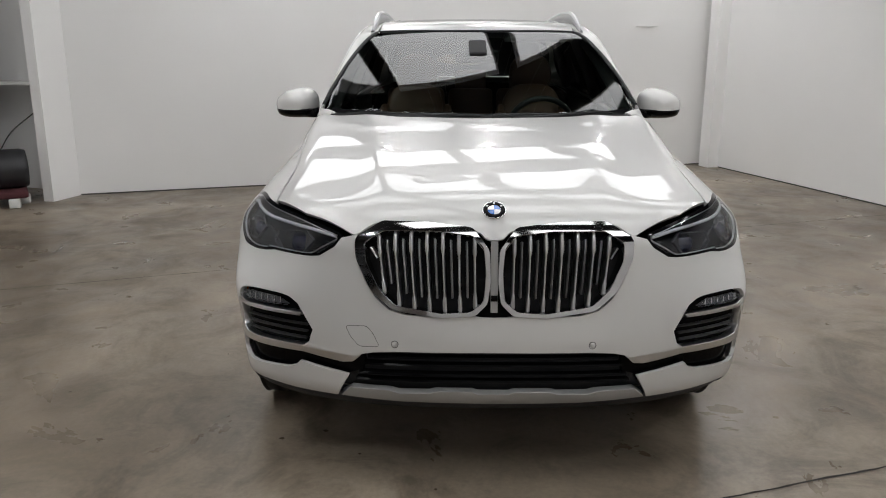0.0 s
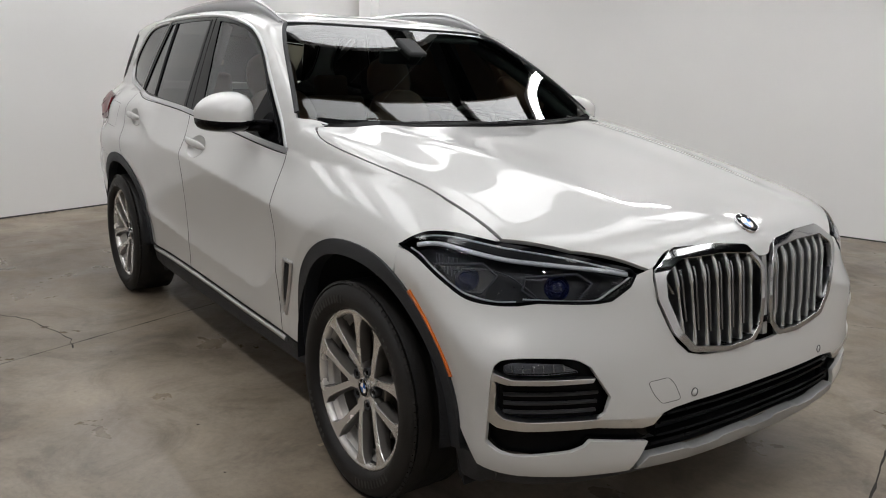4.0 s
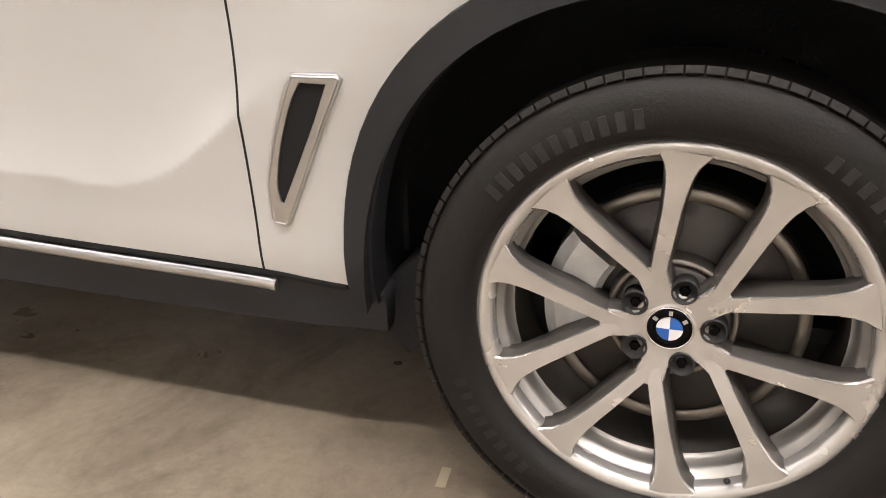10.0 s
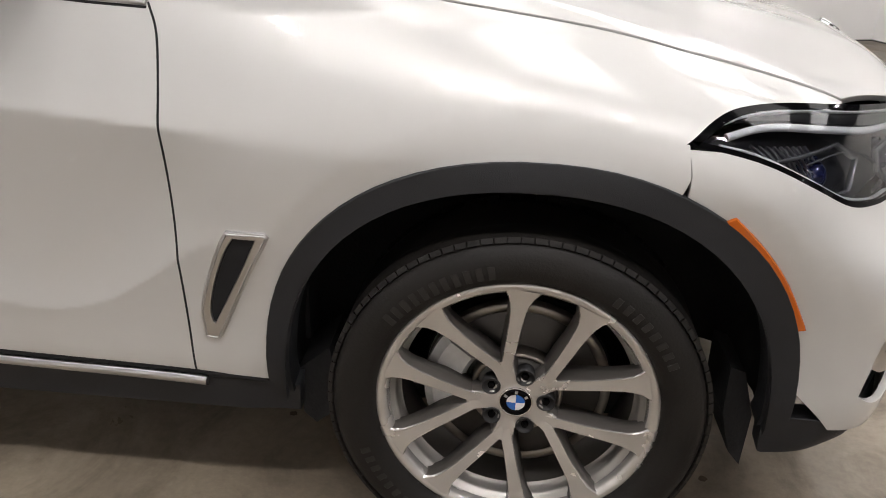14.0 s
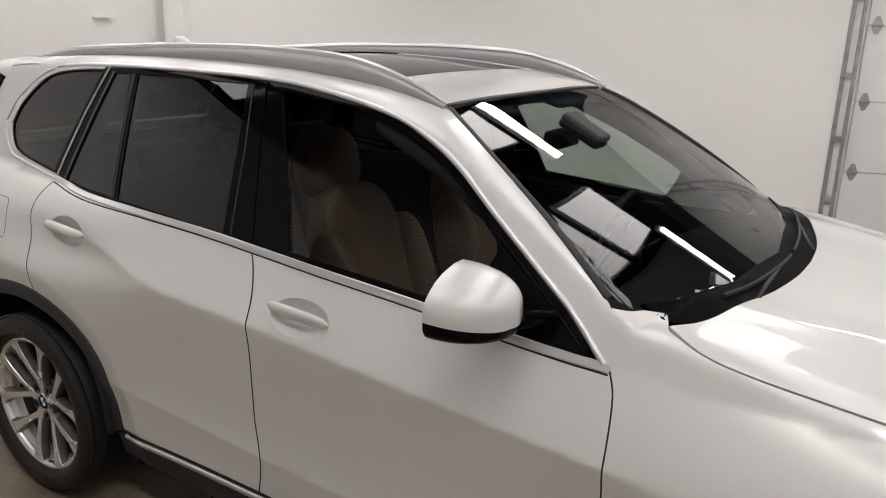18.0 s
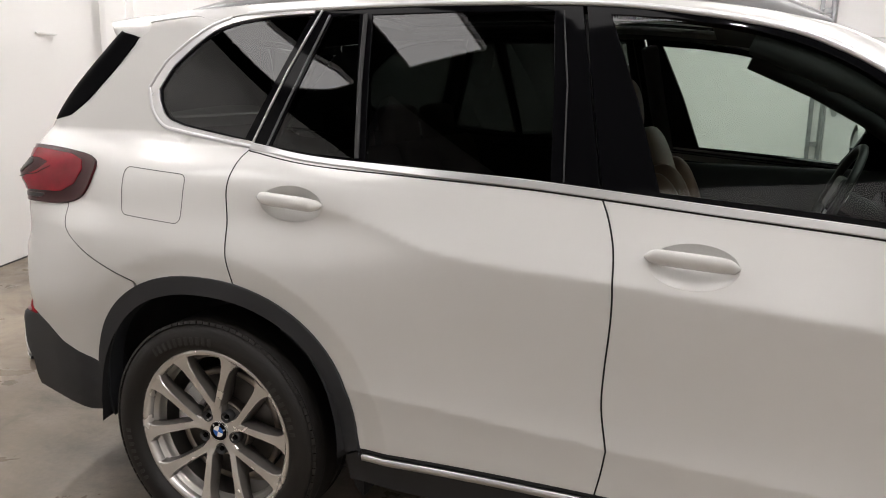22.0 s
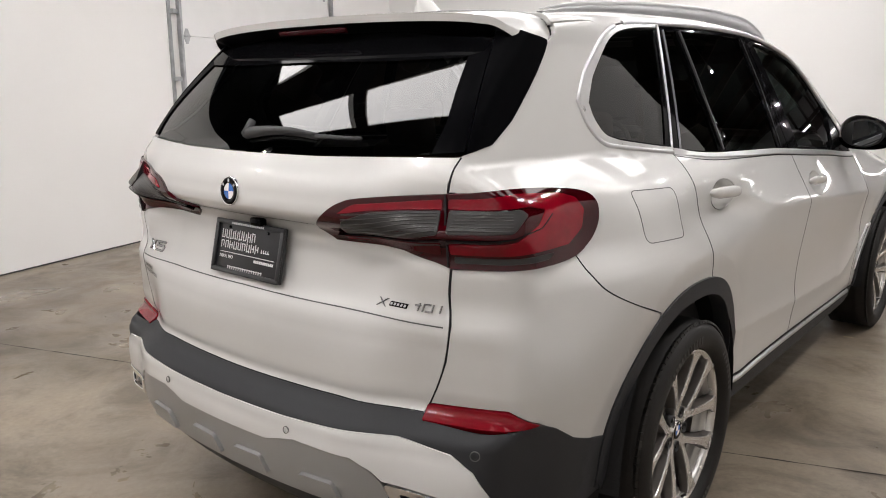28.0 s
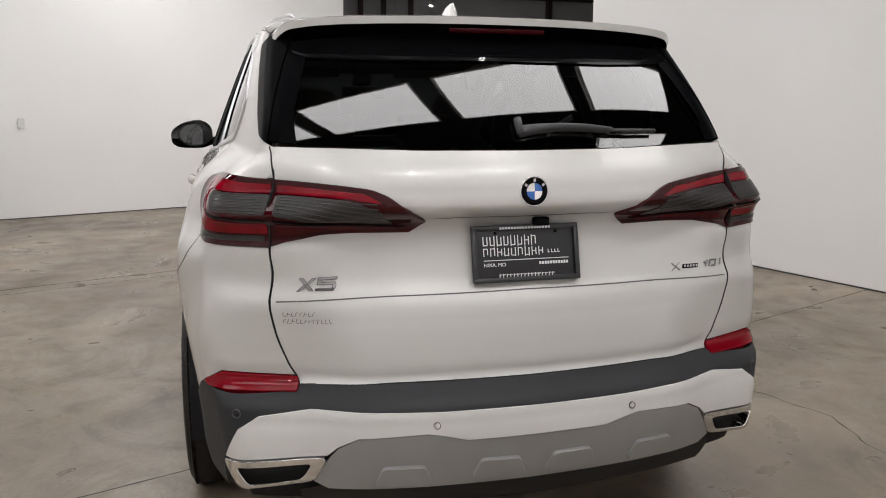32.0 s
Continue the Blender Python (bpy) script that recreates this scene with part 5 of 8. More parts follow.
    # roof and spoiler
    half = np.array([(0.135, 0.0), (0.14, -0.30), (0.155, -0.56), (0.05, -0.571), (-0.6, -0.571), (-1.2, -0.566), (-1.85, -0.551), (-1.88, -0.3), (-1.88, 0.0)])
    sun = rounded([(-0.10, -0.50), (-0.10, 0.50), (-1.42, 0.49), (-1.42, -0.49)], 0.05)
    out["roof"] = panel("roof", "top", np.vstack([half, (half * [1, -1])[::-1][1:-1]]), PAINT, suv, "pearl white roof skin", holes=[sun], gap=0.03)
    panel("sunroof", "top", rounded([(-0.105, -0.495), (-0.105, 0.495), (-1.415, 0.485), (-1.415, -0.485)], 0.045), GLASS_ROOF, suv, "dark tinted panoramic glass roof", lift=-0.003, depth=0.006)
    strip("sunroof_bar", "top", [(-0.80, -0.49), (-0.80, 0.49)], half_round(0.03, 0.002), BLACK_GLOSS, suv, "black sunroof divider")
    return out


SILVER = material("silver_white_paint", (0.66, 0.655, 0.645), rough=0.35, coat=0.8, vary=0.02)
PANELS = body_panels()


def spoiler():
    """Roof spoiler: a lofted white blade with turned-down ends, black underneath."""
    spine = [(0.0, -1.885, None, -2.200, 1.679), (0.15, -1.885, None, -2.195, 1.679), (0.30, -1.885, None, -2.180, 1.677), (0.44, -1.885, None, -2.156, 1.673), (0.53, -1.886, None, -2.136, 1.667), (0.565, -1.888, None, -2.126, 1.662)]
    rows_f, rows_t = [], []
    for y, xf, zf, xt, zt in spine:
        rows_f.append((xf, y, float(top_z(np.array(xf), np.array(y))) + 0.002))
        rows_t.append((xt, y * 1.03, zt))
    rows_f += [(-1.885, 0.618, 1.674), (-1.885, 0.652, 1.640), (-1.905, 0.670, 1.602)]
    rows_t += [(-2.105, 0.616, 1.656), (-2.070, 0.646, 1.634), (-2.010, 0.664, 1.602)]
    f = np.array(rows_f)
    t = np.array(rows_t)
    f = np.vstack([(f * [1, -1, 1])[::-1][:-1], f])
    t = np.vstack([(t * [1, -1, 1])[::-1][:-1], t])
    f, t = smooth3(f, 3), smooth3(t, 3)
    m = 10

    def sheet_of(a, b, bow, n=m):
        bm = bmesh.new()
        grid = []
        for p, q in zip(a, b):
            grid.append([bm.verts.new(p + (q - p) * k / n + np.array([0, 0, bow * math.sin(math.pi * k / n)])) for k in range(n + 1)])
        for c, d in zip(grid, grid[1:]):
            for k in range(n):
                bm.faces.new((c[k], c[k + 1], d[k + 1], d[k]))
        return bm
    t = t + np.array([0, 0, 0.006]) * np.clip((f[:, :1] - t[:, :1]) / 0.20, 0, 1)
    low = t + np.array([0.006, 0, -0.021]) * np.clip((f[:, :1] - t[:, :1]) / 0.10, 0, 1)
    bm = sheet_of(f, t, 0.006)
    add_bm(bm, sheet_of(t, low, 0.0, 1))
    bmesh.ops.remove_doubles(bm, verts=bm.verts, dist=0.0005)
    bmesh.ops.recalc_face_normals(bm, faces=bm.faces)
    for e in bm.edges:
        if len(e.link_faces) == 2 and e.calc_face_angle(0) > 0.8:
            e.smooth = False
    sp = part("roof_spoiler", bm, PAINT, suv, "pearl white roof spoiler over the rear window")
    under = low * [1, 0.985, 1] + np.array([0.09, 0, -0.034]) * np.clip((f[:, :1] - t[:, :1]) / 0.20, 0, 1)
    part("spoiler_underside", sheet_of(low + [0.001, 0, 0.001], under, 0.0, 4), FIN_BLACK, sp, "gloss black spoiler underside")
    y = np.linspace(-0.15, 0.15, 12)
    p = np.stack([-2.186 + 0.22 * y * y, y, np.full(12, 1.646)], 1)
    sweep("brake_light", p, np.tile([-0.93, 0, -0.35], (12, 1)), half_round(0.016, 0.004), LENS_BRAKE, sp, "dark red third brake light")


def smooth3(p, n):
    """A finer line through places in space."""
    k = np.arange(len(p))
    fine = np.linspace(0, len(p) - 1, (len(p) - 1) * n + 1)
    return np.stack([curve(k, p[:, i])(fine) for i in range(3)], 1)


LENS_BRAKE = material("brake_light_lens", (0.025, 0.0003, 0.002), rough=0.25, spec=0.1)
spoiler()


# ---- inner shell, glass, bright trim ----
def inner_shell():
    side = np.vstack([[(-2.02, 0.60), (-1.97, 0.50)], REAR_ARCH_IN[3:-2] + [0, 0.004], [(-1.0, 0.26), (0.98, 0.26)], FRONT_ARCH_IN[3:-2] + [0, 0.004], [(2.0, 0.45), (1.9, 0.78), (1.62, 0.90), (1.0, 1.04), (0.80, 1.08), (0.3, 1.12), (-0.33, 1.17), (-1.2, 1.21), (-1.80, 1.26), (-2.03, 1.16)]])
    for flip in (False, True):
        panel("inner_shell", "side", side, DARK, suv, "black inner body shell", lift=-0.024, depth=0, gap=0.05, flip=flip)
        # wheel housings
        for cx, arch_in in ((1.4935, FRONT_ARCH_IN), (-1.492, REAR_ARCH_IN)):
            bm = bmesh.new()
            rows = []
            ln = dense(arch_in, 0.03, closed=False)
            for k, y in enumerate((-0.955, -0.90, -0.80, -0.62, -0.56)):
                grow = (0.0, 0.012, 0.02, 0.0, -0.12)[k]
                c = np.array([cx, 0.377])
                pts = c + (ln - c) * (1 + grow / 0.45)
                rows.append([bm.verts.new((x, y, z)) for x, z in pts])
            for a, b in zip(rows, rows[1:]):
                for i in range(len(a) - 1):
                    bm.faces.new((a[i], a[i + 1], b[i + 1], b[i]))
            mid = bm.verts.new((cx, -0.55, 0.36))
            for i in range(len(rows[-1]) - 1):
                bm.faces.new((rows[-1][i], rows[-1][i + 1], mid))
            bmesh.ops.recalc_face_normals(bm, faces=bm.faces)
            part("wheel_housing", bm, LINER, suv, "matt black wheel housing liner", flip=flip)
    half = np.array([(0.0, 0.30), (30.0, 0.30), (36.0, 0.36), (40.0, 0.60), (40.0, 0.76), (20.0, 0.78), (19, 0.93), (0, 0.935)])
    panel("nose_backing", "nose", np.vstack([half, mirrored(half)[1:-1]]), DARK, suv, "black panel behind the grille", lift=-0.085, depth=0, gap=0.05)
    half = np.array([(0.0, 0.30), (30.0, 0.32), (38.0, 0.50), (38.0, 1.10), (27, 1.28), (0, 1.28)])
    panel("tail_backing", "tail", np.vstack([half, mirrored(half)[1:-1]]), DARK, suv, "black panel behind the tailgate", lift=-0.04, depth=0, gap=0.05)
    half = np.array([(2.2, 0.0), (2.1, -0.6), (1.9, -0.72), (1.0, -0.78), (0.98, -0.6), (1.05, 0.0)])
    panel("bonnet_lining", "top", np.vstack([half, (half * [1, -1])[::-1][1:-1]]), DARK, suv, "black bonnet lining", lift=-0.05, depth=0, gap=0.06)
    half = np.array([(0.14, 0.0), (0.17, -0.56), (-0.5, -0.62), (-1.3, -0.61), (-1.95, -0.56), (-2.02, 0.0)])
    sun = rounded([(-0.13, -0.47), (-0.13, 0.47), (-1.38, 0.46), (-1.38, -0.46)], 0.05)
    panel("headliner", "top", np.vstack([half, (half * [1, -1])[::-1][1:-1]]), INTERIOR_GREY, suv, "dark grey headliner", holes=[sun], lift=-0.045, depth=0, gap=0.05)
    # underbody
    part("underbody", box_bm(3.9, 1.5, 0.10, 0.03, at=(-0.05, 0, 0.27)), BLACK_MATT, suv, "black underbody tray", flat=True)


LINER = material("wheel_liner", (0.006, 0.006, 0.007), rough=0.85, bump=0.4, bump_scale=120, vary=0.25, vary_scale=10)
inner_shell()


def offset_loop(loop, d):
    """A loop moved inwards by d."""
    p = np.asarray(loop, float)
    t = np.roll(p, -1, 0) - np.roll(p, 1, 0)
    t /= np.linalg.norm(t, axis=1)[:, None] + 1e-9
    n = np.stack([-t[:, 1], t[:, 0]], 1)
    area = np.sum(p[:, 0] * np.roll(p[:, 1], -1) - np.roll(p[:, 0], -1) * p[:, 1])
    return p + n * d * (1 if area > 0 else -1)


GLINT_GREY = material("grey_edge_glint", (0.16, 0.16, 0.165), rough=0.3, metal=0.6)
FLAT_TRIM = [(-0.0115, -0.004), (-0.0115, 0.004), (-0.0095, 0.006), (0.0095, 0.0065), (0.0115, 0.0045), (0.0115, -0.004)]
DLO = np.vstack([DLO_TOP, BELT[::-1][1:-1], DLO_REAR[:-1]])


def inset(line, widths):
    """An open line moved to its right-hand side by a width for each of its points."""
    d = np.gradient(line, axis=0)
    d /= np.linalg.norm(d, axis=1)[:, None]
    return line + np.stack([d[:, 1], -d[:, 0]], 1) * np.asarray(widths)[:, None]


# the rear corner of the side windows: outer edge, and the bright frame that widens round the corner
CORNER = np.vstack([DLO_REAR, part_of(DLO_TOP, -1.861, -1.26)[1:]])
ALONG = np.concatenate([[0], np.cumsum(np.linalg.norm(np.diff(CORNER, axis=0), axis=1))])
TURN_AT = ALONG[len(DLO_REAR) - 1]
FRAME_W = np.interp(ALONG - TURN_AT, [-0.47, -0.25, -0.10, 0.0, 0.12, 0.30, 0.45, 0.62], [0.020, 0.024, 0.042, 0.050, 0.040, 0.028, 0.020, 0.017])
FRAME_IN = inset(CORNER, FRAME_W)
QUARTER_GLASS = np.vstack([inset(CORNER, FRAME_W + 0.006)[2:-1], [(-1.272, 1.668), (-1.345, 1.496), (-1.432, 1.297)]])[::-1]
FIXED_GLASS = np.array([(-1.335, 1.279), (-1.262, 1.480), (-1.197, 1.664), (-1.105, 1.669), (-1.070, 1.465), (-1.040, 1.257), (-1.187, 1.264)])
REAR_GLASS = np.array([(-1.062, 1.668), (-0.80, 1.671), (-0.512, 1.668), (-0.484, 1.471), (-0.462, 1.226), (-0.700, 1.239), (-1.004, 1.254)])
FRONT_GLASS = np.vstack([[(-0.362, 1.657), (-0.267, 1.437), (-0.189, 1.216), (0.009, 1.203), (0.20, 1.190), (0.385, 1.172), (0.47, 1.300)],
                         smooth([(0.455, 1.345), (0.359, 1.428), (0.251, 1.510), (0.122, 1.574), (-0.027, 1.617), (-0.203, 1.644)], 3)])
split_top = np.array([(-0.434, 1.699), (-0.395, 1.503), (-0.361, 1.349), (-0.329, 1.207)])
c_line = np.array([(-1.231, 1.693), (-1.310, 1.513), (-1.403, 1.275)])
for side, flip in (("right", False), ("left", True)):
    fd, rd, qp = PANELS["front_" + side], PANELS["rear_" + side], PANELS["quarter_" + side]
    in_top = lambda a, b: part_of(DLO_TOP, a, b) - [0, 0.006]
    in_low = lambda a, b: part_of(BELT, a, b) + [0, 0.010]
    f_loop = np.vstack([split_top[::-1] + [0.003, 0.004], in_top(-0.43, 0.70), [(0.745, 1.135)], in_low(0.70, -0.32)])
    r_loop = np.vstack([c_line[::-1] + [0.003, 0.006], in_top(-1.22, -0.44), split_top[1:] - [0.003, 0], in_low(-0.335, -1.39)])
    q_loop = np.vstack([[(-1.408, 1.281)], inset(CORNER, FRAME_W - 0.004)[1:], c_line - [0.003, 0.006]])
    panel("window_surround", "side", f_loop[::-1], BLACK_GLOSS, fd, "gloss black window surround", holes=[FRONT_GLASS], lift=-0.002, depth=0.02, flip=flip)
    panel("window_surround", "side", r_loop, BLACK_GLOSS, rd, "gloss black window surround", holes=[FIXED_GLASS, REAR_GLASS], lift=-0.002, depth=0.02, flip=flip)
    panel("window_surround", "side", q_loop, BLACK_GLOSS, qp, "gloss black window surround", holes=[QUARTER_GLASS], lift=-0.002, depth=0.02, flip=flip)
    panel("window", "side", offset_loop(FRONT_GLASS, -0.004), GLASS_LIGHT, fd, "lightly tinted front door window", lift=-0.006, depth=0, flip=flip)
    panel("window", "side", offset_loop(REAR_GLASS, -0.004), GLASS_DARK, rd, "dark privacy glass in the rear door", lift=-0.006, depth=0, flip=flip)
    panel("window", "side", offset_loop(FIXED_GLASS, -0.004), GLASS_DARK, rd, "dark fixed triangular pane", lift=-0.006, depth=0, flip=flip)
    panel("window", "side", offset_loop(QUARTER_GLASS, -0.004), GLASS_DARK, qp, "dark rear quarter pane", lift=-0.006, depth=0, flip=flip)
    strip("window_divider", "side", [(-1.083, 1.668), (-1.060, 1.465), (-1.030, 1.258)], half_round(0.014, 0.004), BLACK_MATT, rd, "thin black window divider", flip=flip)
    strip("pillar_seam", "side", np.array([(-0.487, 1.668), (-0.45, 1.471), (-0.428, 1.228)]), half_round(0.004, 0.001), BLACK_MATT, rd, "fine seam of the pillar cover", flip=flip)
    # two thin strips stand in for the highlights on the black pillar's edges
    strip("pillar_glint", "side", c_line, half_round(0.007, 0.004), SATIN, rd, "thin bright strip for the highlight on the rear door frame", flip=flip)
    strip("pillar_glint", "side", [(-1.205, 1.668), (-1.272, 1.480), (-1.345, 1.279)], half_round(0.006, 0.003), GLINT_GREY, rd, "thin grey strip for the highlight beside the fixed pane", flip=flip)
    # bright window trim
    strip("window_trim", "side", part_of(DLO_TOP, -1.50, 0.785) - [0, 0.002], half_round(0.017, 0.007), SATIN_TRIM, suv, "satin aluminium window trim", flip=flip)
    strip("window_trim", "side", inset(CORNER, np.full(len(CORNER), 0.006))[:-6], half_round(0.014, 0.006), SATIN_TRIM, suv, "satin aluminium window trim", flip=flip)
    panel("window_trim", "side", np.vstack([inset(CORNER, FRAME_W * 0.3), FRAME_IN[::-1]]), SATIN, suv, "wide satin aluminium corner of the window trim", lift=0.003, depth=0.008, gap=0.02, flip=flip)
    strip("belt_trim", "side", BELT[:21] + [0, 0.007], FLAT_TRIM, SATIN_TRIM, suv, "satin aluminium belt-line trim", flip=flip)
    strip("belt_trim", "side", BELT[20:] + [0, 0.007], FLAT_TRIM, SATIN_TRIM, suv, "satin aluminium belt-line trim", flip=flip)
    strip("belt_gap", "side", BELT - [0, 0.006], half_round(0.005, 0.0008), DARK, suv, "dark gap under the belt-line trim", flip=flip)
    # mirror triangle ahead of the front window
    panel("mirror_triangle", "side", [(0.475, 1.335), (0.395, 1.160), (0.735, 1.130), (0.60, 1.245)], BLACK_GLOSS, fd, "black mirror triangle", lift=0.004, depth=0.02, flip=flip)
    strip("pillar_trim", "side", smooth([(0.455, 1.36), (0.53, 1.305), (0.63, 1.225), (0.735, 1.135)], 4), half_round(0.012, 0.007), BLACK_GLOSS, fd, "gloss black pillar strip", flip=flip)

SCREEN_EDGE = smooth([(0.760, -0.818), (0.615, -0.768), (0.404, -0.694), (0.25, -0.630), (0.165, -0.582)], 5)
half = np.vstack([[(0.143, 0.0), (0.147, -0.30), (0.16, -0.575)], SCREEN_EDGE[::-1], smooth([(0.815, -0.80), (0.892, -0.66), (0.970, -0.40), (1.008, -0.15), (1.014, 0.0)], 5)])
panel("windscreen", "top", np.vstack([half, (half * [1, -1])[::-1][1:-1]]), GLASS_FRONT, suv, "large clear windscreen with reflections", lift=-0.004, depth=0, gap=0.03)
for flip in (False, True):
    strip("screen_seal", "top", SCREEN_EDGE, half_round(0.020, 0.004), BLACK_MATT, suv, "black windscreen seal", flip=flip)
strip("screen_header", "top", [(0.152, -0.57), (0.142, -0.3), (0.138, 0), (0.142, 0.3), (0.152, 0.57)], half_round(0.014, 0.002), BLACK_MATT, suv, "black windscreen top seal")
# cowl under the bonnet's rear edge, with wipers
half = np.vstack([smooth([(1.086, 0.0), (1.076, -0.20), (1.038, -0.42), (0.961, -0.68), (0.905, -0.762)], 6), [(0.825, -0.762), (0.875, -0.66), (0.953, -0.40), (0.997, 0.0)]])
panel("cowl", "top", np.vstack([half, (half * [1, -1])[::-1][1:-1]]), FIN_BLACK, suv, "black plastic cowl at the foot of the windscreen", lift=-0.001, depth=0.012, gap=0.02)


def wiper(y0, y1):
    ys = np.linspace(y0, y1, 14)
    q, n = skin("top", np.stack([1.03 - 0.235 * ys**2, ys], 1))
    w = sweep("windscreen_wiper", q + n * 0.001, n, [(-0.005, 0), (-0.003, 0.008), (0.003, 0.008), (0.005, 0)], BLACK_MATT, suv, "black windscreen wiper")
    part("wiper_arm", tube_bm([q[9], q[5] + np.array([0.02, 0, -0.004]), q[2] + np.array([0.05, 0, -0.008])], 0.006), BLACK_MATT, w, "black wiper arm")


wiper(0.05, 0.66)
wiper(-0.55, 0.0)

# rear window and the black fins beside it
half = np.vstack([[(0.0, 1.310), (12.0, 1.312), (20.0, 1.319), (27.6, 1.330)], smooth([(28.0, 1.40), (28.4, 1.49), (29.4, 1.60)], 3), [(15, 1.632), (0, 1.635)]])
panel("rear_window", "tail", np.vstack([half, mirrored(half)[1:-1]]), GLASS_REAR, PANELS["tailgate"], "dark privacy glass in the tailgate", lift=-0.004, depth=0, gap=0.03)
top_half = np.vstack([[(0.0, 1.556), (16.0, 1.553), (26.0, 1.560), (28.3, 1.575), (29.4, 1.61), (15, 1.64), (0, 1.64)]])
panel("window_mask", "tail", np.vstack([top_half, mirrored(top_half)[1:-1]]), BLACK_GLOSS, PANELS["tailgate"], "gloss black band across the top of the rear window", lift=0.001, depth=0, gap=0.03)
for side, flip in (("right", False), ("left", True)):
    fin = np.vstack([[(27.9, 1.326), (30.0, 1.344), (31.8, 1.400)], smooth([(34.5, 1.52), (35.9, 1.598), (35.1, 1.614)], 3), [(31.2, 1.636), (29.6, 1.645), (28.7, 1.49), (28.2, 1.40)]])
    panel("window_fin", "tail", fin, FIN_BLACK, PANELS["quarter_" + side], "gloss black fin beside the rear window", lift=0.004, depth=0.02, gap=0.015, flip=flip)
    edge = np.vstack([[(24.6, 1.326)], smooth([(25.6, 1.40), (26.0, 1.49), (26.6, 1.58)], 3), [(29.2, 1.60)], smooth([(28.5, 1.49), (28.1, 1.40), (27.7, 1.331)], 3)])
    panel("window_frit", "tail", edge, FIN_BLACK, PANELS["tailgate"], "black printed edge of the rear window", lift=0.0, depth=0, gap=0.012, flip=flip)
    fill = [(27.35, 1.318), (27.05, 1.294), (26.8, 1.266), (26.65, 1.238), (29.0, 1.240), (32.0, 1.241), (31.5, 1.30), (29.5, 1.338), (28.2, 1.327)]
    panel("pillar_foot", "tail", fill, PAINT, PANELS["quarter_" + side], "pearl white foot of the rear pillar", lift=-0.0012, depth=0.01, gap=0.012, flip=flip)


# ---- nose: grilles, lamps, intakes ----
def roundel(at, normal, up, r, parent, label="round badge with blue and white quarters"):
    """A round enamel badge: chrome edge, black ring, blue and white quarters."""
    n = Vector(normal).normalized()
    u = Vector(up)
    u = (u - n * u.dot(n)).normalized()
    s = u.cross(n)
    m = Matrix((s, u, n)).transposed().to_4x4()
    m.translation = Vector(at)

    def put(bm):
        bmesh.ops.transform(bm, matrix=m, verts=bm.verts)
        return bm
    base = part("badge", put(lathe([(0.0001, 0.004), (r * 0.93, 0.004), (r * 0.97, 0.006), (r, 0.004), (r, -0.006)], 40, "z")), CHROME, parent, label)
    part("badge_ring", put(lathe([(r * 0.56, 0.0045), (r * 0.58, 0.0065), (r * 0.90, 0.0060), (r * 0.92, 0.0045)], 40, "z")), BLACK_GLOSS, base, "black enamel ring")
    for k in range(4):
        bm = bmesh.new()
        c = bm.verts.new((0, 0, 0.0062))
        vs = [bm.verts.new((r * 0.55 * math.cos(a), r * 0.55 * math.sin(a), 0.0052)) for a in np.linspace(k * math.pi / 2, (k + 1) * math.pi / 2, 9)]
        for a, b in zip(vs, vs[1:]):
            bm.faces.new((c, a, b))
        part("badge_quarter", put(bm), (WHITE_GLOSS, BLUE)[(k + 1) % 2], base, ("white quarter", "blue quarter")[(k + 1) % 2])
    for k in range(3):
        a = math.radians(145 - 55 * k)
        part("badge_mark", put(box_bm(r * 0.16, r * 0.2, 0.001, m=Matrix.Rotation(a - math.pi / 2, 4, "Z"), at=(0.74 * r * math.cos(a), 0.74 * r * math.sin(a), 0.0066))), SATIN_TRIM, base, "bright mark on the ring", flat=True)
    return base


p, n = skin("top", [(2.262, 0.0)])
roundel(p[0] + n[0] * 0.003, n[0], (-1, 0, 0.4), 0.041, PANELS["hood"])


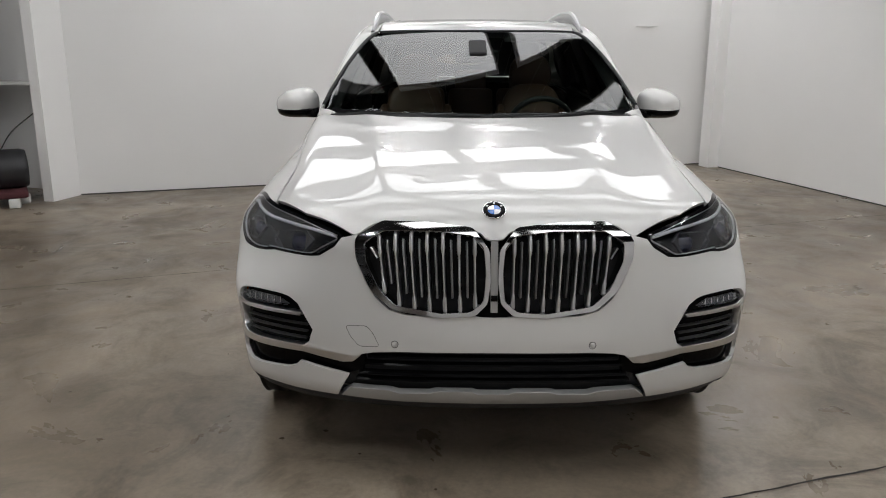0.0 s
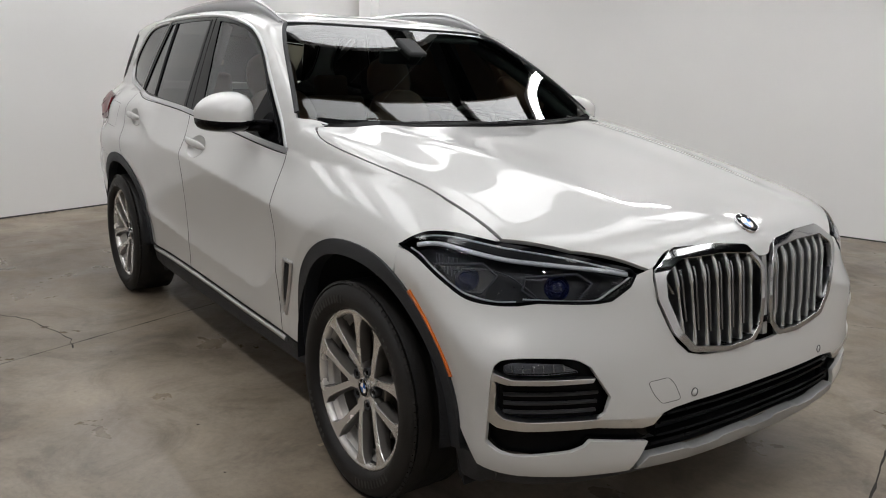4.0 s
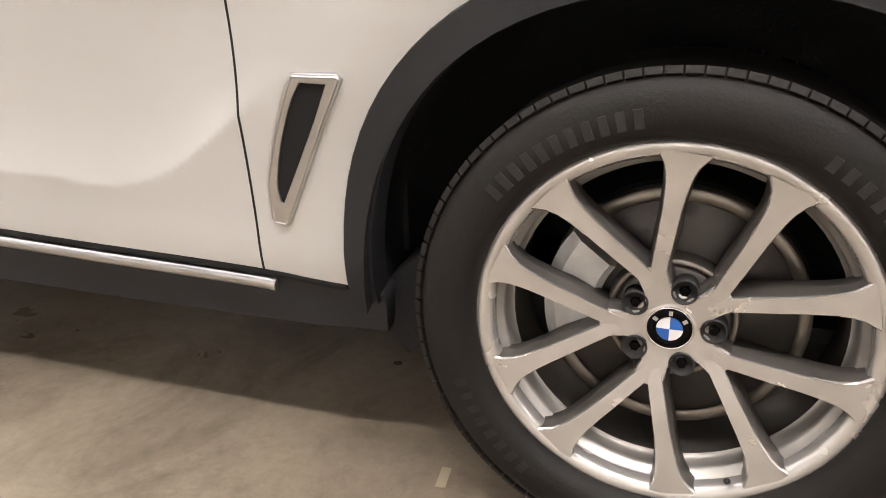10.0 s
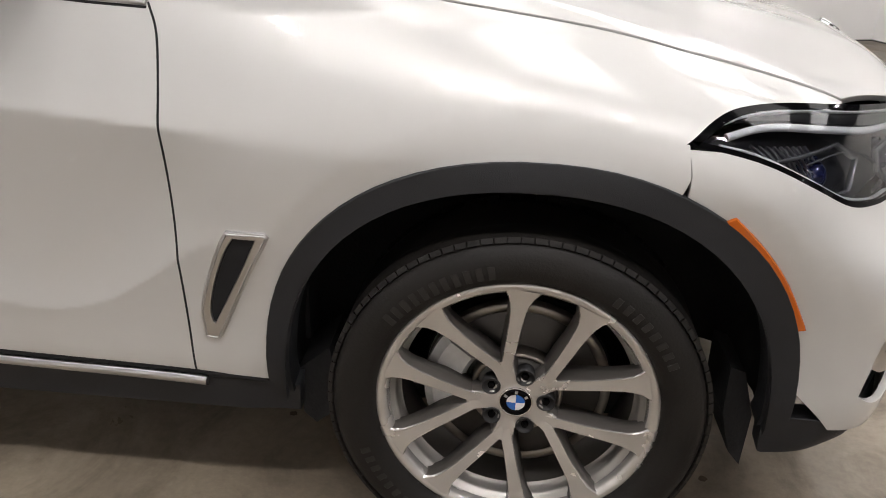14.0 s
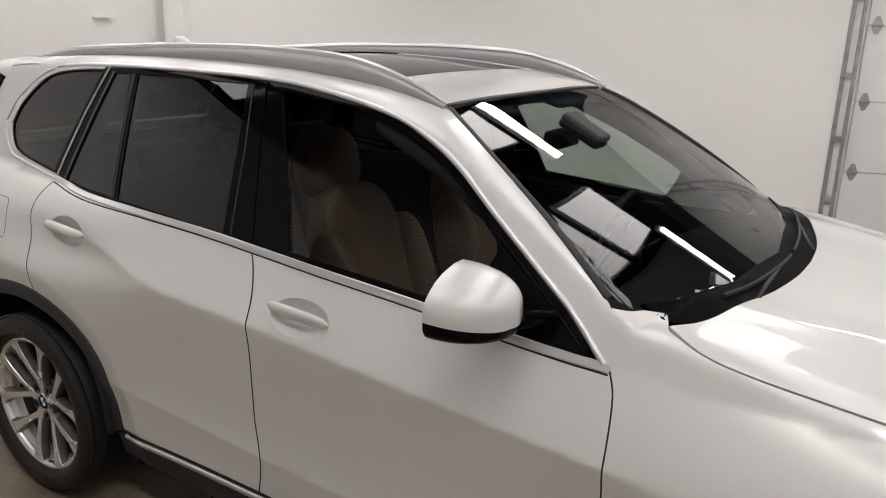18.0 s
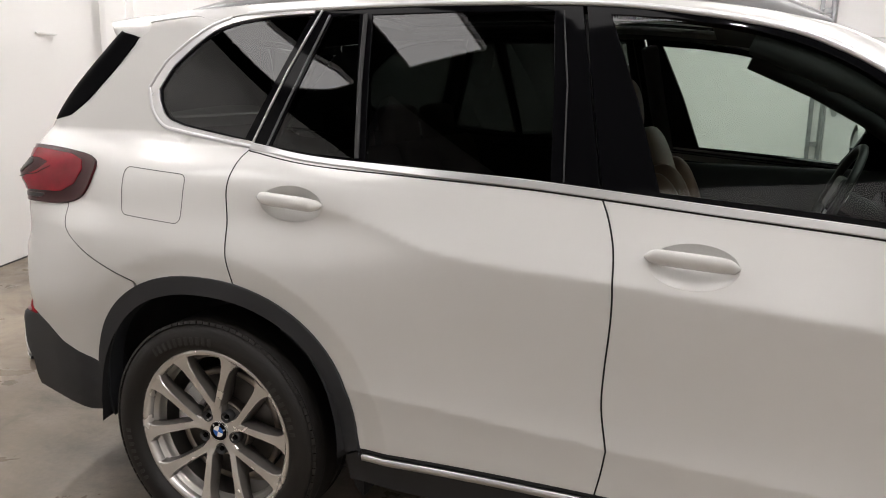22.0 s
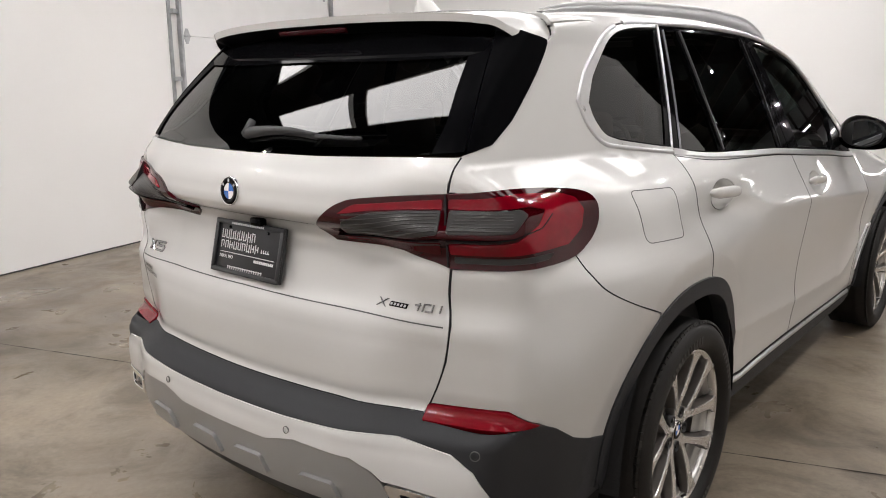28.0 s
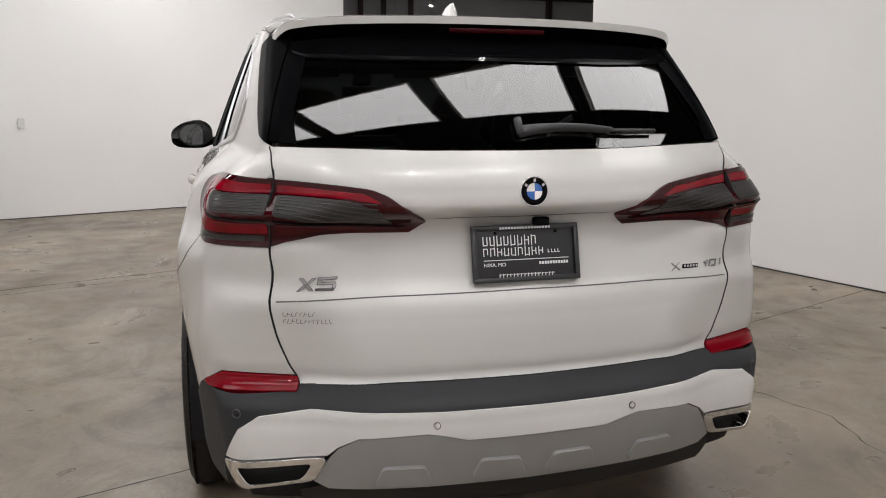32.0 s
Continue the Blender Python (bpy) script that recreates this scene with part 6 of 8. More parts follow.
def grille(flip):
    g = panel("grille", "nose", GRILLE_OUT, GRILLE_CHROME, suv, "chrome-framed kidney grille with vertical bars", holes=[GRILLE_IN], lift=0.007, depth=0.05, gap=0.012, flip=flip)
    strip("grille_lip", "nose", offset_loop(GRILLE_OUT / [WRAP, 1], 0.013) * [WRAP, 1], half_round(0.006, 0.006), GRILLE_CHROME, g, "rounded chrome lip", closed=True, flip=flip)
    panel("grille_back", "nose", offset_loop(GRILLE_IN / [WRAP, 1], -0.004) * [WRAP, 1], DARK, g, "black grille backing", lift=-0.050, depth=0, gap=0.03, flip=flip)
    top = lambda u: np.interp(u, [1.4, 2.8, 7.4, 13.5, 16.0, 17.3], [0.905, 0.922, 0.933, 0.930, 0.918, 0.88])
    low = lambda u: np.interp(u, [1.3, 2.2, 3.2, 7.1, 11.5, 13.8, 15.8, 16.9], [0.70, 0.676, 0.663, 0.658, 0.665, 0.686, 0.739, 0.80])
    for k in range(7):
        u = 2.7 + k * 2.17
        zs = np.linspace(low(u * 0.95) + 0.002, top(u) - 0.002, 30)
        w = 0.0036 + 0.0036 * step(zs, zs[-1] - 0.075, zs[-1] - 0.058) + 0.0036 * (1 - step(zs, zs[0] + 0.034, zs[0] + 0.055))
        us = u * np.linspace(0.925, 1.0, 30)
        q, m = skin("nose", np.stack([us, zs], 1))
        t = np.cross(m, [0, 0, 1.0])
        bm = bmesh.new()
        rows = []
        for i in range(30):
            f = q[i] - m[i] * 0.004
            rows.append([bm.verts.new(f - m[i] * 0.045 - t[i] * 0.004), bm.verts.new(f - m[i] * 0.006 - t[i] * w[i]), bm.verts.new(f - t[i] * w[i] * 0.8),
                         bm.verts.new(f + t[i] * w[i] * 0.8), bm.verts.new(f - m[i] * 0.006 + t[i] * w[i]), bm.verts.new(f - m[i] * 0.045 + t[i] * 0.004)])
        for a, b in zip(rows, rows[1:]):
            for j in range(5):
                bm.faces.new((a[j], a[j + 1], b[j + 1], b[j]))
        bm.faces.new(rows[0]), bm.faces.new(rows[-1][::-1])
        bmesh.ops.recalc_face_normals(bm, faces=bm.faces)
        part("slat", bm, SLAT, g, "satin chrome grille bar", flip=flip)
        # thin dark bar between, with a bright nose
        u2 = u + 1.05
        if u2 < 16.9:
            zs = np.linspace(low(u2) + 0.045, top(u2) - 0.02, 12)
            q, m = skin("nose", np.stack([u2 * np.linspace(0.94, 1.0, 12), zs], 1))
            sweep("slat", q - m * 0.014, m, [(-0.004, -0.03), (-0.0035, 0), (0, 0.0022), (0.0035, 0), (0.004, -0.03)], SLAT_DARK, g, "thin dark grille bar", flip=flip)


GRILLE_CHROME = material("grille_chrome", (0.52, 0.52, 0.525), rough=0.07, metal=1.0)
SLAT = material("satin_chrome", (0.58, 0.58, 0.58), rough=0.3, metal=1.0)
SLAT_DARK = material("dark_chrome", (0.34, 0.34, 0.345), rough=0.3, metal=1.0)
grille(False), grille(True)
# bridge between the grilles
q, n = skin("nose", [(0.0, 0.905), (0.0, 0.80), (0.0, 0.72), (0.0, 0.66)])
sweep("grille_bridge", q, n, [(-0.012, -0.03), (-0.012, 0.0), (0.012, 0.0), (0.012, -0.03)], SKID, suv, "silver bridge between the grilles")
sweep("grille_sensor", np.array([q[2] + n[2] * 0.002, q[2] + n[2] * 0.002 + [0, 0, -0.02]]), np.array([n[2], n[2]]), [(-0.011, 0), (-0.011, 0.004), (0.011, 0.004), (0.011, 0)], BLACK_GLOSS, suv, "small black sensor cover")


def headlight(flip):
    loop = np.vstack([LAMP_TOP, LAMP_LOW])
    inner = offset_loop(loop / [WRAP, 1], 0.009) * [WRAP, 1]
    h = panel("headlight", "nose", loop, BLACK_GLOSS, suv, "dark clear-lens headlight with angular projectors", holes=[inner], lift=0.0, depth=0.03, gap=0.012, flip=flip)
    panel("lens", "nose", inner, LENS_CLEAR, h, "clear curved headlight lens", lift=0.003, depth=0, gap=0.02, flip=flip)
    panel("lamp_housing", "nose", inner, LAMP_BLACK, h, "dark grey lamp housing", lift=-0.055, depth=0, gap=0.02, flip=flip)

    def inside(name, pts, w, up, sink, mat, label):
        q, n = skin("nose", dense(smooth(np.array(pts), 3) / [WRAP, 1], 0.02, False) * [WRAP, 1])
        sweep(name, q - n * sink, n, half_round(w, up), mat, h, label, flip=flip)
    # bright bar along the top under a black brow, bright edge along the foot
    panel("brow", "nose", [(45.5, 0.966), (43.5, 0.975), (40.1, 0.977), (35.2, 0.966), (28.3, 0.946), (22.0, 0.913), (25.8, 0.926), (30.9, 0.936), (34.9, 0.943), (38.4, 0.956), (42.0, 0.966)], LAMP_BROW, h, "black brow over the light bar", lift=-0.006, depth=0.006, gap=0.012, flip=flip)
    inside("light_bar", [(46.2, 0.945), (44.0, 0.957), (41.9, 0.959), (38.4, 0.949), (34.9, 0.937), (30.9, 0.931), (25.8, 0.921), (21.8, 0.905)], 0.013, 0.005, 0.010, LAMP_BAR, "bright light bar along the headlight's top")
    inside("lamp_edge", [(47.0, 0.932), (45.2, 0.920), (43.0, 0.889), (40.3, 0.850), (38.9, 0.838), (36.4, 0.828), (34.1, 0.831)], 0.005, 0.003, 0.008, LAMP_BAR, "thin bright edge")
    inside("lamp_edge", [(33.4, 0.838), (26.6, 0.836), (25.2, 0.841), (24.1, 0.858), (21.6, 0.896)], 0.005, 0.003, 0.008, LAMP_BAR, "thin bright edge")
    inside("lamp_shelf", [(41.5, 0.905), (38.0, 0.915), (35.0, 0.902), (33.0, 0.868), (31.5, 0.836)], 0.004, 0.003, 0.030, LAMP_RING, "curved inner trim")
    inside("lamp_edge", [(46.4, 0.958), (43.8, 0.972), (40.1, 0.975), (35.2, 0.964), (28.3, 0.944), (22.2, 0.911)], 0.004, 0.003, 0.003, LAMP_BAR, "thin bright upper edge")
    for k in range(9):
        u = 44.2 - 0.5 * k
        inside("lamp_flute", [(u, 0.948 - 0.001 * k), (u - 0.25, 0.925 - 0.004 * k), (u - 0.4, 0.905 - 0.0045 * k)], 0.0022, 0.002, 0.040, LAMP_RING, "fine upright flute")
    for c, w in (((40.0, 0.888), 3.6), ((29.5, 0.873), 3.6)):
        # hexagonal frames, bright below, round a dark projector
        hexa = np.array([(c[0] + 1.0 * w, c[1] + 0.026), (c[0] - 0.6 * w, c[1] + 0.042), (c[0] - 1.05 * w, c[1] + 0.010), (c[0] - 0.6 * w, c[1] - 0.040), (c[0] + 0.55 * w, c[1] - 0.042), (c[0] + 1.1 * w, c[1] - 0.012)])
        q, n = skin("nose", dense(hexa / [WRAP, 1], 0.02) * [WRAP, 1])
        sweep("light_ring", q - n * 0.028, n, half_round(0.008, 0.006), LAMP_RING, h, "angular light guide frame", closed=True, flip=flip)
        q, n = skin("nose", [c])
        mm = Vector(n[0]).to_track_quat("Z", "Y").to_matrix().to_4x4()
        mm.translation = Vector(q[0] - n[0] * 0.052)
        bm = lathe([(0.0001, 0.020), (0.012, 0.018), (0.024, 0.010), (0.030, 0.0), (0.034, 0.0), (0.040, -0.015)], 28, "z")
        bmesh.ops.transform(bm, matrix=mm, verts=bm.verts)
        part("projector", bm, PROJECTOR, h, "dark blue-tinted projector lens", flip=flip)
    q, n = skin("nose", dense(np.array([(25.0, 0.845), (22.6, 0.878), (23.5, 0.885)]) / [WRAP, 1], 0.01, False) * [WRAP, 1])
    sweep("light_guide", q - n * 0.02, n, half_round(0.007, 0.004), LAMP_RING, h, "bright inner light guide", flip=flip)


LAMP_BAR = material("lamp_light_bar", (0.78, 0.79, 0.81), rough=0.25, coat=0.6)
LAMP_BROW = material("lamp_brow", (0.008, 0.008, 0.009), rough=0.55, spec=0.15)
LAMP_BLACK = material("lamp_black", (0.022, 0.023, 0.026), rough=0.3, vary=0.2, vary_scale=30)
LAMP_RING = material("lamp_light_guide", (0.16, 0.165, 0.18), rough=0.2, metal=0.4)
PROJECTOR = material("projector_glass", (0.008, 0.012, 0.05), rough=0.04, coat=1.0)
headlight(False), headlight(True)


def fog(flip):
    full = np.vstack([FOG_LOW, FOG, [(18.1, 0.494), (17.4, 0.503), (17.2, 0.47), (17.5, 0.437)]])
    b = panel("air_intake", "nose", full, BLACK_GLOSS, suv, "gloss black corner intake with fog lamp and silver blades", lift=-0.030, depth=0.02, gap=0.02, flip=flip)
    lamp = rounded(np.array([(35.5, 0.676), (34.5, 0.684), (29.5, 0.677), (27.7, 0.654), (31.5, 0.650), (35.2, 0.655)]) / [WRAP, 1], 0.008) * [WRAP, 1]
    f = panel("fog_lamp", "nose", lamp, LENS_CLEAR, b, "slim clear fog lamp", lift=-0.002, depth=0.012, gap=0.012, flip=flip)
    panel("lamp_reflector", "nose", lamp, LAMP_RING, f, "ribbed reflector", lift=-0.016, depth=0, gap=0.012, flip=flip)
    for k in range(6):
        u = 29.2 + k * 1.05
        q, n = skin("nose", [(u, 0.656), (u + 0.1, 0.676)])
        sweep("lamp_rib", q - n * 0.012, n, half_round(0.006, 0.005), CHROME, f, "bright rib", flip=flip)
    blade = np.array([(36.6, 0.634), (35.0, 0.624), (30.5, 0.621), (26.1, 0.621), (25.9, 0.632), (30.5, 0.634), (34.6, 0.637), (36.5, 0.655)])
    panel("blade", "nose", blade, SATIN, b, "satin silver blade", lift=-0.001, depth=0.03, gap=0.012, flip=flip)
    low = np.array([(36.7, 0.545), (36.75, 0.510), (35.8, 0.496), (32.9, 0.489), (25.4, 0.491), (20.0, 0.470), (18.6, 0.474), (17.6, 0.498), (18.1, 0.500), (25.4, 0.514), (32.8, 0.514), (35.2, 0.522), (36.1, 0.545), (36.1, 0.62), (36.5, 0.64)])
    panel("blade", "nose", low, SATIN, b, "long satin silver blade", lift=-0.001, depth=0.035, gap=0.012, flip=flip)
    for k in range(3):
        z = 0.588 - 0.025 * k
        q, n = skin("nose", dense(np.array([(35.4, z), (30.0, z), (25.2 + 0.1 * k, z)]) / [WRAP, 1], 0.03, False) * [WRAP, 1])
        sweep("louvre", q - n * 0.024, n, [(-0.003, -0.02), (-0.006, 0.004), (0.0, 0.007), (0.004, 0.0)], BLACK_MATT, b, "black intake louvre", flip=flip)
    # tow-hook cover line, parking sensor
    q, n = skin("nose", dense(rounded(np.array([(19.6, 0.602), (16.8, 0.605), (15.9, 0.581), (15.0, 0.534), (17.7, 0.532), (18.9, 0.566)]) / [WRAP, 1], 0.012), 0.008) * [WRAP, 1])
    if not flip:
        sweep("tow_cover_seam", q, n, [(-0.0009, -0.002), (-0.0009, 0.0006), (0.0009, 0.0006), (0.0009, -0.002)], SEAM, PANELS["bumper"], "fine seam of the tow-hook cover", closed=True)


def sensor(chart, u, z, mat, parent, flip=False, r=0.011, lift=0.0):
    q, n = skin(chart, [(u, z)], lift)
    mm = Vector(n[0]).to_track_quat("Z", "Y").to_matrix().to_4x4()
    mm.translation = Vector(q[0])
    bm = lathe([(0.0001, 0.0016), (r * 0.8, 0.0014), (r * 0.86, -0.001), (r * 0.95, -0.001), (r, 0.0012), (r * 1.08, -0.002)], 24, "z")
    bmesh.ops.transform(bm, matrix=mm, verts=bm.verts)
    ps = part("parking_sensor", bm, mat, parent, "round parking sensor", flip=flip)
    bm = lathe([(r * 0.98, 0.0004), (r * 1.02, 0.0022), (r * 1.16, 0.0022), (r * 1.2, -0.001)], 24, "z")
    bmesh.ops.transform(bm, matrix=mm, verts=bm.verts)
    part("sensor_ring", bm, SEAM, ps, "dark ring round the sensor", flip=flip)


SEAM = material("shadow_seam", (0.10, 0.10, 0.098), rough=0.8)
fog(False), fog(True)
for flip in (False, True):
    sensor("nose", 13.0, 0.545, PAINT, PANELS["bumper"], flip)
# central lower intake, skid plate and valance
half = np.array([(0.0, 0.521), (12.9, 0.519), (15.9, 0.513), (17.4, 0.503), (17.5, 0.437), (19.2, 0.422), (20.6, 0.345), (0.0, 0.335)])
low_intake = panel("lower_intake", "nose", np.vstack([half, mirrored(half)[1:-1]]), BLACK_MATT, suv, "black lower air intake with slats", lift=-0.045, depth=0.02, gap=0.03)
for z, off in ((0.497, 0.012), (0.466, 0.02), (0.435, 0.012), (0.41, 0.02)):
    e = 16.6 + (0.497 - z) * 20
    q, n = skin("nose", dense(np.array([(-e, z - 0.003), (0, z), (e, z - 0.003)]) / [WRAP, 1], 0.03, False) * [WRAP, 1])
    sweep("intake_slat", q - n * off, n, [(-0.004, -0.03), (-0.005, 0.004), (0.002, 0.006), (0.005, 0.0), (0.004, -0.03)], BLACK_GLOSS, low_intake, "gloss black slat")
half = np.array([(0.0, 0.369), (2.1, 0.369), (2.8, 0.378), (7.7, 0.377), (8.4, 0.369), (12.6, 0.366), (13.7, 0.376), (18.9, 0.378), (20.4, 0.342), (12.0, 0.330), (0.0, 0.328)])
panel("front_skid_plate", "nose", np.vstack([half, mirrored(half)[1:-1]]), SKID, suv, "matt silver front skid plate", lift=0.004, depth=0.03, gap=0.02)
half = np.array([(0.0, 0.327), (12.0, 0.329), (20.4, 0.338), (27.5, 0.340), (33.2, 0.349), (37.4, 0.360), (37.0, 0.30), (30, 0.26), (0, 0.25)])
panel("front_valance", "nose", np.vstack([half, mirrored(half)[1:-1]]), CLAD, suv, "dark grey lower front valance", lift=-0.012, depth=0.03, gap=0.03)


# ---- tail: lamps, bumper details, badges, plate ----
def skin_box(name, chart, c, w, h, t, mat, parent, label="", lift=0.0, shear=0.0, flip=False):
    """A small raised block lying on the skin: w along the chart's level line, h up."""
    q, n = skin(chart, [c])
    n0 = Vector(n[0])
    s = Vector((0, 0, 1)).cross(n0).normalized()
    u = n0.cross(s)
    m = Matrix((s, u, n0)).transposed().to_4x4()
    m.translation = Vector(q[0]) + n0 * lift
    bm = box_bm(w, h, t, min(t, w, h) * 0.25, 1)
    for v in bm.verts:
        v.co.x += shear * v.co.y
    bmesh.ops.transform(bm, matrix=m, verts=bm.verts)
    return part(name, bm, mat, parent, label, flat=True, flip=flip)


TAIL_OUT = np.vstack([smooth([(11.3, 1.120), (13.4, 1.160), (15.6, 1.197), (18.2, 1.214), (26.4, 1.233), (31.9, 1.239), (37.7, 1.223), (40.4, 1.207), (41.5, 1.184), (41.7, 1.155), (41.4, 1.125), (40.6, 1.095), (39.2, 1.067), (37.2, 1.057), (33.1, 1.057), (27.0, 1.054)], 4),
                      [(25.4, 1.068), (22.2, 1.086), (17.5, 1.084), (13.1, 1.084)]])


def lamp_piece(name, pts, r, mat, lamp, label, flip, lift=0.0105):
    return panel(name, "tail", rounded(np.array(pts) / [WRAP, 1], r) * [WRAP, 1], mat, lamp, label, lift=lift, depth=0.004, gap=0.012, flip=flip)


def taillight(side, flip):
    lamp = panel("tail_light", "tail", TAIL_OUT, LENS_RED, suv, "dark red L-shaped tail light with a smoked centre", lift=0.008, depth=0.02, gap=0.012, flip=flip)
    for pts, lo in (([(15.9, 1.156), (19.0, 1.178), (26.0, 1.189), (26.0, 1.142), (20.0, 1.128), (14.8, 1.116)], 15.6),
                    ([(26.8, 1.190), (33.0, 1.194), (33.6, 1.182), (32.5, 1.147), (26.8, 1.143)], 27.0)):
        g = lamp_piece("smoked_insert", pts, 0.006, LENS_GREY, lamp, "smoked grey ribbed insert", flip)
        for k in range(6):
            z0 = 1.122 + 0.0098 * k if lo < 20 else 1.148 + 0.0068 * k
            z1 = 1.147 + 0.0072 * k if lo < 20 else 1.151 + 0.0068 * k
            q, n = skin("tail", dense(np.array([(lo + 0.1 * k, z0), (25.8 if lo < 20 else 32.4, z1)]) / [WRAP, 1], 0.03, False) * [WRAP, 1])
            sweep("lamp_rib", q + n * 0.0112, n, half_round(0.0024, 0.0006), LAMP_GREY_RIB, g, "grey rib", flip=flip)
    lamp_piece("red_guide", [(15.6, 1.172), (17.4, 1.198), (26.1, 1.220), (26.1, 1.194), (19.0, 1.184)], 0.005, LENS_BRIGHT, lamp, "red light guide", flip)
    lamp_piece("red_guide", [(26.7, 1.221), (32.5, 1.227), (36.6, 1.216), (38.6, 1.200), (39.6, 1.172), (39.2, 1.128), (37.6, 1.098), (27.0, 1.094), (26.9, 1.126), (32.8, 1.130), (34.6, 1.158), (35.2, 1.187), (33.6, 1.199), (26.7, 1.195)], 0.006, LENS_BRIGHT, lamp, "red light guide bent round the corner", flip)
    lamp_piece("red_guide", [(14.4, 1.104), (20.0, 1.112), (26.1, 1.126), (26.1, 1.090), (24.6, 1.094), (21.0, 1.101), (15.0, 1.096)], 0.003, LENS_DEEP, lamp, "deep red lower light guide", flip)
    lamp_piece("smoked_bar", [(27.4, 1.085), (36.0, 1.086), (35.6, 1.073), (27.4, 1.069)], 0.002, LENS_GREY, lamp, "smoked reflector bar", flip)
    for pts in ([(13.6, 1.106), (15.0, 1.110), (20.0, 1.120), (26.1, 1.134)], [(26.8, 1.134), (32.5, 1.137), (34.8, 1.150), (35.8, 1.175)]):
        q, n = skin("tail", dense(np.array(pts) / [WRAP, 1], 0.02, False) * [WRAP, 1])
        sweep("lamp_edge", q + n * 0.0105, n, half_round(0.0028, 0.0018), BLACK_GLOSS, lamp, "glossy dark edge in the lamp", flip=flip)
    q, n = skin("tail", np.array([(26.4, 1.233), (26.6, 1.161), (26.8, 1.055)]))
    q = dense(q + n * 0.008, 0.02, False)
    sweep("lamp_seam", q, np.repeat(n[1:2], len(q), 0), [(-0.0018, -0.01), (-0.0018, 0.003), (0.0018, 0.003), (0.0018, -0.01)], DARK, lamp, "black seam between the lamp halves", flip=flip)
    refl = rounded(np.array([(24.3, 0.659), (24.6, 0.692), (32.3, 0.701), (35.1, 0.661), (29.9, 0.659)]) / [WRAP, 1], 0.004) * [WRAP, 1]
    panel("rear_reflector", "tail", refl, REFLECT_RED, suv, "long red rear reflector", lift=0.006, depth=0.015, gap=0.012, flip=flip)
    # exhaust: bright frame round a dark pipe
    out = rounded(np.array([(31.6, 0.468), (20.9, 0.496), (22.3, 0.424), (29.6, 0.392)]) / [WRAP, 1], 0.02) * [WRAP, 1]
    inn = rounded(np.array([(29.9, 0.455), (22.4, 0.476), (23.5, 0.428), (28.7, 0.405)]) / [WRAP, 1], 0.015) * [WRAP, 1]
    e = panel("exhaust_trim", "tail", out, CHROME, suv, "chrome trapezoid exhaust trim", holes=[inn], lift=0.008, depth=0.06, gap=0.012, flip=flip)
    panel("exhaust_pipe", "tail", inn, DARK, e, "dark pipe mouth", lift=-0.05, depth=0, gap=0.02, flip=flip)
    half_pads = ((3.9, 0.445), (13.6, 0.440))
    for u, z in half_pads:
        pad = np.array([(u - 2.8, z - 0.03), (u - 2.0, z + 0.025), (u + 2.0, z + 0.027), (u + 2.8, z - 0.028)])
        panel("skid_pad", "tail", rounded(pad / [WRAP, 1], 0.01) * [WRAP, 1], SKID, suv, "raised skid pad", lift=0.014, depth=0.012, gap=0.012, flip=flip)
    sensor("tail", 10.4, 0.583, SILVER, suv, flip, 0.0085, 0.0075)
    sensor("tail", 29.6, 0.61, CLAD, suv, flip)
    # fuel flap seam (right side of the car alone)
    if not flip:
        flap = rounded([(-1.830, 1.199), (-1.812, 1.054), (-1.580, 1.040), (-1.582, 1.186)], 0.025)
        strip("fuel_flap_seam", "side", flap, [(-0.0013, -0.002), (-0.0013, 0.0006), (0.0013, 0.0006), (0.0013, -0.002)], SEAM, PANELS["quarter_right"], "fine seam of the fuel flap", closed=True, gap=0.01)


LENS_BRIGHT = material("red_light_guide", (0.19, 0.001, 0.008), rough=0.05, spec=0.35, vary=0.3, vary_scale=12)
LENS_DEEP = material("deep_red_guide", (0.05, 0.0005, 0.003), rough=0.05, spec=0.3)
LAMP_GREY_RIB = material("smoked_rib", (0.05, 0.047, 0.046), rough=0.4, spec=0.2)
taillight("right", False), taillight("left", True)
gate = PANELS["tailgate"]
# crease line across the tailgate
half = np.array([(0.0, 0.921), (14.9, 0.917), (26.3, 0.907)])
strip("gate_seam", "tail", np.vstack([mirrored(half), half[1:]]), [(-0.0018, -0.003), (-0.0018, 0.0007), (0.0018, 0.0007), (0.0018, -0.003)], SEAM, gate, "fine seam across the tailgate")
# grey strip that paints the shade under the tailgate lip
half = np.array([(0.0, 1.124), (6.8, 1.126), (11.6, 1.121)])
strip("gate_lip_shade", "tail", np.vstack([mirrored(half), half[1:]]), [(-0.002, -0.003), (-0.002, 0.0008), (0.002, 0.0008), (0.002, -0.003)], SEAM, gate, "painted shadow line under the tailgate lip")
q, n = skin("tail", [(0.0, 1.199)])
roundel(q[0] + n[0] * 0.002, n[0], (0, 0, 1), 0.041, gate)
# rear-view camera under the lip
part("rear_camera", box_bm(0.03, 0.045, 0.025, 0.006, at=(-2.45, -0.045, 1.108)), BLACK_GLOSS, gate, "small black reversing camera")


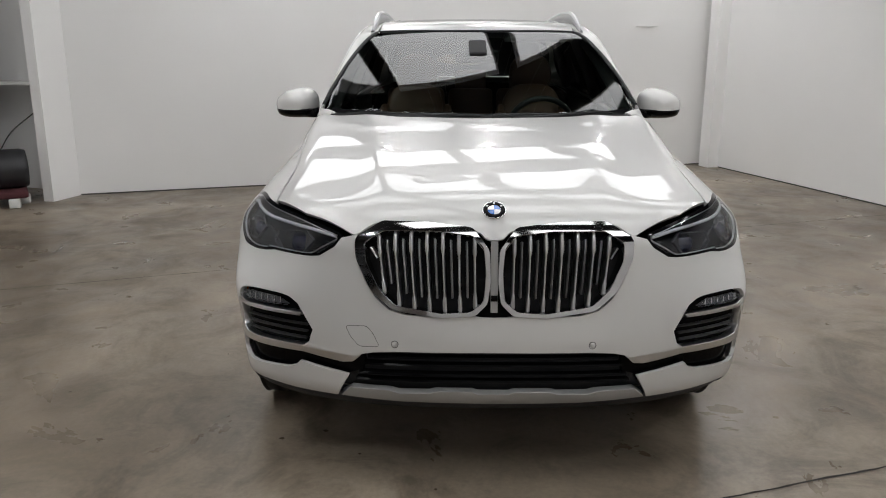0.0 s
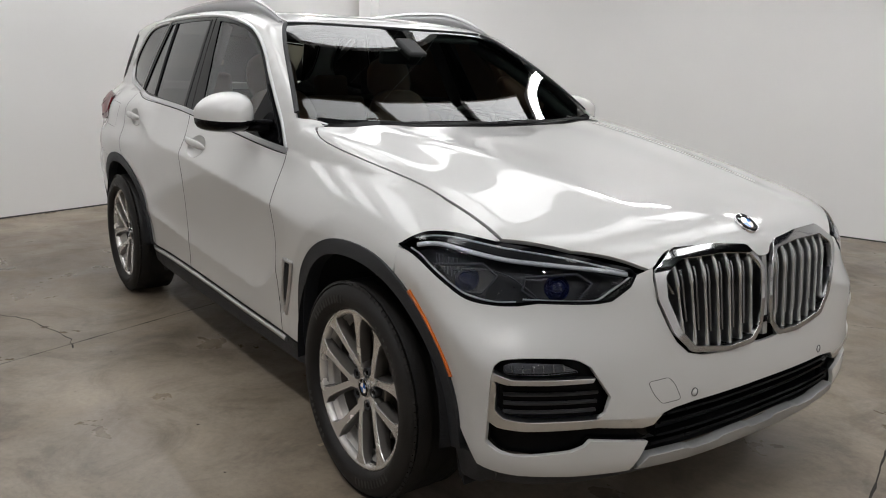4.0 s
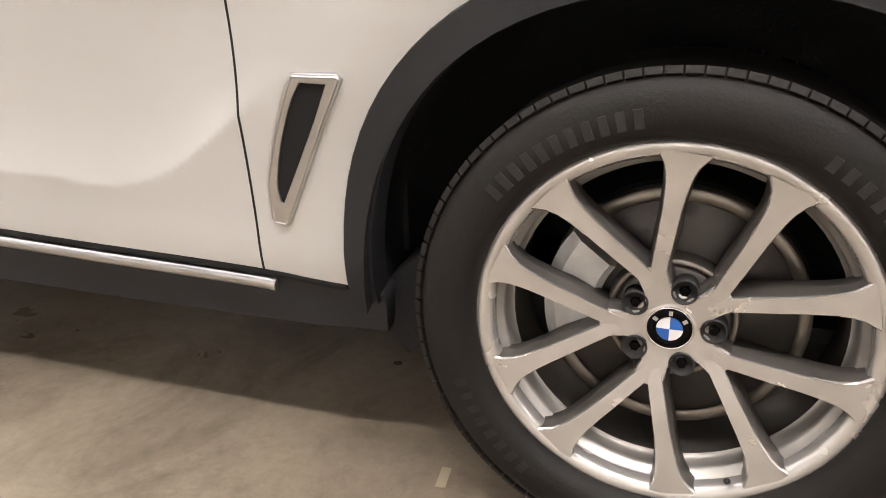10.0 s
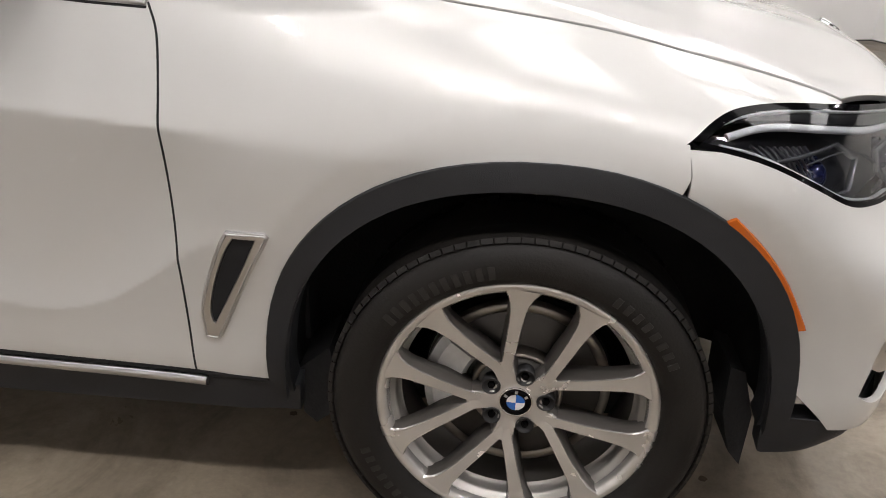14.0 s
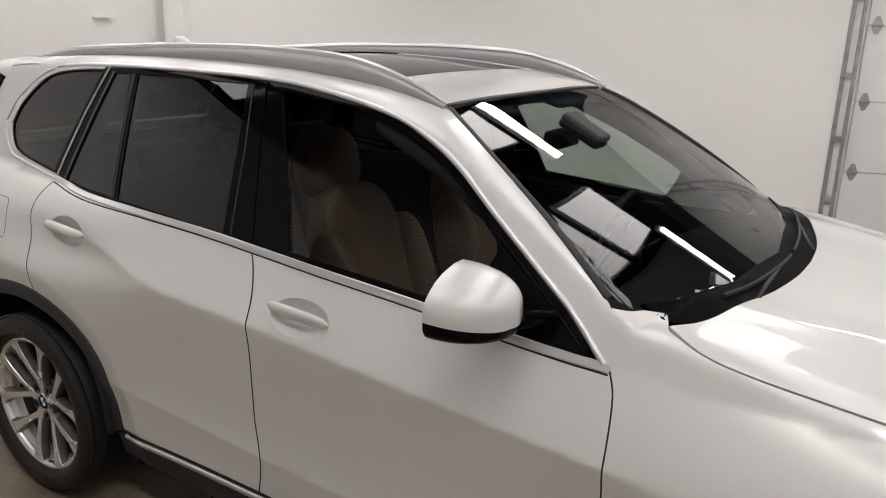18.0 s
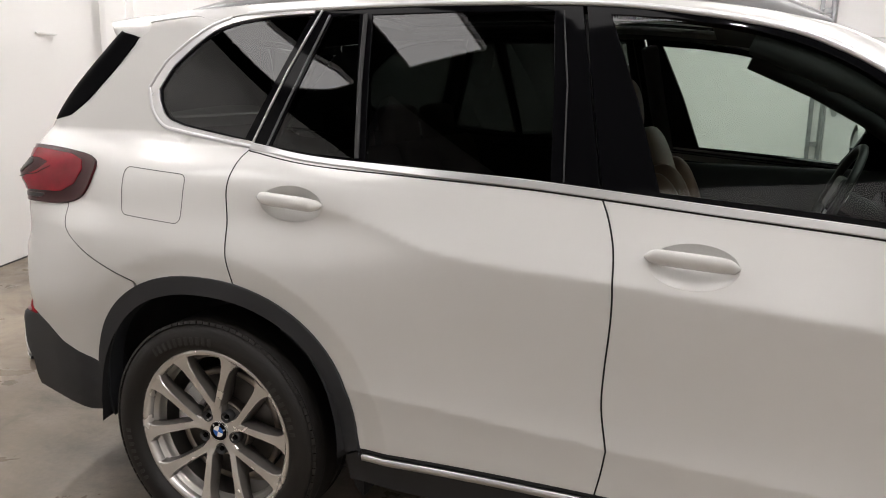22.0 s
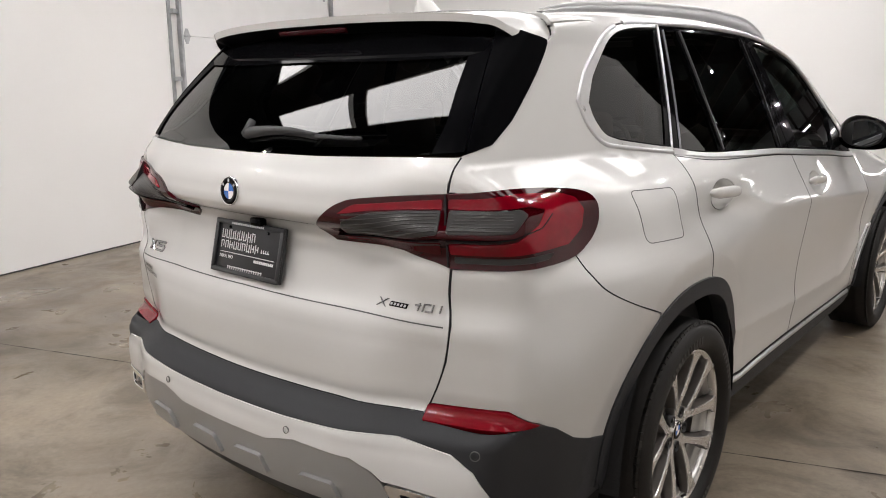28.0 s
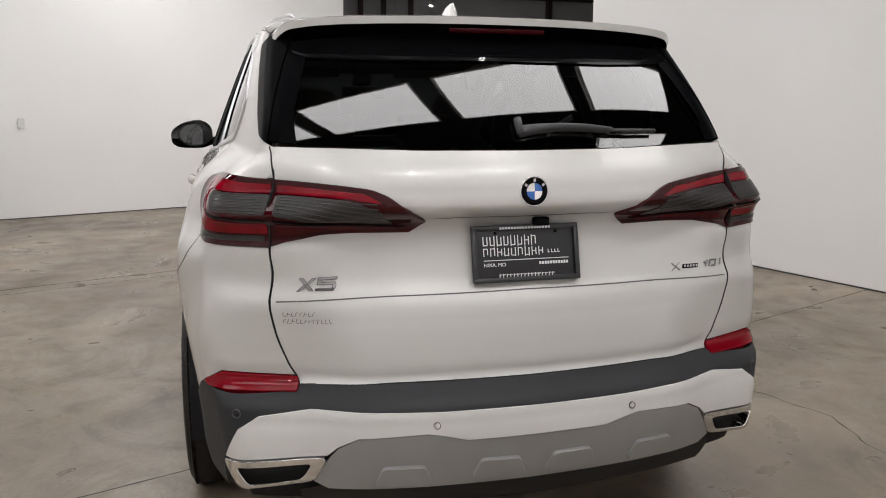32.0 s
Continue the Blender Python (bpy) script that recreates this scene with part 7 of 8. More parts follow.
# dealer plate in a black frame, leaning with the gate
def plate():
    top, low = Vector((-2.437, 0, 1.098)), Vector((-2.474, 0, 0.941))
    up = (top - low).normalized()
    right = Vector((0, -1, 0))
    out = right.cross(up)
    m = Matrix((right, up, out)).transposed().to_4x4()
    m.translation = (top + low) / 2

    def put(bm):
        bmesh.ops.transform(bm, matrix=m, verts=bm.verts)
        return bm
    pl = part("number_plate", put(box_bm(0.318, 0.160, 0.012, 0.004, 2)), PLATE_BLACK, gate, "black dealer plate with white hand-drawn lines")
    for x, y, w, h in ((0, 0.073, 0.318, 0.014), (0, -0.073, 0.318, 0.014), (-0.152, 0, 0.014, 0.14), (0.152, 0, 0.014, 0.14)):
        part("plate_frame", put(box_bm(w, h, 0.008, 0.002, 1, at=(x, y, 0.009))), PLATE_FRAME, pl, "dark grey plate frame")
    for x in (-0.09, 0.09):
        b = lathe([(0.0001, 0.003), (0.004, 0.003), (0.005, 0)], 12, "z")
        bmesh.ops.translate(b, vec=(x, 0.058, 0.008), verts=b.verts)
        part("plate_screw", put(b), BLACK_GLOSS, pl, "black plate screw")

    def bar(x, y, w, h, mat=None):
        part("plate_mark", put(box_bm(w, h, 0.0012, at=(x, y, 0.0068))), mat or PLATE_WHITE, pl, flat=True)
    # two lines of drawn lettering as strokes, a rule, small lines below
    rnd = random.Random(4)
    for x0, x1, y, h in ((-0.126, 0.020, 0.036, 0.030), (-0.126, 0.055, 0.005, 0.026)):
        x = x0
        while x < x1:
            w = 0.0115
            bar(x, y, 0.0026, h * rnd.uniform(0.8, 1.05))
            bar(x + w * 0.5, y + rnd.choice((-1, 0, 1)) * h * 0.38, w, 0.0026)
            bar(x + w, y + rnd.uniform(-0.002, 0.002), 0.0026, h * rnd.uniform(0.6, 0.95))
            x += 0.0205
    for x in np.arange(0.068, 0.104, 0.010):
        bar(x, -0.001, 0.0065, 0.0024), bar(x - 0.002, 0.003, 0.0022, 0.009)
    bar(0.0, -0.018, 0.254, 0.0022)
    for x in np.arange(0.040, 0.126, 0.0082):
        bar(x, -0.030, 0.0058, 0.008)
    for x in np.arange(-0.082, 0.086, 0.0105):
        bar(x, -0.062, 0.0022, 0.011, PLATE_WHITE), bar(x + 0.004, -0.062 + 0.003, 0.006, 0.002)
    for x in np.arange(-0.075, 0.076, 0.0085):
        part("plate_mark", put(box_bm(0.006, 0.006, 0.001, at=(x, 0.0705, 0.0136))), SATIN, pl, flat=True)
    cu = bpy.data.curves.new("plate_text", "FONT")
    cu.body, cu.size, cu.extrude = "NIXA. MO", 0.0145, 0.0006
    tx = bpy.data.objects.new("plate_text", cu)
    scene.collection.objects.link(tx)
    dg = bpy.context.evaluated_depsgraph_get()
    me = bpy.data.meshes.new_from_object(tx.evaluated_get(dg))
    bpy.data.objects.remove(tx)
    me.transform(m @ Matrix.Translation((-0.128, -0.0355, 0.007)))
    me.materials.clear()
    me.materials.append(PLATE_WHITE)
    ob = new("plate_text", me)
    ob.parent = pl
    tagged(ob, "small white town lettering")


PLATE_BLACK = material("plate_black", (0.012, 0.012, 0.014), rough=0.35, vary=0.2, vary_scale=20)
PLATE_FRAME = material("plate_frame_plastic", (0.03, 0.031, 0.034), rough=0.45, bump=0.1, bump_scale=300)
PLATE_WHITE = material("plate_white", (0.78, 0.78, 0.78), rough=0.5)
plate()


# model badges as plain slanted chrome strokes
def strokes(c, items, parent, label, mat):
    for du, dz, w, h, sh in items:
        skin_box("badge_stroke", "tail", (c[0] + du, c[1] + dz), w, h, 0.005, mat, parent, label, lift=0.003, shear=sh)


BADGE = material("dark_badge_chrome", (0.34, 0.34, 0.345), rough=0.16, metal=1.0)
strokes((-22.5, 0.951), [(-0.95, 0, 0.013, 0.036, 1.25), (-0.95, 0, 0.013, 0.036, -0.75), (1.05, 0.0145, 0.054, 0.008, 0.25), (0.30, 0.0085, 0.010, 0.014, 0.25), (0.95, 0.0015, 0.050, 0.008, 0.25), (1.75, -0.0065, 0.010, 0.014, 0.25), (0.85, -0.0145, 0.052, 0.008, 0.25)], gate, "dark chrome badge stroke", BADGE)
strokes((20.2, 0.944), [(-0.55, 0, 0.005, 0.024, 1.4), (-0.55, 0, 0.005, 0.024, -1.0)], gate, "dark chrome badge stroke", BADGE)
skin_box("badge_plate", "tail", (21.55, 0.944), 0.056, 0.013, 0.004, BLACK_GLOSS, gate, "small dark badge plate", lift=0.002, shear=0.3)
for k in range(5):
    skin_box("badge_stroke", "tail", (20.8 + 0.38 * k, 0.944), 0.006, 0.007, 0.002, SATIN_TRIM, gate, "chrome badge stroke", lift=0.005, shear=0.3)
strokes((24.3, 0.948), [(-0.6, 0.004, 0.018, 0.004, 0.3), (-0.5, 0, 0.004, 0.021, 0.3), (0.45, 0.009, 0.018, 0.004, 0.3), (0.45, -0.009, 0.018, 0.004, 0.3), (-0.02, 0, 0.004, 0.021, 0.3), (0.9, 0, 0.004, 0.021, 0.3), (1.7, 0, 0.004, 0.02, 0.3)], gate, "dark chrome badge stroke", BADGE)
# dealer sticker, a few thin grey strokes
rnd = random.Random(9)
for row, (z, u1) in enumerate(((0.873, -22.6), (0.853, -20.9))):
    u = -25.6
    while u < u1:
        skin_box("sticker_stroke", "tail", (u, z), 0.0016, rnd.uniform(0.010, 0.014), 0.0006, SEAM, gate, "thin grey sticker stroke", lift=0.0004, shear=rnd.uniform(-0.2, 0.4))
        skin_box("sticker_stroke", "tail", (u + 0.15, z + rnd.choice((-0.005, 0, 0.005))), 0.006, 0.0014, 0.0006, SEAM, gate, "thin grey sticker stroke", lift=0.0004)
        u += 0.42


def rear_wiper():
    q, n = skin("tail", smooth([(-0.7, 1.352), (3.0, 1.362), (7.0, 1.362), (10.8, 1.353)], 5))
    w = np.interp(np.linspace(0, 1, len(q)), [0, 0.08, 0.3, 1], [0.030, 0.030, 0.022, 0.012])
    bm = bmesh.new()
    rows = []
    for i in range(len(q)):
        u = np.cross(n[i], [0, 1.0, 0])
        u = u / np.linalg.norm(u)
        if u[2] < 0:
            u = -u
        h = 0.022
        rows.append([bm.verts.new(q[i] - u * w[i] / 2), bm.verts.new(q[i] - u * w[i] / 2 + n[i] * h * 0.7), bm.verts.new(q[i] - u * w[i] / 4 + n[i] * h), bm.verts.new(q[i] + u * w[i] / 4 + n[i] * h), bm.verts.new(q[i] + u * w[i] / 2 + n[i] * h * 0.7), bm.verts.new(q[i] + u * w[i] / 2)])
    for a, b in zip(rows, rows[1:]):
        for j in range(5):
            bm.faces.new((a[j], a[j + 1], b[j + 1], b[j]))
    bm.faces.new(rows[0][::-1]), bm.faces.new(rows[-1])
    bmesh.ops.recalc_face_normals(bm, faces=bm.faces)
    wp = part("rear_wiper", bm, WIPER, gate, "matt grey-black rear wiper")
    q, n = skin("tail", [(10.5, 1.352), (13.5, 1.350), (16.8, 1.349)])
    part("wiper_blade", tube_bm(q + n * 0.012, 0.006), WIPER, wp, "thin wiper blade")
    q, n = skin("tail", [(-0.6, 1.383), (-0.6, 1.345)])
    part("wiper_pivot", tube_bm(q + n * 0.012, 0.012), WIPER, wp, "wiper pivot cap")


WIPER = material("wiper_black", (0.03, 0.03, 0.032), rough=0.5)
rear_wiper()


# roof rails, aerial
RAIL_WEB = material("rail_web_grey", (0.34, 0.34, 0.345), rough=0.4, metal=0.4)


def roof_rail(flip):
    xs = np.linspace(0.17, -1.80, 40)
    z = curve([0.18, 0.06, -0.125, -0.45, -0.88, -1.36, -1.70, -1.81], [1.652, 1.702, 1.755, 1.780, 1.778, 1.757, 1.728, 1.710])(xs)
    y = -np.interp(xs, [-1.8, -1.2, -0.4, 0.1, 0.17], [0.565, 0.592, 0.60, 0.605, 0.61])
    p = np.stack([xs, y, z], 1)
    n = np.tile([0.0, -0.3, 0.95], (40, 1))
    base_z = np.minimum(top_z(xs, np.abs(y)), z - 0.01)
    bm_prof = [(-0.010, -0.010), (-0.011, 0.0), (-0.007, 0.006), (-0.002, 0.0035), (0.002, 0.0035), (0.007, 0.006), (0.011, 0.0), (0.010, -0.010)]
    r = sweep("roof_rail", p - [0, 0, 0.006], n, bm_prof, SATIN_TRIM, suv, "satin aluminium roof rail", flip=flip, taper=True)
    q = np.stack([xs, y, (base_z + z) / 2 - 0.006], 1)
    bm = bmesh.new()
    rows = [[bm.verts.new((x, yy + d, zz)) for d, zz in ((-0.009, b - 0.004), (-0.009, t - 0.012), (0.009, t - 0.012), (0.009, b - 0.004))] for x, yy, b, t in zip(xs, y, base_z, z)]
    for a, b in zip(rows, rows[1:]):
        for j in range(4):
            bm.faces.new((a[j], a[(j + 1) % 4], b[(j + 1) % 4], b[j]))
    bmesh.ops.recalc_face_normals(bm, faces=bm.faces)
    part("rail_foot", bm, RAIL_WEB, r, "grey rail web", flip=flip)


roof_rail(False), roof_rail(True)


def shark_fin():
    bm = bmesh.new()
    rows = []
    for k, t in enumerate(np.linspace(0, 1, 9)):
        w, x0, x1 = 0.036 * (1 - t) ** 0.7 + 0.004, -1.52 - 0.11 * t ** 1.2, -1.72 + 0.02 * t
        z = 1.70 + 0.085 * t
        ring = []
        for a in np.linspace(0, 2 * math.pi, 16, endpoint=False):
            ring.append(bm.verts.new(((x0 + x1) / 2 + (x0 - x1) / 2 * math.cos(a), w * math.sin(a), z)))
        rows.append(ring)
    for a, b in zip(rows, rows[1:]):
        for j in range(16):
            bm.faces.new((a[j], a[(j + 1) % 16], b[(j + 1) % 16], b[j]))
    bm.faces.new(rows[-1])
    bmesh.ops.recalc_face_normals(bm, faces=bm.faces)
    part("roof_aerial", bm, PAINT, suv, "pearl white shark-fin aerial")


shark_fin()


# ---- shut lines: dark strips that paint the shade in the gaps between the panels ----
def shut_line(chart, pts, width, owner, flip):
    h = width / 2
    strip("shut_line", chart, pts, [(-h, -0.004), (-h, 0.0004), (h, 0.0004), (h, -0.004)], DARK, owner, "dark shut line", gap=0.015, flip=flip)


for side, flip in (("right", False), ("left", True)):
    shut_line("side", DOOR_FRONT + [0.0022, 0], 0.0042, PANELS["fender_" + side], flip)
    shut_line("side", DOOR_SPLIT, 0.0044, PANELS["front_" + side], flip)
    shut_line("side", DOOR_REAR - [0.0005, 0], 0.0040, PANELS["rear_" + side], flip)
    shut_line("side", smooth([(-2.092, 1.062), (-2.075, 1.013), (-2.033, 0.966), (-1.927, 0.911), (-1.755, 0.846)], 6), 0.0026, PANELS["quarter_" + side], flip)
    shut_line("tail", smooth([(26.95, 1.052), (26.75, 0.985), (26.95, 0.912), (26.45, 0.816), (25.45, 0.736), (24.4, 0.675)], 3), 0.0046, gate, flip)
    shut_line("tail", smooth([(27.5, 1.318), (27.0, 1.294), (26.7, 1.266), (26.5, 1.236)], 3), 0.0044, gate, flip)
half = np.array([(0.0, 0.678), (14.9, 0.680), (24.2, 0.6735)])
shut_line("tail", np.vstack([mirrored(half), half[1:]]), 0.0055, gate, False)


# ---- handles, vents, mirrors, wheels ----
def door_handle(door, x0, x1, z, flip):
    n = 20
    xs = np.linspace(x0, x1, n)
    t = np.linspace(-1, 1, n)
    q, m = skin("side", np.stack([xs, z + 0.004 - 0.012 * (xs - x0) / (x1 - x0)], 1))
    bm = bmesh.new()
    rows = []
    for i in range(n):
        f = math.sqrt(max(0.02, 1 - abs(t[i]) ** 6))
        h, d = 0.020 * f, 0.030 * (0.45 + 0.55 * f)
        u = np.array([0, 0, 1.0])
        lift = -0.004 if abs(t[i]) > 0.85 else 0.004
        ring = []
        for a in np.linspace(0, 2 * math.pi, 12, endpoint=False):
            ring.append(bm.verts.new(q[i] + u * h * math.cos(a) + m[i] * (lift + d * 0.5 + d * 0.5 * math.sin(a))))
        rows.append(ring)
    for a, b in zip(rows, rows[1:]):
        for j in range(12):
            bm.faces.new((a[j], a[(j + 1) % 12], b[(j + 1) % 12], b[j]))
    bm.faces.new(rows[0][::-1]), bm.faces.new(rows[-1])
    bmesh.ops.recalc_face_normals(bm, faces=bm.faces)
    hd = part("door_handle", bm, PAINT, door, "pearl white pull handle", flip=flip)
    # the scooped cup behind it
    cx, cz = (x0 + x1) / 2 + 0.006, z - 0.010
    bm = bmesh.new()
    rings = []
    for r in (1.0, 0.97, 0.92, 0.84, 0.72, 0.55, 0.35, 0.15):
        a = np.linspace(0, 2 * math.pi, 36, endpoint=False)
        q, m = skin("side", np.stack([cx + 0.104 * r * np.cos(a), cz + 0.052 * r * np.sin(a)], 1))
        q = q - m * (0.024 * (1 - r ** 3) - 0.0006)
        rings.append([bm.verts.new(v) for v in q])
    for a, b in zip(rings, rings[1:]):
        for j in range(36):
            bm.faces.new((a[j], a[(j + 1) % 36], b[(j + 1) % 36], b[j]))
    bm.faces.new(rings[-1])
    bmesh.ops.recalc_face_normals(bm, faces=bm.faces)
    part("handle_cup", bm, PAINT, door, "scooped cup behind the handle", flip=flip)


def mirror(door, flip):
    # housing: a rounded shell, flat at its rear
    bm = bmesh.new()
    n, k = 18, 24
    rows = []
    for i in range(n + 1):
        t = i / n
        x = 0.448 + 0.172 * t
        f = math.sqrt(max(0.0, 1 - t ** 2.2))
        ring = []
        for j in range(k):
            a = 2 * math.pi * j / k
            c, s = math.cos(a), math.sin(a)
            e = 2 / 2.8
            yy = -1.000 + 0.128 * (f * 0.93 + 0.07) * (abs(c) ** e) * (1 if c > 0 else -1) * (1.0 if c < 0 else 0.85)
            zz = 1.243 + (0.088 if s > 0 else 0.078) * (f * 0.9 + 0.1 if s > 0 else f * 0.55 + 0.45) * (abs(s) ** (e if s > 0 else 0.5)) * (1 if s > 0 else -1)
            if s > 0:
                zz = 1.243 + (zz - 1.243) * float(np.interp(yy, [-1.13, -1.09, -1.03, -0.97, -0.90], [0.50, 0.74, 0.94, 1.04, 0.96])) + 0.004 * t
            ring.append(bm.verts.new((x, yy, zz)))
        rows.append(ring)
    for a, b in zip(rows, rows[1:]):
        for j in range(k):
            bm.faces.new((a[j], a[(j + 1) % k], b[(j + 1) % k], b[j]))
    bm.faces.new(rows[-1])
    bmesh.ops.recalc_face_normals(bm, faces=bm.faces)
    lower = bm.copy()
    cut = Vector((0.5, 0, 1.222))
    geom = bmesh.ops.bisect_plane(bm, geom=bm.verts[:] + bm.edges[:] + bm.faces[:], plane_co=cut, plane_no=(0.05, 0, 1), clear_inner=True)
    mo = part("door_mirror", bm, PAINT, suv, "white and black door mirror on a slim arm", flip=flip)
    bmesh.ops.bisect_plane(lower, geom=lower.verts[:] + lower.edges[:] + lower.faces[:], plane_co=cut, plane_no=(0.05, 0, 1), clear_outer=True)
    part("mirror_base", lower, BLACK_GLOSS, mo, "gloss black lower shell", flip=flip)
    y = np.linspace(-1.118, -0.90, 12)
    p = np.stack([np.interp(y, [-1.118, -1.08, -0.96, -0.90], [0.48, 0.565, 0.615, 0.59]), y, np.full(12, 1.216)], 1)
    sweep("mirror_strip", p, np.tile([0.9, -0.3, 0.2], (12, 1)), half_round(0.010, 0.003), BLACK_GLOSS, mo, "gloss black strip", flip=flip)
    # glass in a black frame facing backwards
    g = lathe([(0.0001, 0.0), (0.072, 0.0)], 32, "x")
    for v in g.verts:
        v.co.y = v.co.y * 1.22 - 0.992
        v.co.z = v.co.z * 0.85 + 1.244
        v.co.x = 0.456 + (v.co.y + 0.998) * 0.05
    part("mirror_glass", g, MIRROR, mo, "mirror glass", flip=flip)
    back = lathe([(0.0001, 0.0), (0.080, 0.0), (0.084, 0.004)], 32, "x")
    for v in back.verts:
        v.co.y = v.co.y * 1.17 - 0.992
        v.co.z = v.co.z * 0.82 + 1.243
        v.co.x += 0.4585
    part("mirror_frame", back, BLACK_MATT, mo, "black mirror frame", flip=flip)
    # arm
    part("mirror_arm", tube_bm([(0.52, -0.97, 1.190), (0.575, -0.92, 1.192), (0.635, -0.875, 1.198)], 0.020, 10), BLACK_GLOSS, mo, "gloss black arm", flip=flip)
    part("mirror_arm", tube_bm([(0.56, -0.95, 1.212), (0.62, -0.90, 1.214), (0.66, -0.875, 1.216)], 0.011, 10), BLACK_GLOSS, mo, "gloss black arm", flip=flip)


MIRROR = material("mirror_glass", (0.13, 0.135, 0.14), rough=0.01, metal=1.0)
VENT = np.vstack([smooth([(0.861, 0.474), (0.860, 0.537), (0.884, 0.614), (0.918, 0.692), (0.935, 0.720)], 4), [(1.008, 0.721), (1.014, 0.713), (0.974, 0.642), (0.892, 0.476), (0.884, 0.470)]])
VENT_IN = np.vstack([smooth([(0.880, 0.512), (0.879, 0.545), (0.897, 0.610), (0.925, 0.675), (0.946, 0.708)], 4), [(0.990, 0.707), (0.962, 0.650), (0.886, 0.508)]])
for side, flip in (("right", False), ("left", True)):
    door_handle(PANELS["front_" + side], -0.208, 0.012, 1.062, flip)
    door_handle(PANELS["rear_" + side], -1.317, -1.099, 1.135, flip)
    mirror(PANELS["front_" + side], flip)
    v = panel("wing_vent", "side", VENT, SATIN, PANELS["fender_" + side], "satin aluminium wing vent", holes=[VENT_IN], lift=0.006, depth=0.015, gap=0.01, flip=flip)
    panel("vent_mesh", "side", VENT_IN, DARK, v, "black vent mesh", lift=0.002, depth=0, gap=0.02, flip=flip)
    strip("vent_edge", "side", offset_loop(VENT, 0.004), half_round(0.006, 0.008), SATIN_TRIM, v, "bright vent edge", closed=True, flip=flip)


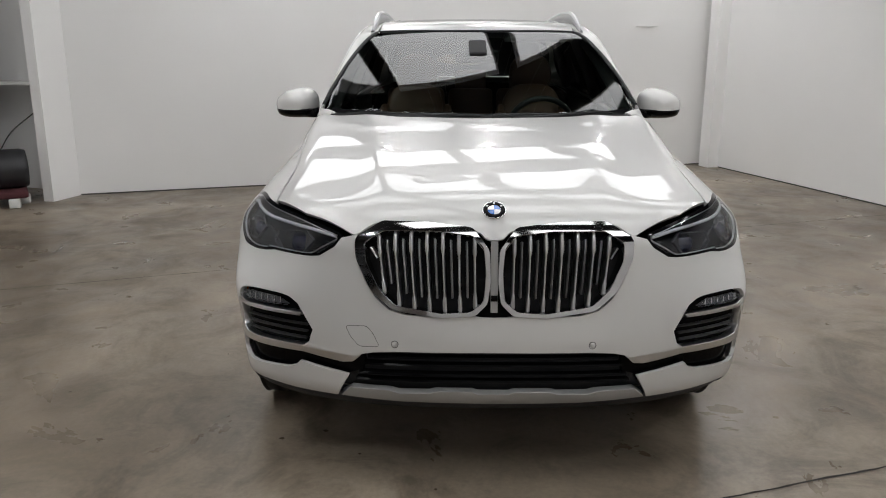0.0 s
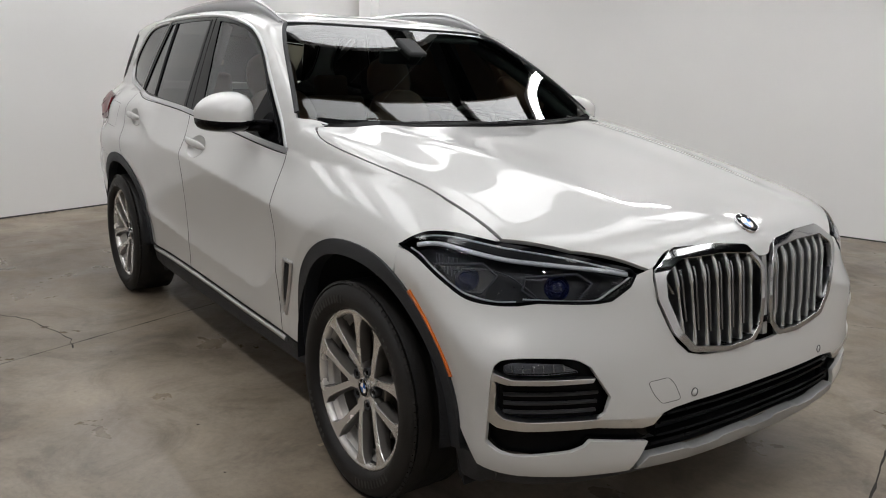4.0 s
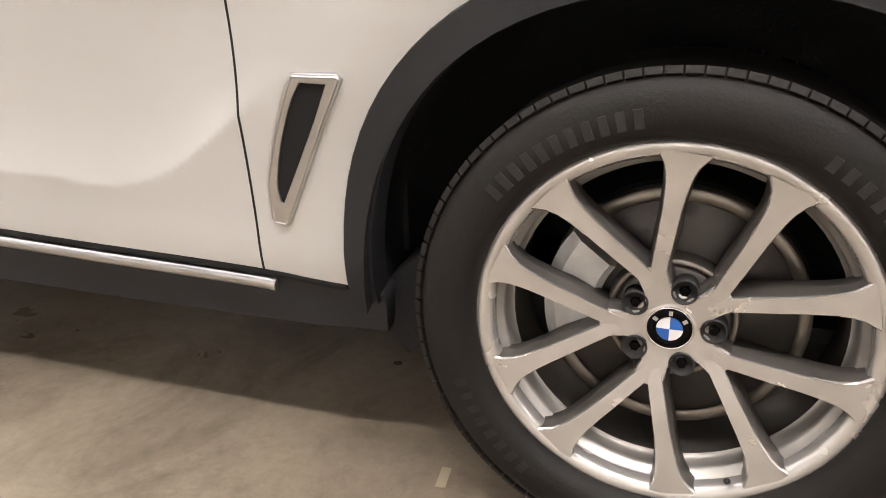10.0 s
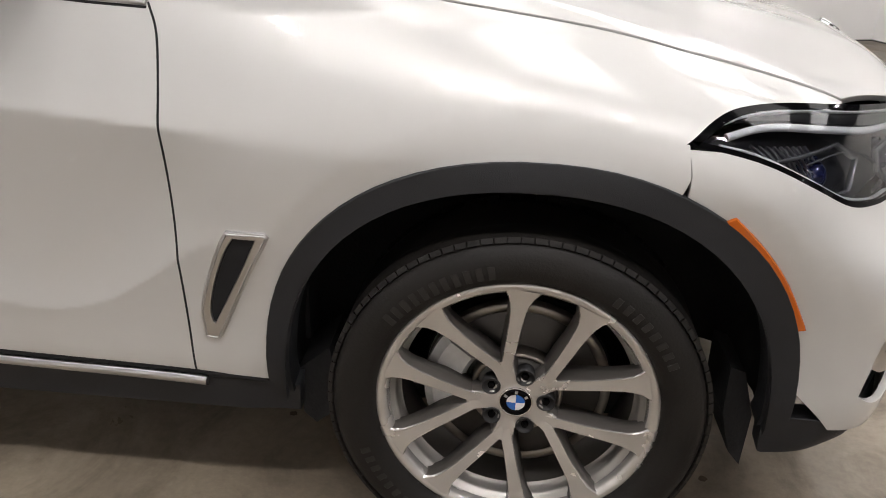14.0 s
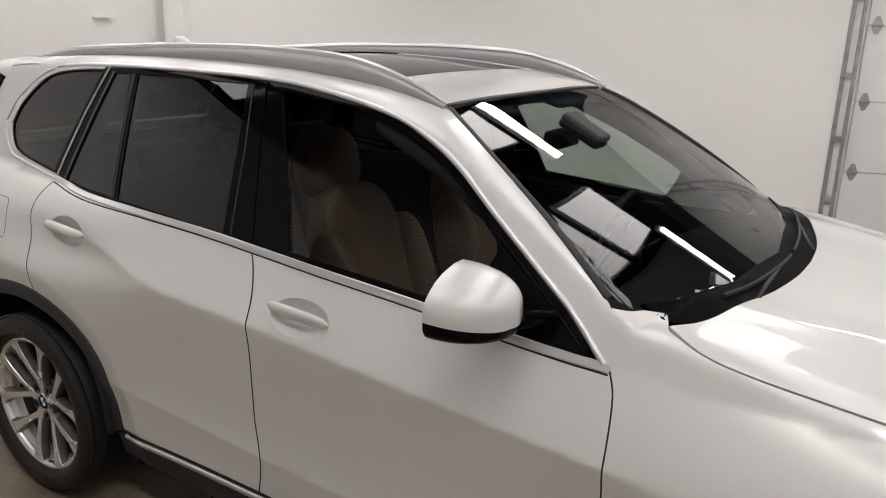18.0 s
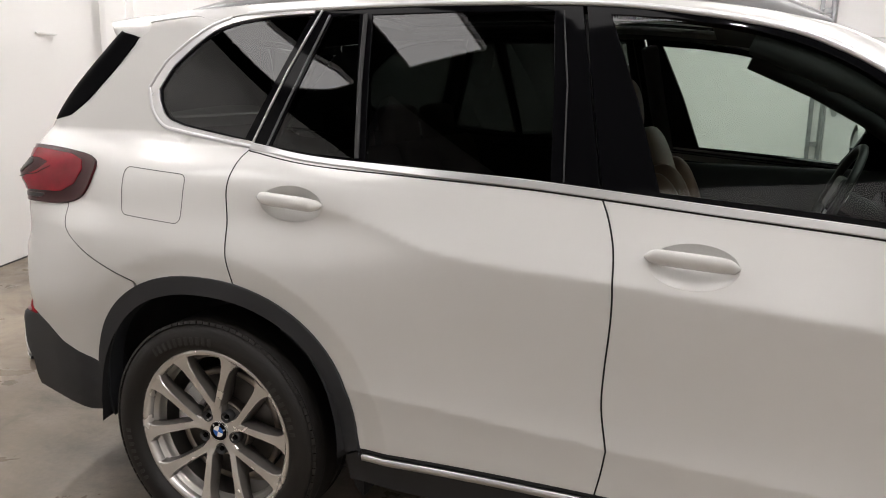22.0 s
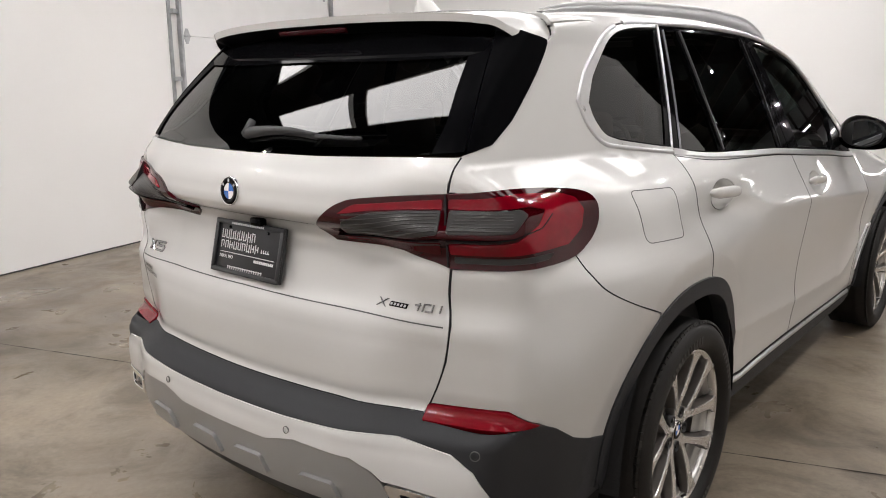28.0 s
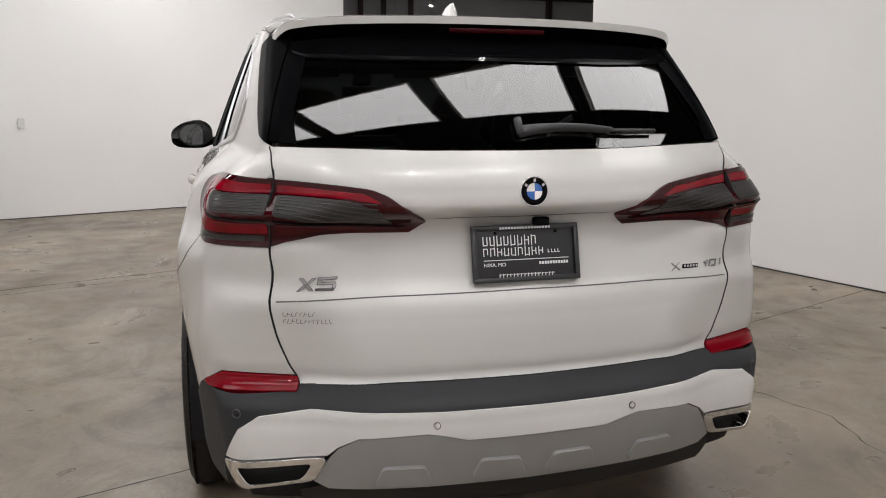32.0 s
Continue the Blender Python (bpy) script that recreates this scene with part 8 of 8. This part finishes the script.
def wheel():
    """The front right wheel at the origin, its face towards -y."""
    w = tagged(new("wheel"), "double-spoke alloy wheel in a black tyre")
    R = 0.374
    side = [(0.276, -0.092), (0.280, -0.104), (0.287, -0.117), (0.300, -0.127), (0.320, -0.130), (0.342, -0.126), (0.356, -0.117), (0.364, -0.106), (0.370, -0.090), (R, -0.060)]
    tread = []
    for y in np.linspace(-0.06, 0.06, 9)[1:-1]:
        g = 0.010 if abs(abs(y) - 0.03) < 0.006 or abs(y) < 0.005 else 0
        tread.append((R - g, y))
    prof = side + tread + [(r, -y) for r, y in side[::-1]]
    t = part("tyre", lathe([(r, y) for r, y in prof], 96), RUBBER, w, "black tyre with worn raised marks")
    # shoulder blocks: short bars round both shoulders
    bm = bmesh.new()
    for k in range(96):
        a = 2 * math.pi * k / 96
        for s in (-1, 1):
            b = box_bm(0.0212, 0.044, 0.010, at=(0, s * 0.092, 0.3590), m=Matrix.Rotation(s * 0.5, 4, "X"))
            bmesh.ops.transform(b, matrix=Matrix.Rotation(a, 4, "Y"), verts=b.verts)
            add_bm(bm, b)
    tagged(part("tread", bm, RUBBER, t, "tyre shoulder blocks", flat=True), kind="stuff")
    # raised plain bars on the sidewall, where the lettering stands
    for c, n, step_a, h in ((123, 11, 4.0, 0.026), (-60, 11, 4.0, 0.026), (45, 8, 4.4, 0.020), (-142, 8, 4.4, 0.020)):
        for k in range(n):
            a = math.radians(c + (k - n / 2) * step_a)
            bm = box_bm(0.0125, 0.0014, h, 0.0006, 1, at=(0, -0.1300, 0.315))
            bmesh.ops.transform(bm, matrix=Matrix.Rotation(-a + math.pi / 2, 4, "Y"), verts=bm.verts)
            part("sidewall_mark", bm, MARKS, t, flat=True)
    # rim barrel and outer ring
    part("rim_barrel", lathe([(0.262, -0.085), (0.250, -0.06), (0.238, 0.0), (0.242, 0.08), (0.26, 0.11)], 72), RIM_SIDE, w, "painted rim barrel")
    part("rim_ring", lathe([(0.254, -0.078), (0.256, -0.092), (0.262, -0.1005), (0.272, -0.1035), (0.2795, -0.101), (0.281, -0.088)], 96), RIM_FACE, w, "machined outer rim ring")
    part("rim_step", lathe([(0.256, -0.084), (0.2545, -0.072), (0.246, -0.068), (0.243, -0.058), (0.2425, -0.04), (0.236, -0.036)], 72), RIM_STEP, w, "stepped inner rim edge")
    # ten straight arms in five forks, each on a short stem
    def bar_of(base, a0, a1, widths, heights, depth, spread):
        """A tapered arm from a0 to a1 in the fork's own axes: machined face and painted flanks."""
        c, sn = math.cos(base), math.sin(base)
        a0, a1 = np.array(a0), np.array(a1)
        d = (a1 - a0) / np.linalg.norm(a1 - a0)
        q = np.array([-d[1], d[0]])
        face, flank = bmesh.new(), bmesh.new()
        rf, rl = [], []
        for i in range(13):
            k = i / 12
            o = a0 + (a1 - a0) * k
            wd, y = np.interp(k, *widths), np.interp(k, *heights)
            dp, sp = np.interp(k, *depth), np.interp(k, *spread)

            def at(off, yy):
                u, v = o + q * off
                return (u * c - v * sn, yy, u * sn + v * c)
            rf.append([face.verts.new(at(x, yy)) for x, yy in ((-wd * 0.5, y + 0.0035), (-wd * 0.45, y), (wd * 0.45, y), (wd * 0.5, y + 0.0035))])
            rl.append([flank.verts.new(at(x, yy)) for x, yy in ((-wd * 0.5 - sp, y + dp), (-wd * 0.5 - sp * 0.45, y + dp * 0.5), (-wd * 0.5, y + 0.0035), (wd * 0.5, y + 0.0035), (wd * 0.5 + sp * 0.45, y + dp * 0.5), (wd * 0.5 + sp, y + dp))])
        for bm, rows in ((face, rf), (flank, rl)):
            for a, b in zip(rows, rows[1:]):
                for j in range(len(a) - 1):
                    if bm is face or j != 2:
                        bm.faces.new((a[j], b[j], b[j + 1], a[j + 1]))
                if bm is flank:
                    bm.faces.new((a[0], a[5], b[5], b[0]))
            bmesh.ops.recalc_face_normals(bm, faces=bm.faces)
        s_ = part("spoke", face, RIM_FACE, w, "machined alloy spoke", flat=True)
        part("spoke_flank", flank, RIM_SIDE, s_, "grey painted spoke flank")
    for p in range(5):
        base = math.radians(111 + 72 * p)
        bar_of(base, (0.030, 0), (0.098, 0), ([0, 0.5, 0.85, 1], [0.050, 0.040, 0.046, 0.036]), ([0, 1], [-0.0705, -0.0770]), ([0, 1], [0.03, 0.03]), ([0, 0.8, 1], [0.006, 0.006, 0.0]))
        for s in (-1, 1):
            bar_of(base, (0.071, 0.001 * s), (0.2475, 0.0925 * s), ([0, 0.25, 0.6, 0.8, 0.9, 1], [0.022, 0.023, 0.026, 0.033, 0.045, 0.078]),
                   ([0, 0.4, 0.85, 1], [-0.0742, -0.088, -0.099, -0.1018]), ([0, 0.3, 1], [0.045, 0.050, 0.034]), ([0, 0.3, 1], [0.005, 0.006, 0.004]))
    hub = part("hub", lathe([(0.0001, -0.071), (0.036, -0.071), (0.052, -0.068), (0.062, -0.060), (0.066, -0.03), (0.06, 0.0)], 48), RIM_FACE, w, "alloy hub")
    roundel((0, -0.0715, 0), (0, -1, 0), (0, 0, 1), 0.0335, w, "round hub cap with blue and white quarters")
    for k in range(5):
        a = math.radians(75 + 72 * k)
        b = lathe([(0.0001, -0.0668), (0.009, -0.0672), (0.0150, -0.070), (0.0172, -0.0755), (0.0188, -0.0755), (0.019, -0.05)], 20)
        bmesh.ops.translate(b, vec=(0.060 * math.cos(a), 0, 0.060 * math.sin(a)), verts=b.verts)
        lug = part("lug_recess", b, BLACK_MATT, w, "dark lug recess")
        b = lathe([(0.0001, -0.0735), (0.007, -0.0735), (0.0085, -0.066)], 6)
        bmesh.ops.translate(b, vec=(0.060 * math.cos(a), 0, 0.060 * math.sin(a)), verts=b.verts)
        part("lug_bolt", b, BLACK_GLOSS, lug, "black lug bolt", flat=True)
        a2 = a + math.radians(36)
        b = lathe([(0.0001, -0.0722), (0.0052, -0.0722), (0.0055, -0.06)], 12)
        bmesh.ops.translate(b, vec=(0.070 * math.cos(a2), 0, 0.070 * math.sin(a2)), verts=b.verts)
        part("hub_hole", b, DARK, w, "small dark hub hole")
    # valve
    b = tube_bm([(0.104, -0.088, -0.232), (0.101, -0.104, -0.220)], 0.0045)
    part("valve", b, BLACK_MATT, w, "tyre valve with black cap")
    # brake
    part("brake_disc", lathe([(0.085, -0.012), (0.188, -0.012), (0.190, -0.006), (0.190, 0.012), (0.085, 0.012)], 64), ROTOR, w, "worn steel brake disc")
    part("disc_edge", lathe([(0.172, -0.0125), (0.174, -0.016), (0.190, -0.016), (0.1915, -0.012), (0.1915, 0.008)], 64), DISC_EDGE, w, "bright worn edge of the brake disc")
    part("disc_hat_edge", lathe([(0.084, -0.040), (0.090, -0.047), (0.094, -0.040), (0.096, -0.013)], 48), DISC_EDGE, w, "bright rim of the disc hat")
    part("disc_bell", lathe([(0.0001, -0.046), (0.078, -0.046), (0.085, -0.040), (0.088, -0.005)], 40), ROTOR_DARK, w, "grey disc bell")
    bm = bmesh.new()
    rows = []
    for i in range(13):
        a = math.radians(142 + 58 * (i / 12))
        rows.append([bm.verts.new((r * math.cos(a), y, r * math.sin(a))) for r, y in ((0.108, -0.030), (0.118, -0.042), (0.172, -0.042), (0.190, -0.030), (0.192, 0.02), (0.108, 0.02))])
    for a, b in zip(rows, rows[1:]):
        for j in range(6):
            bm.faces.new((a[j], a[(j + 1) % 6], b[(j + 1) % 6], b[j]))
    bm.faces.new(rows[0]), bm.faces.new(rows[-1])
    bmesh.ops.recalc_face_normals(bm, faces=bm.faces)
    part("brake_caliper", bm, CALIPER, w, "grey brake caliper", flat=True)
    part("dust_shield", lathe([(0.06, 0.03), (0.19, 0.03), (0.195, 0.02)], 40), BLACK_MATT, w, "black dust shield")
    return w


RIM_STEP = material("rim_step_paint", (0.46, 0.44, 0.41), rough=0.35, metal=0.6, vary=0.05, vary_scale=15)
MARKS = material("sidewall_marks", (0.0105, 0.0092, 0.0082), rough=0.48)
ROTOR_DARK = material("cast_grey", (0.09, 0.085, 0.08), rough=0.5, metal=0.7, vary=0.2, vary_scale=20)
DISC_EDGE = material("ground_disc_edge", (0.25, 0.225, 0.195), rough=0.35, metal=0.8, vary=0.15, vary_scale=30)
CALIPER = material("caliper_grey", (0.60, 0.60, 0.59), rough=0.45, metal=0.4, vary=0.15, vary_scale=25)
first = wheel()
first.parent = suv
first.matrix_basis = pose(1.4875, -0.857, 0.374)
for m in (pose(-1.4875, -0.857, 0.374, 0, 15, 0), pose(1.4875, 0.857, 0.374, 0, 40, 180), pose(-1.4875, 0.857, 0.374, 0, 10, 180)):
    copy_thing(first, m)

# mud flaps: ahead of and behind the wheels
for cx in (1.4875, -1.4875):
    for side, flip in (("right", False), ("left", True)):
        for pts, lab in (([(0.418, 0.45), (0.448, 0.44), (0.478, 0.34), (0.474, 0.213), (0.446, 0.245), (0.420, 0.34)], "ahead of"), ([(-0.40, 0.42), (-0.47, 0.36), (-0.462, 0.25), (-0.435, 0.225), (-0.405, 0.25), (-0.385, 0.33)], "behind")):
            bm = bmesh.new()
            lo = [bm.verts.new((cx + x, -0.71, z)) for x, z in pts]
            hi = [bm.verts.new((cx + x + 0.004, -0.86, z)) for x, z in pts]
            bm.faces.new(lo), bm.faces.new(hi)
            for i in range(len(pts)):
                j = (i + 1) % len(pts)
                bm.faces.new((lo[i], lo[j], hi[j], hi[i]))
            bmesh.ops.recalc_face_normals(bm, faces=bm.faces)
            part("mud_flap", bm, LINER, suv, "black plastic flap " + lab + " the wheel", flat=True, flip=flip)


# ---- cabin ----
def soft_block(sx, sy, sz, at, r=0.04, rx=0, ry=0, rz=0):
    bm = bmesh.new()
    bmesh.ops.create_cube(bm, size=1)
    bmesh.ops.scale(bm, vec=(sx, sy, sz), verts=bm.verts)
    bmesh.ops.bevel(bm, geom=bm.edges, offset=r, segments=4, affect="EDGES", profile=0.6)
    bmesh.ops.transform(bm, matrix=pose(*at, rx, ry, rz), verts=bm.verts)
    return bm


def cushion(sx, sy, sz, at, ry=0, p=3.0, top=1.0, nu=28, nv=16):
    """A padded cushion: a rounded box that narrows to 'top' of its width at its upper end."""
    bm = bmesh.new()
    power = lambda c: math.copysign(abs(c) ** (2.0 / p), c)
    rows = []
    for j in range(nv + 1):
        b = -math.pi / 2 + math.pi * j / nv
        row = []
        for i in range(nu):
            a = 2 * math.pi * i / nu
            z = power(math.sin(b))
            w = 1 + (top - 1) * (z + 1) / 2
            row.append(bm.verts.new((sx / 2 * power(math.cos(b)) * power(math.cos(a)), sy / 2 * w * power(math.cos(b)) * power(math.sin(a)), sz / 2 * z)))
        rows.append(row)
    for c, d in zip(rows, rows[1:]):
        for i in range(nu):
            bm.faces.new((c[i], c[(i + 1) % nu], d[(i + 1) % nu], d[i]))
    bmesh.ops.remove_doubles(bm, verts=bm.verts, dist=0.0004)
    bmesh.ops.recalc_face_normals(bm, faces=bm.faces)
    bmesh.ops.transform(bm, matrix=pose(*at, 0, ry, 0), verts=bm.verts)
    return bm


def seat(x, y):
    s = part("seat", cushion(0.54, 0.50, 0.18, (x, y, 0.62), -6, 4.0), TAN, suv, "tan leather seat with bolsters and headrest")
    part("backrest", cushion(0.17, 0.50, 0.70, (x - 0.34, y, 0.98), -16, 3.6, 0.78), TAN, s)
    for d in (-1, 1):
        part("bolster", cushion(0.20, 0.11, 0.52, (x - 0.28, y + d * 0.205, 0.94), -16, 2.8, 0.8), TAN, s)
        part("seat_bolster", cushion(0.46, 0.11, 0.14, (x + 0.02, y + d * 0.23, 0.69), 0, 3.0), TAN, s)
    part("headrest", cushion(0.15, 0.30, 0.25, (x - 0.515, y, 1.385), -10, 2.7, 0.88), TAN, s)
    for d in (-0.06, 0.06):
        part("headrest_post", tube_bm([(x - 0.45, y + d, 1.22), (x - 0.50, y + d, 1.32)], 0.006), CHROME, s)
    part("seat_base", soft_block(0.44, 0.42, 0.16, (x, y, 0.47), 0.02), INTERIOR, s)
    return s


seat(0.05, -0.38), seat(0.05, 0.38)


def rear_bench():
    b = part("rear_bench", soft_block(0.50, 1.28, 0.16, (-0.85, 0, 0.64), 0.05, 0, -6), TAN, suv, "tan leather rear bench with three headrests")
    for y, w in ((-0.42, 0.44), (0.0, 0.34), (0.42, 0.44)):
        part("backrest", soft_block(0.14, w, 0.60, (-1.16, y, 0.96), 0.05, 0, -18), TAN, b)
        part("headrest", soft_block(0.09, 0.24, 0.16, (-1.28, y, 1.31), 0.04, 0, -10), TAN, b)


rear_bench()
part("cabin_floor", box_bm(3.0, 1.5, 0.04, at=(-0.55, 0, 0.36)), INTERIOR, suv, "dark cabin carpet", flat=True)
part("boot_floor", box_bm(0.95, 1.3, 0.04, at=(-1.85, 0, 0.80)), INTERIOR, suv, "dark boot floor", flat=True)
part("firewall", box_bm(0.04, 1.5, 0.70, at=(1.0, 0, 0.72)), INTERIOR, suv, "dark bulkhead", flat=True)
for flip in (False, True):
    s = -1 if not flip else 1
    d = part("door_card", soft_block(1.1, 0.06, 0.72, (0.30, s * 0.82, 0.79), 0.025), INTERIOR, suv, "dark door card with a tan armrest")
    part("armrest", soft_block(0.62, 0.09, 0.08, (0.15, s * 0.77, 0.90), 0.03), TAN, d)
    part("door_card", soft_block(0.95, 0.06, 0.76, (-0.85, s * 0.80, 0.82), 0.025), INTERIOR, suv, "dark rear door card")


def dash():
    prof = [(0.55, 0.72), (0.50, 0.80), (0.50, 0.98), (0.54, 1.06), (0.62, 1.105), (0.80, 1.13), (0.98, 1.135), (1.02, 1.06), (1.0, 0.72)]
    bm = bmesh.new()
    rows = []
    for y in np.linspace(-0.78, 0.78, 24):
        hood = 0.045 * math.exp(-((y - 0.38) / 0.17) ** 2)
        rows.append([bm.verts.new((x + 0.02 * math.cos(y * 3) - 0.10 * (abs(y) / 0.78) ** 2 * (x > 0.7), y, z + hood * (x < 0.75) * (z > 1.0))) for x, z in prof])
    for a, b in zip(rows, rows[1:]):
        for j in range(len(prof) - 1):
            bm.faces.new((a[j], a[j + 1], b[j + 1], b[j]))
    bm.faces.new(rows[0]), bm.faces.new(rows[-1])
    bmesh.ops.recalc_face_normals(bm, faces=bm.faces)
    d = part("dashboard", bm, INTERIOR, suv, "dark dashboard with two screens")
    part("screen", box_bm(0.02, 0.32, 0.13, 0.006, at=(0.50, 0.02, 1.06), m=Matrix.Rotation(-0.15, 4, "Y")), BLACK_GLOSS, d, "dark touch screen")
    part("instrument_screen", box_bm(0.02, 0.30, 0.12, 0.006, at=(0.52, 0.38, 1.04), m=Matrix.Rotation(-0.15, 4, "Y")), BLACK_GLOSS, d, "dark instrument screen")
    part("dash_trim", soft_block(0.03, 1.3, 0.03, (0.505, 0, 0.95), 0.01), SATIN, d, "satin trim strip across the dashboard")
    c = part("centre_console", soft_block(0.95, 0.24, 0.30, (0.10, 0, 0.62), 0.04), INTERIOR, suv, "dark centre console")
    part("gear_lever", soft_block(0.05, 0.04, 0.09, (0.25, 0.02, 0.82), 0.015), BLACK_GLOSS, c)
    # steering wheel
    bm = bmesh.new()
    n, k, R, r = 48, 10, 0.185, 0.016
    vs = [[bm.verts.new(((R + r * math.cos(b)) * math.cos(a), (R + r * math.cos(b)) * math.sin(a), r * math.sin(b))) for b in np.linspace(0, 2 * math.pi, k, endpoint=False)] for a in np.linspace(0, 2 * math.pi, n, endpoint=False)]
    for i in range(n):
        for j in range(k):
            bm.faces.new((vs[i][j], vs[(i + 1) % n][j], vs[(i + 1) % n][(j + 1) % k], vs[i][(j + 1) % k]))
    m = pose(0.33, 0.37, 1.10, 0, -66, 0)
    bmesh.ops.transform(bm, matrix=m, verts=bm.verts)
    w = part("steering_wheel", bm, STEER, suv, "black leather steering wheel with satin spokes")
    for b, mat, nm in ((soft_block(0.13, 0.16, 0.05, (0, 0, -0.01), 0.02), STEER, "airbag_cover"), (soft_block(0.03, 0.36, 0.02, (0.01, 0, -0.01), 0.006), SATIN, "spoke"), (soft_block(0.17, 0.045, 0.02, (-0.10, 0, -0.012), 0.006), SATIN, "spoke")):
        bmesh.ops.transform(b, matrix=m, verts=b.verts)
        part(nm, b, mat, w)
    part("steering_column", tube_bm([(0.34, 0.37, 1.085), (0.60, 0.37, 0.97)], 0.04), INTERIOR, suv, "dark steering column")
    # inner mirror with its sensor box
    rm = part("inner_mirror", soft_block(0.035, 0.25, 0.07, (0.26, 0.0, 1.500), 0.015, 0, 10), BLACK_MATT, suv, "black inside mirror under a sensor box")
    part("sensor_box", soft_block(0.16, 0.10, 0.05, (0.34, 0.0, 1.535), 0.015, 0, 28), BLACK_MATT, rm)
    part("mirror_stalk", tube_bm([(0.27, 0, 1.51), (0.29, 0, 1.57)], 0.012), BLACK_MATT, rm)
    for y in (-0.36, 0.36):
        part("sun_visor", soft_block(0.16, 0.40, 0.02, (0.10, y, 1.610), 0.008, 0, 14), INTERIOR_GREY, suv, "grey sun visor")


STEER = material("black_leather", (0.014, 0.014, 0.014), rough=0.42, bump=0.1, bump_scale=250)
dash()
for flip in (False, True):
    # inner pillar covers
    for line in ([(0.75, 1.18), (0.45, 1.39), (0.25, 1.50), (0.0, 1.61)], [(-0.41, 1.66), (-0.37, 1.42), (-0.33, 1.22)], [(-1.26, 1.66), (-1.33, 1.45), (-1.40, 1.29)]):
        q, n = skin("side", line)
        part("inner_pillar", tube_bm(q - n * 0.055, 0.035, 8), INTERIOR_GREY, suv, "grey inner pillar cover", flip=flip)
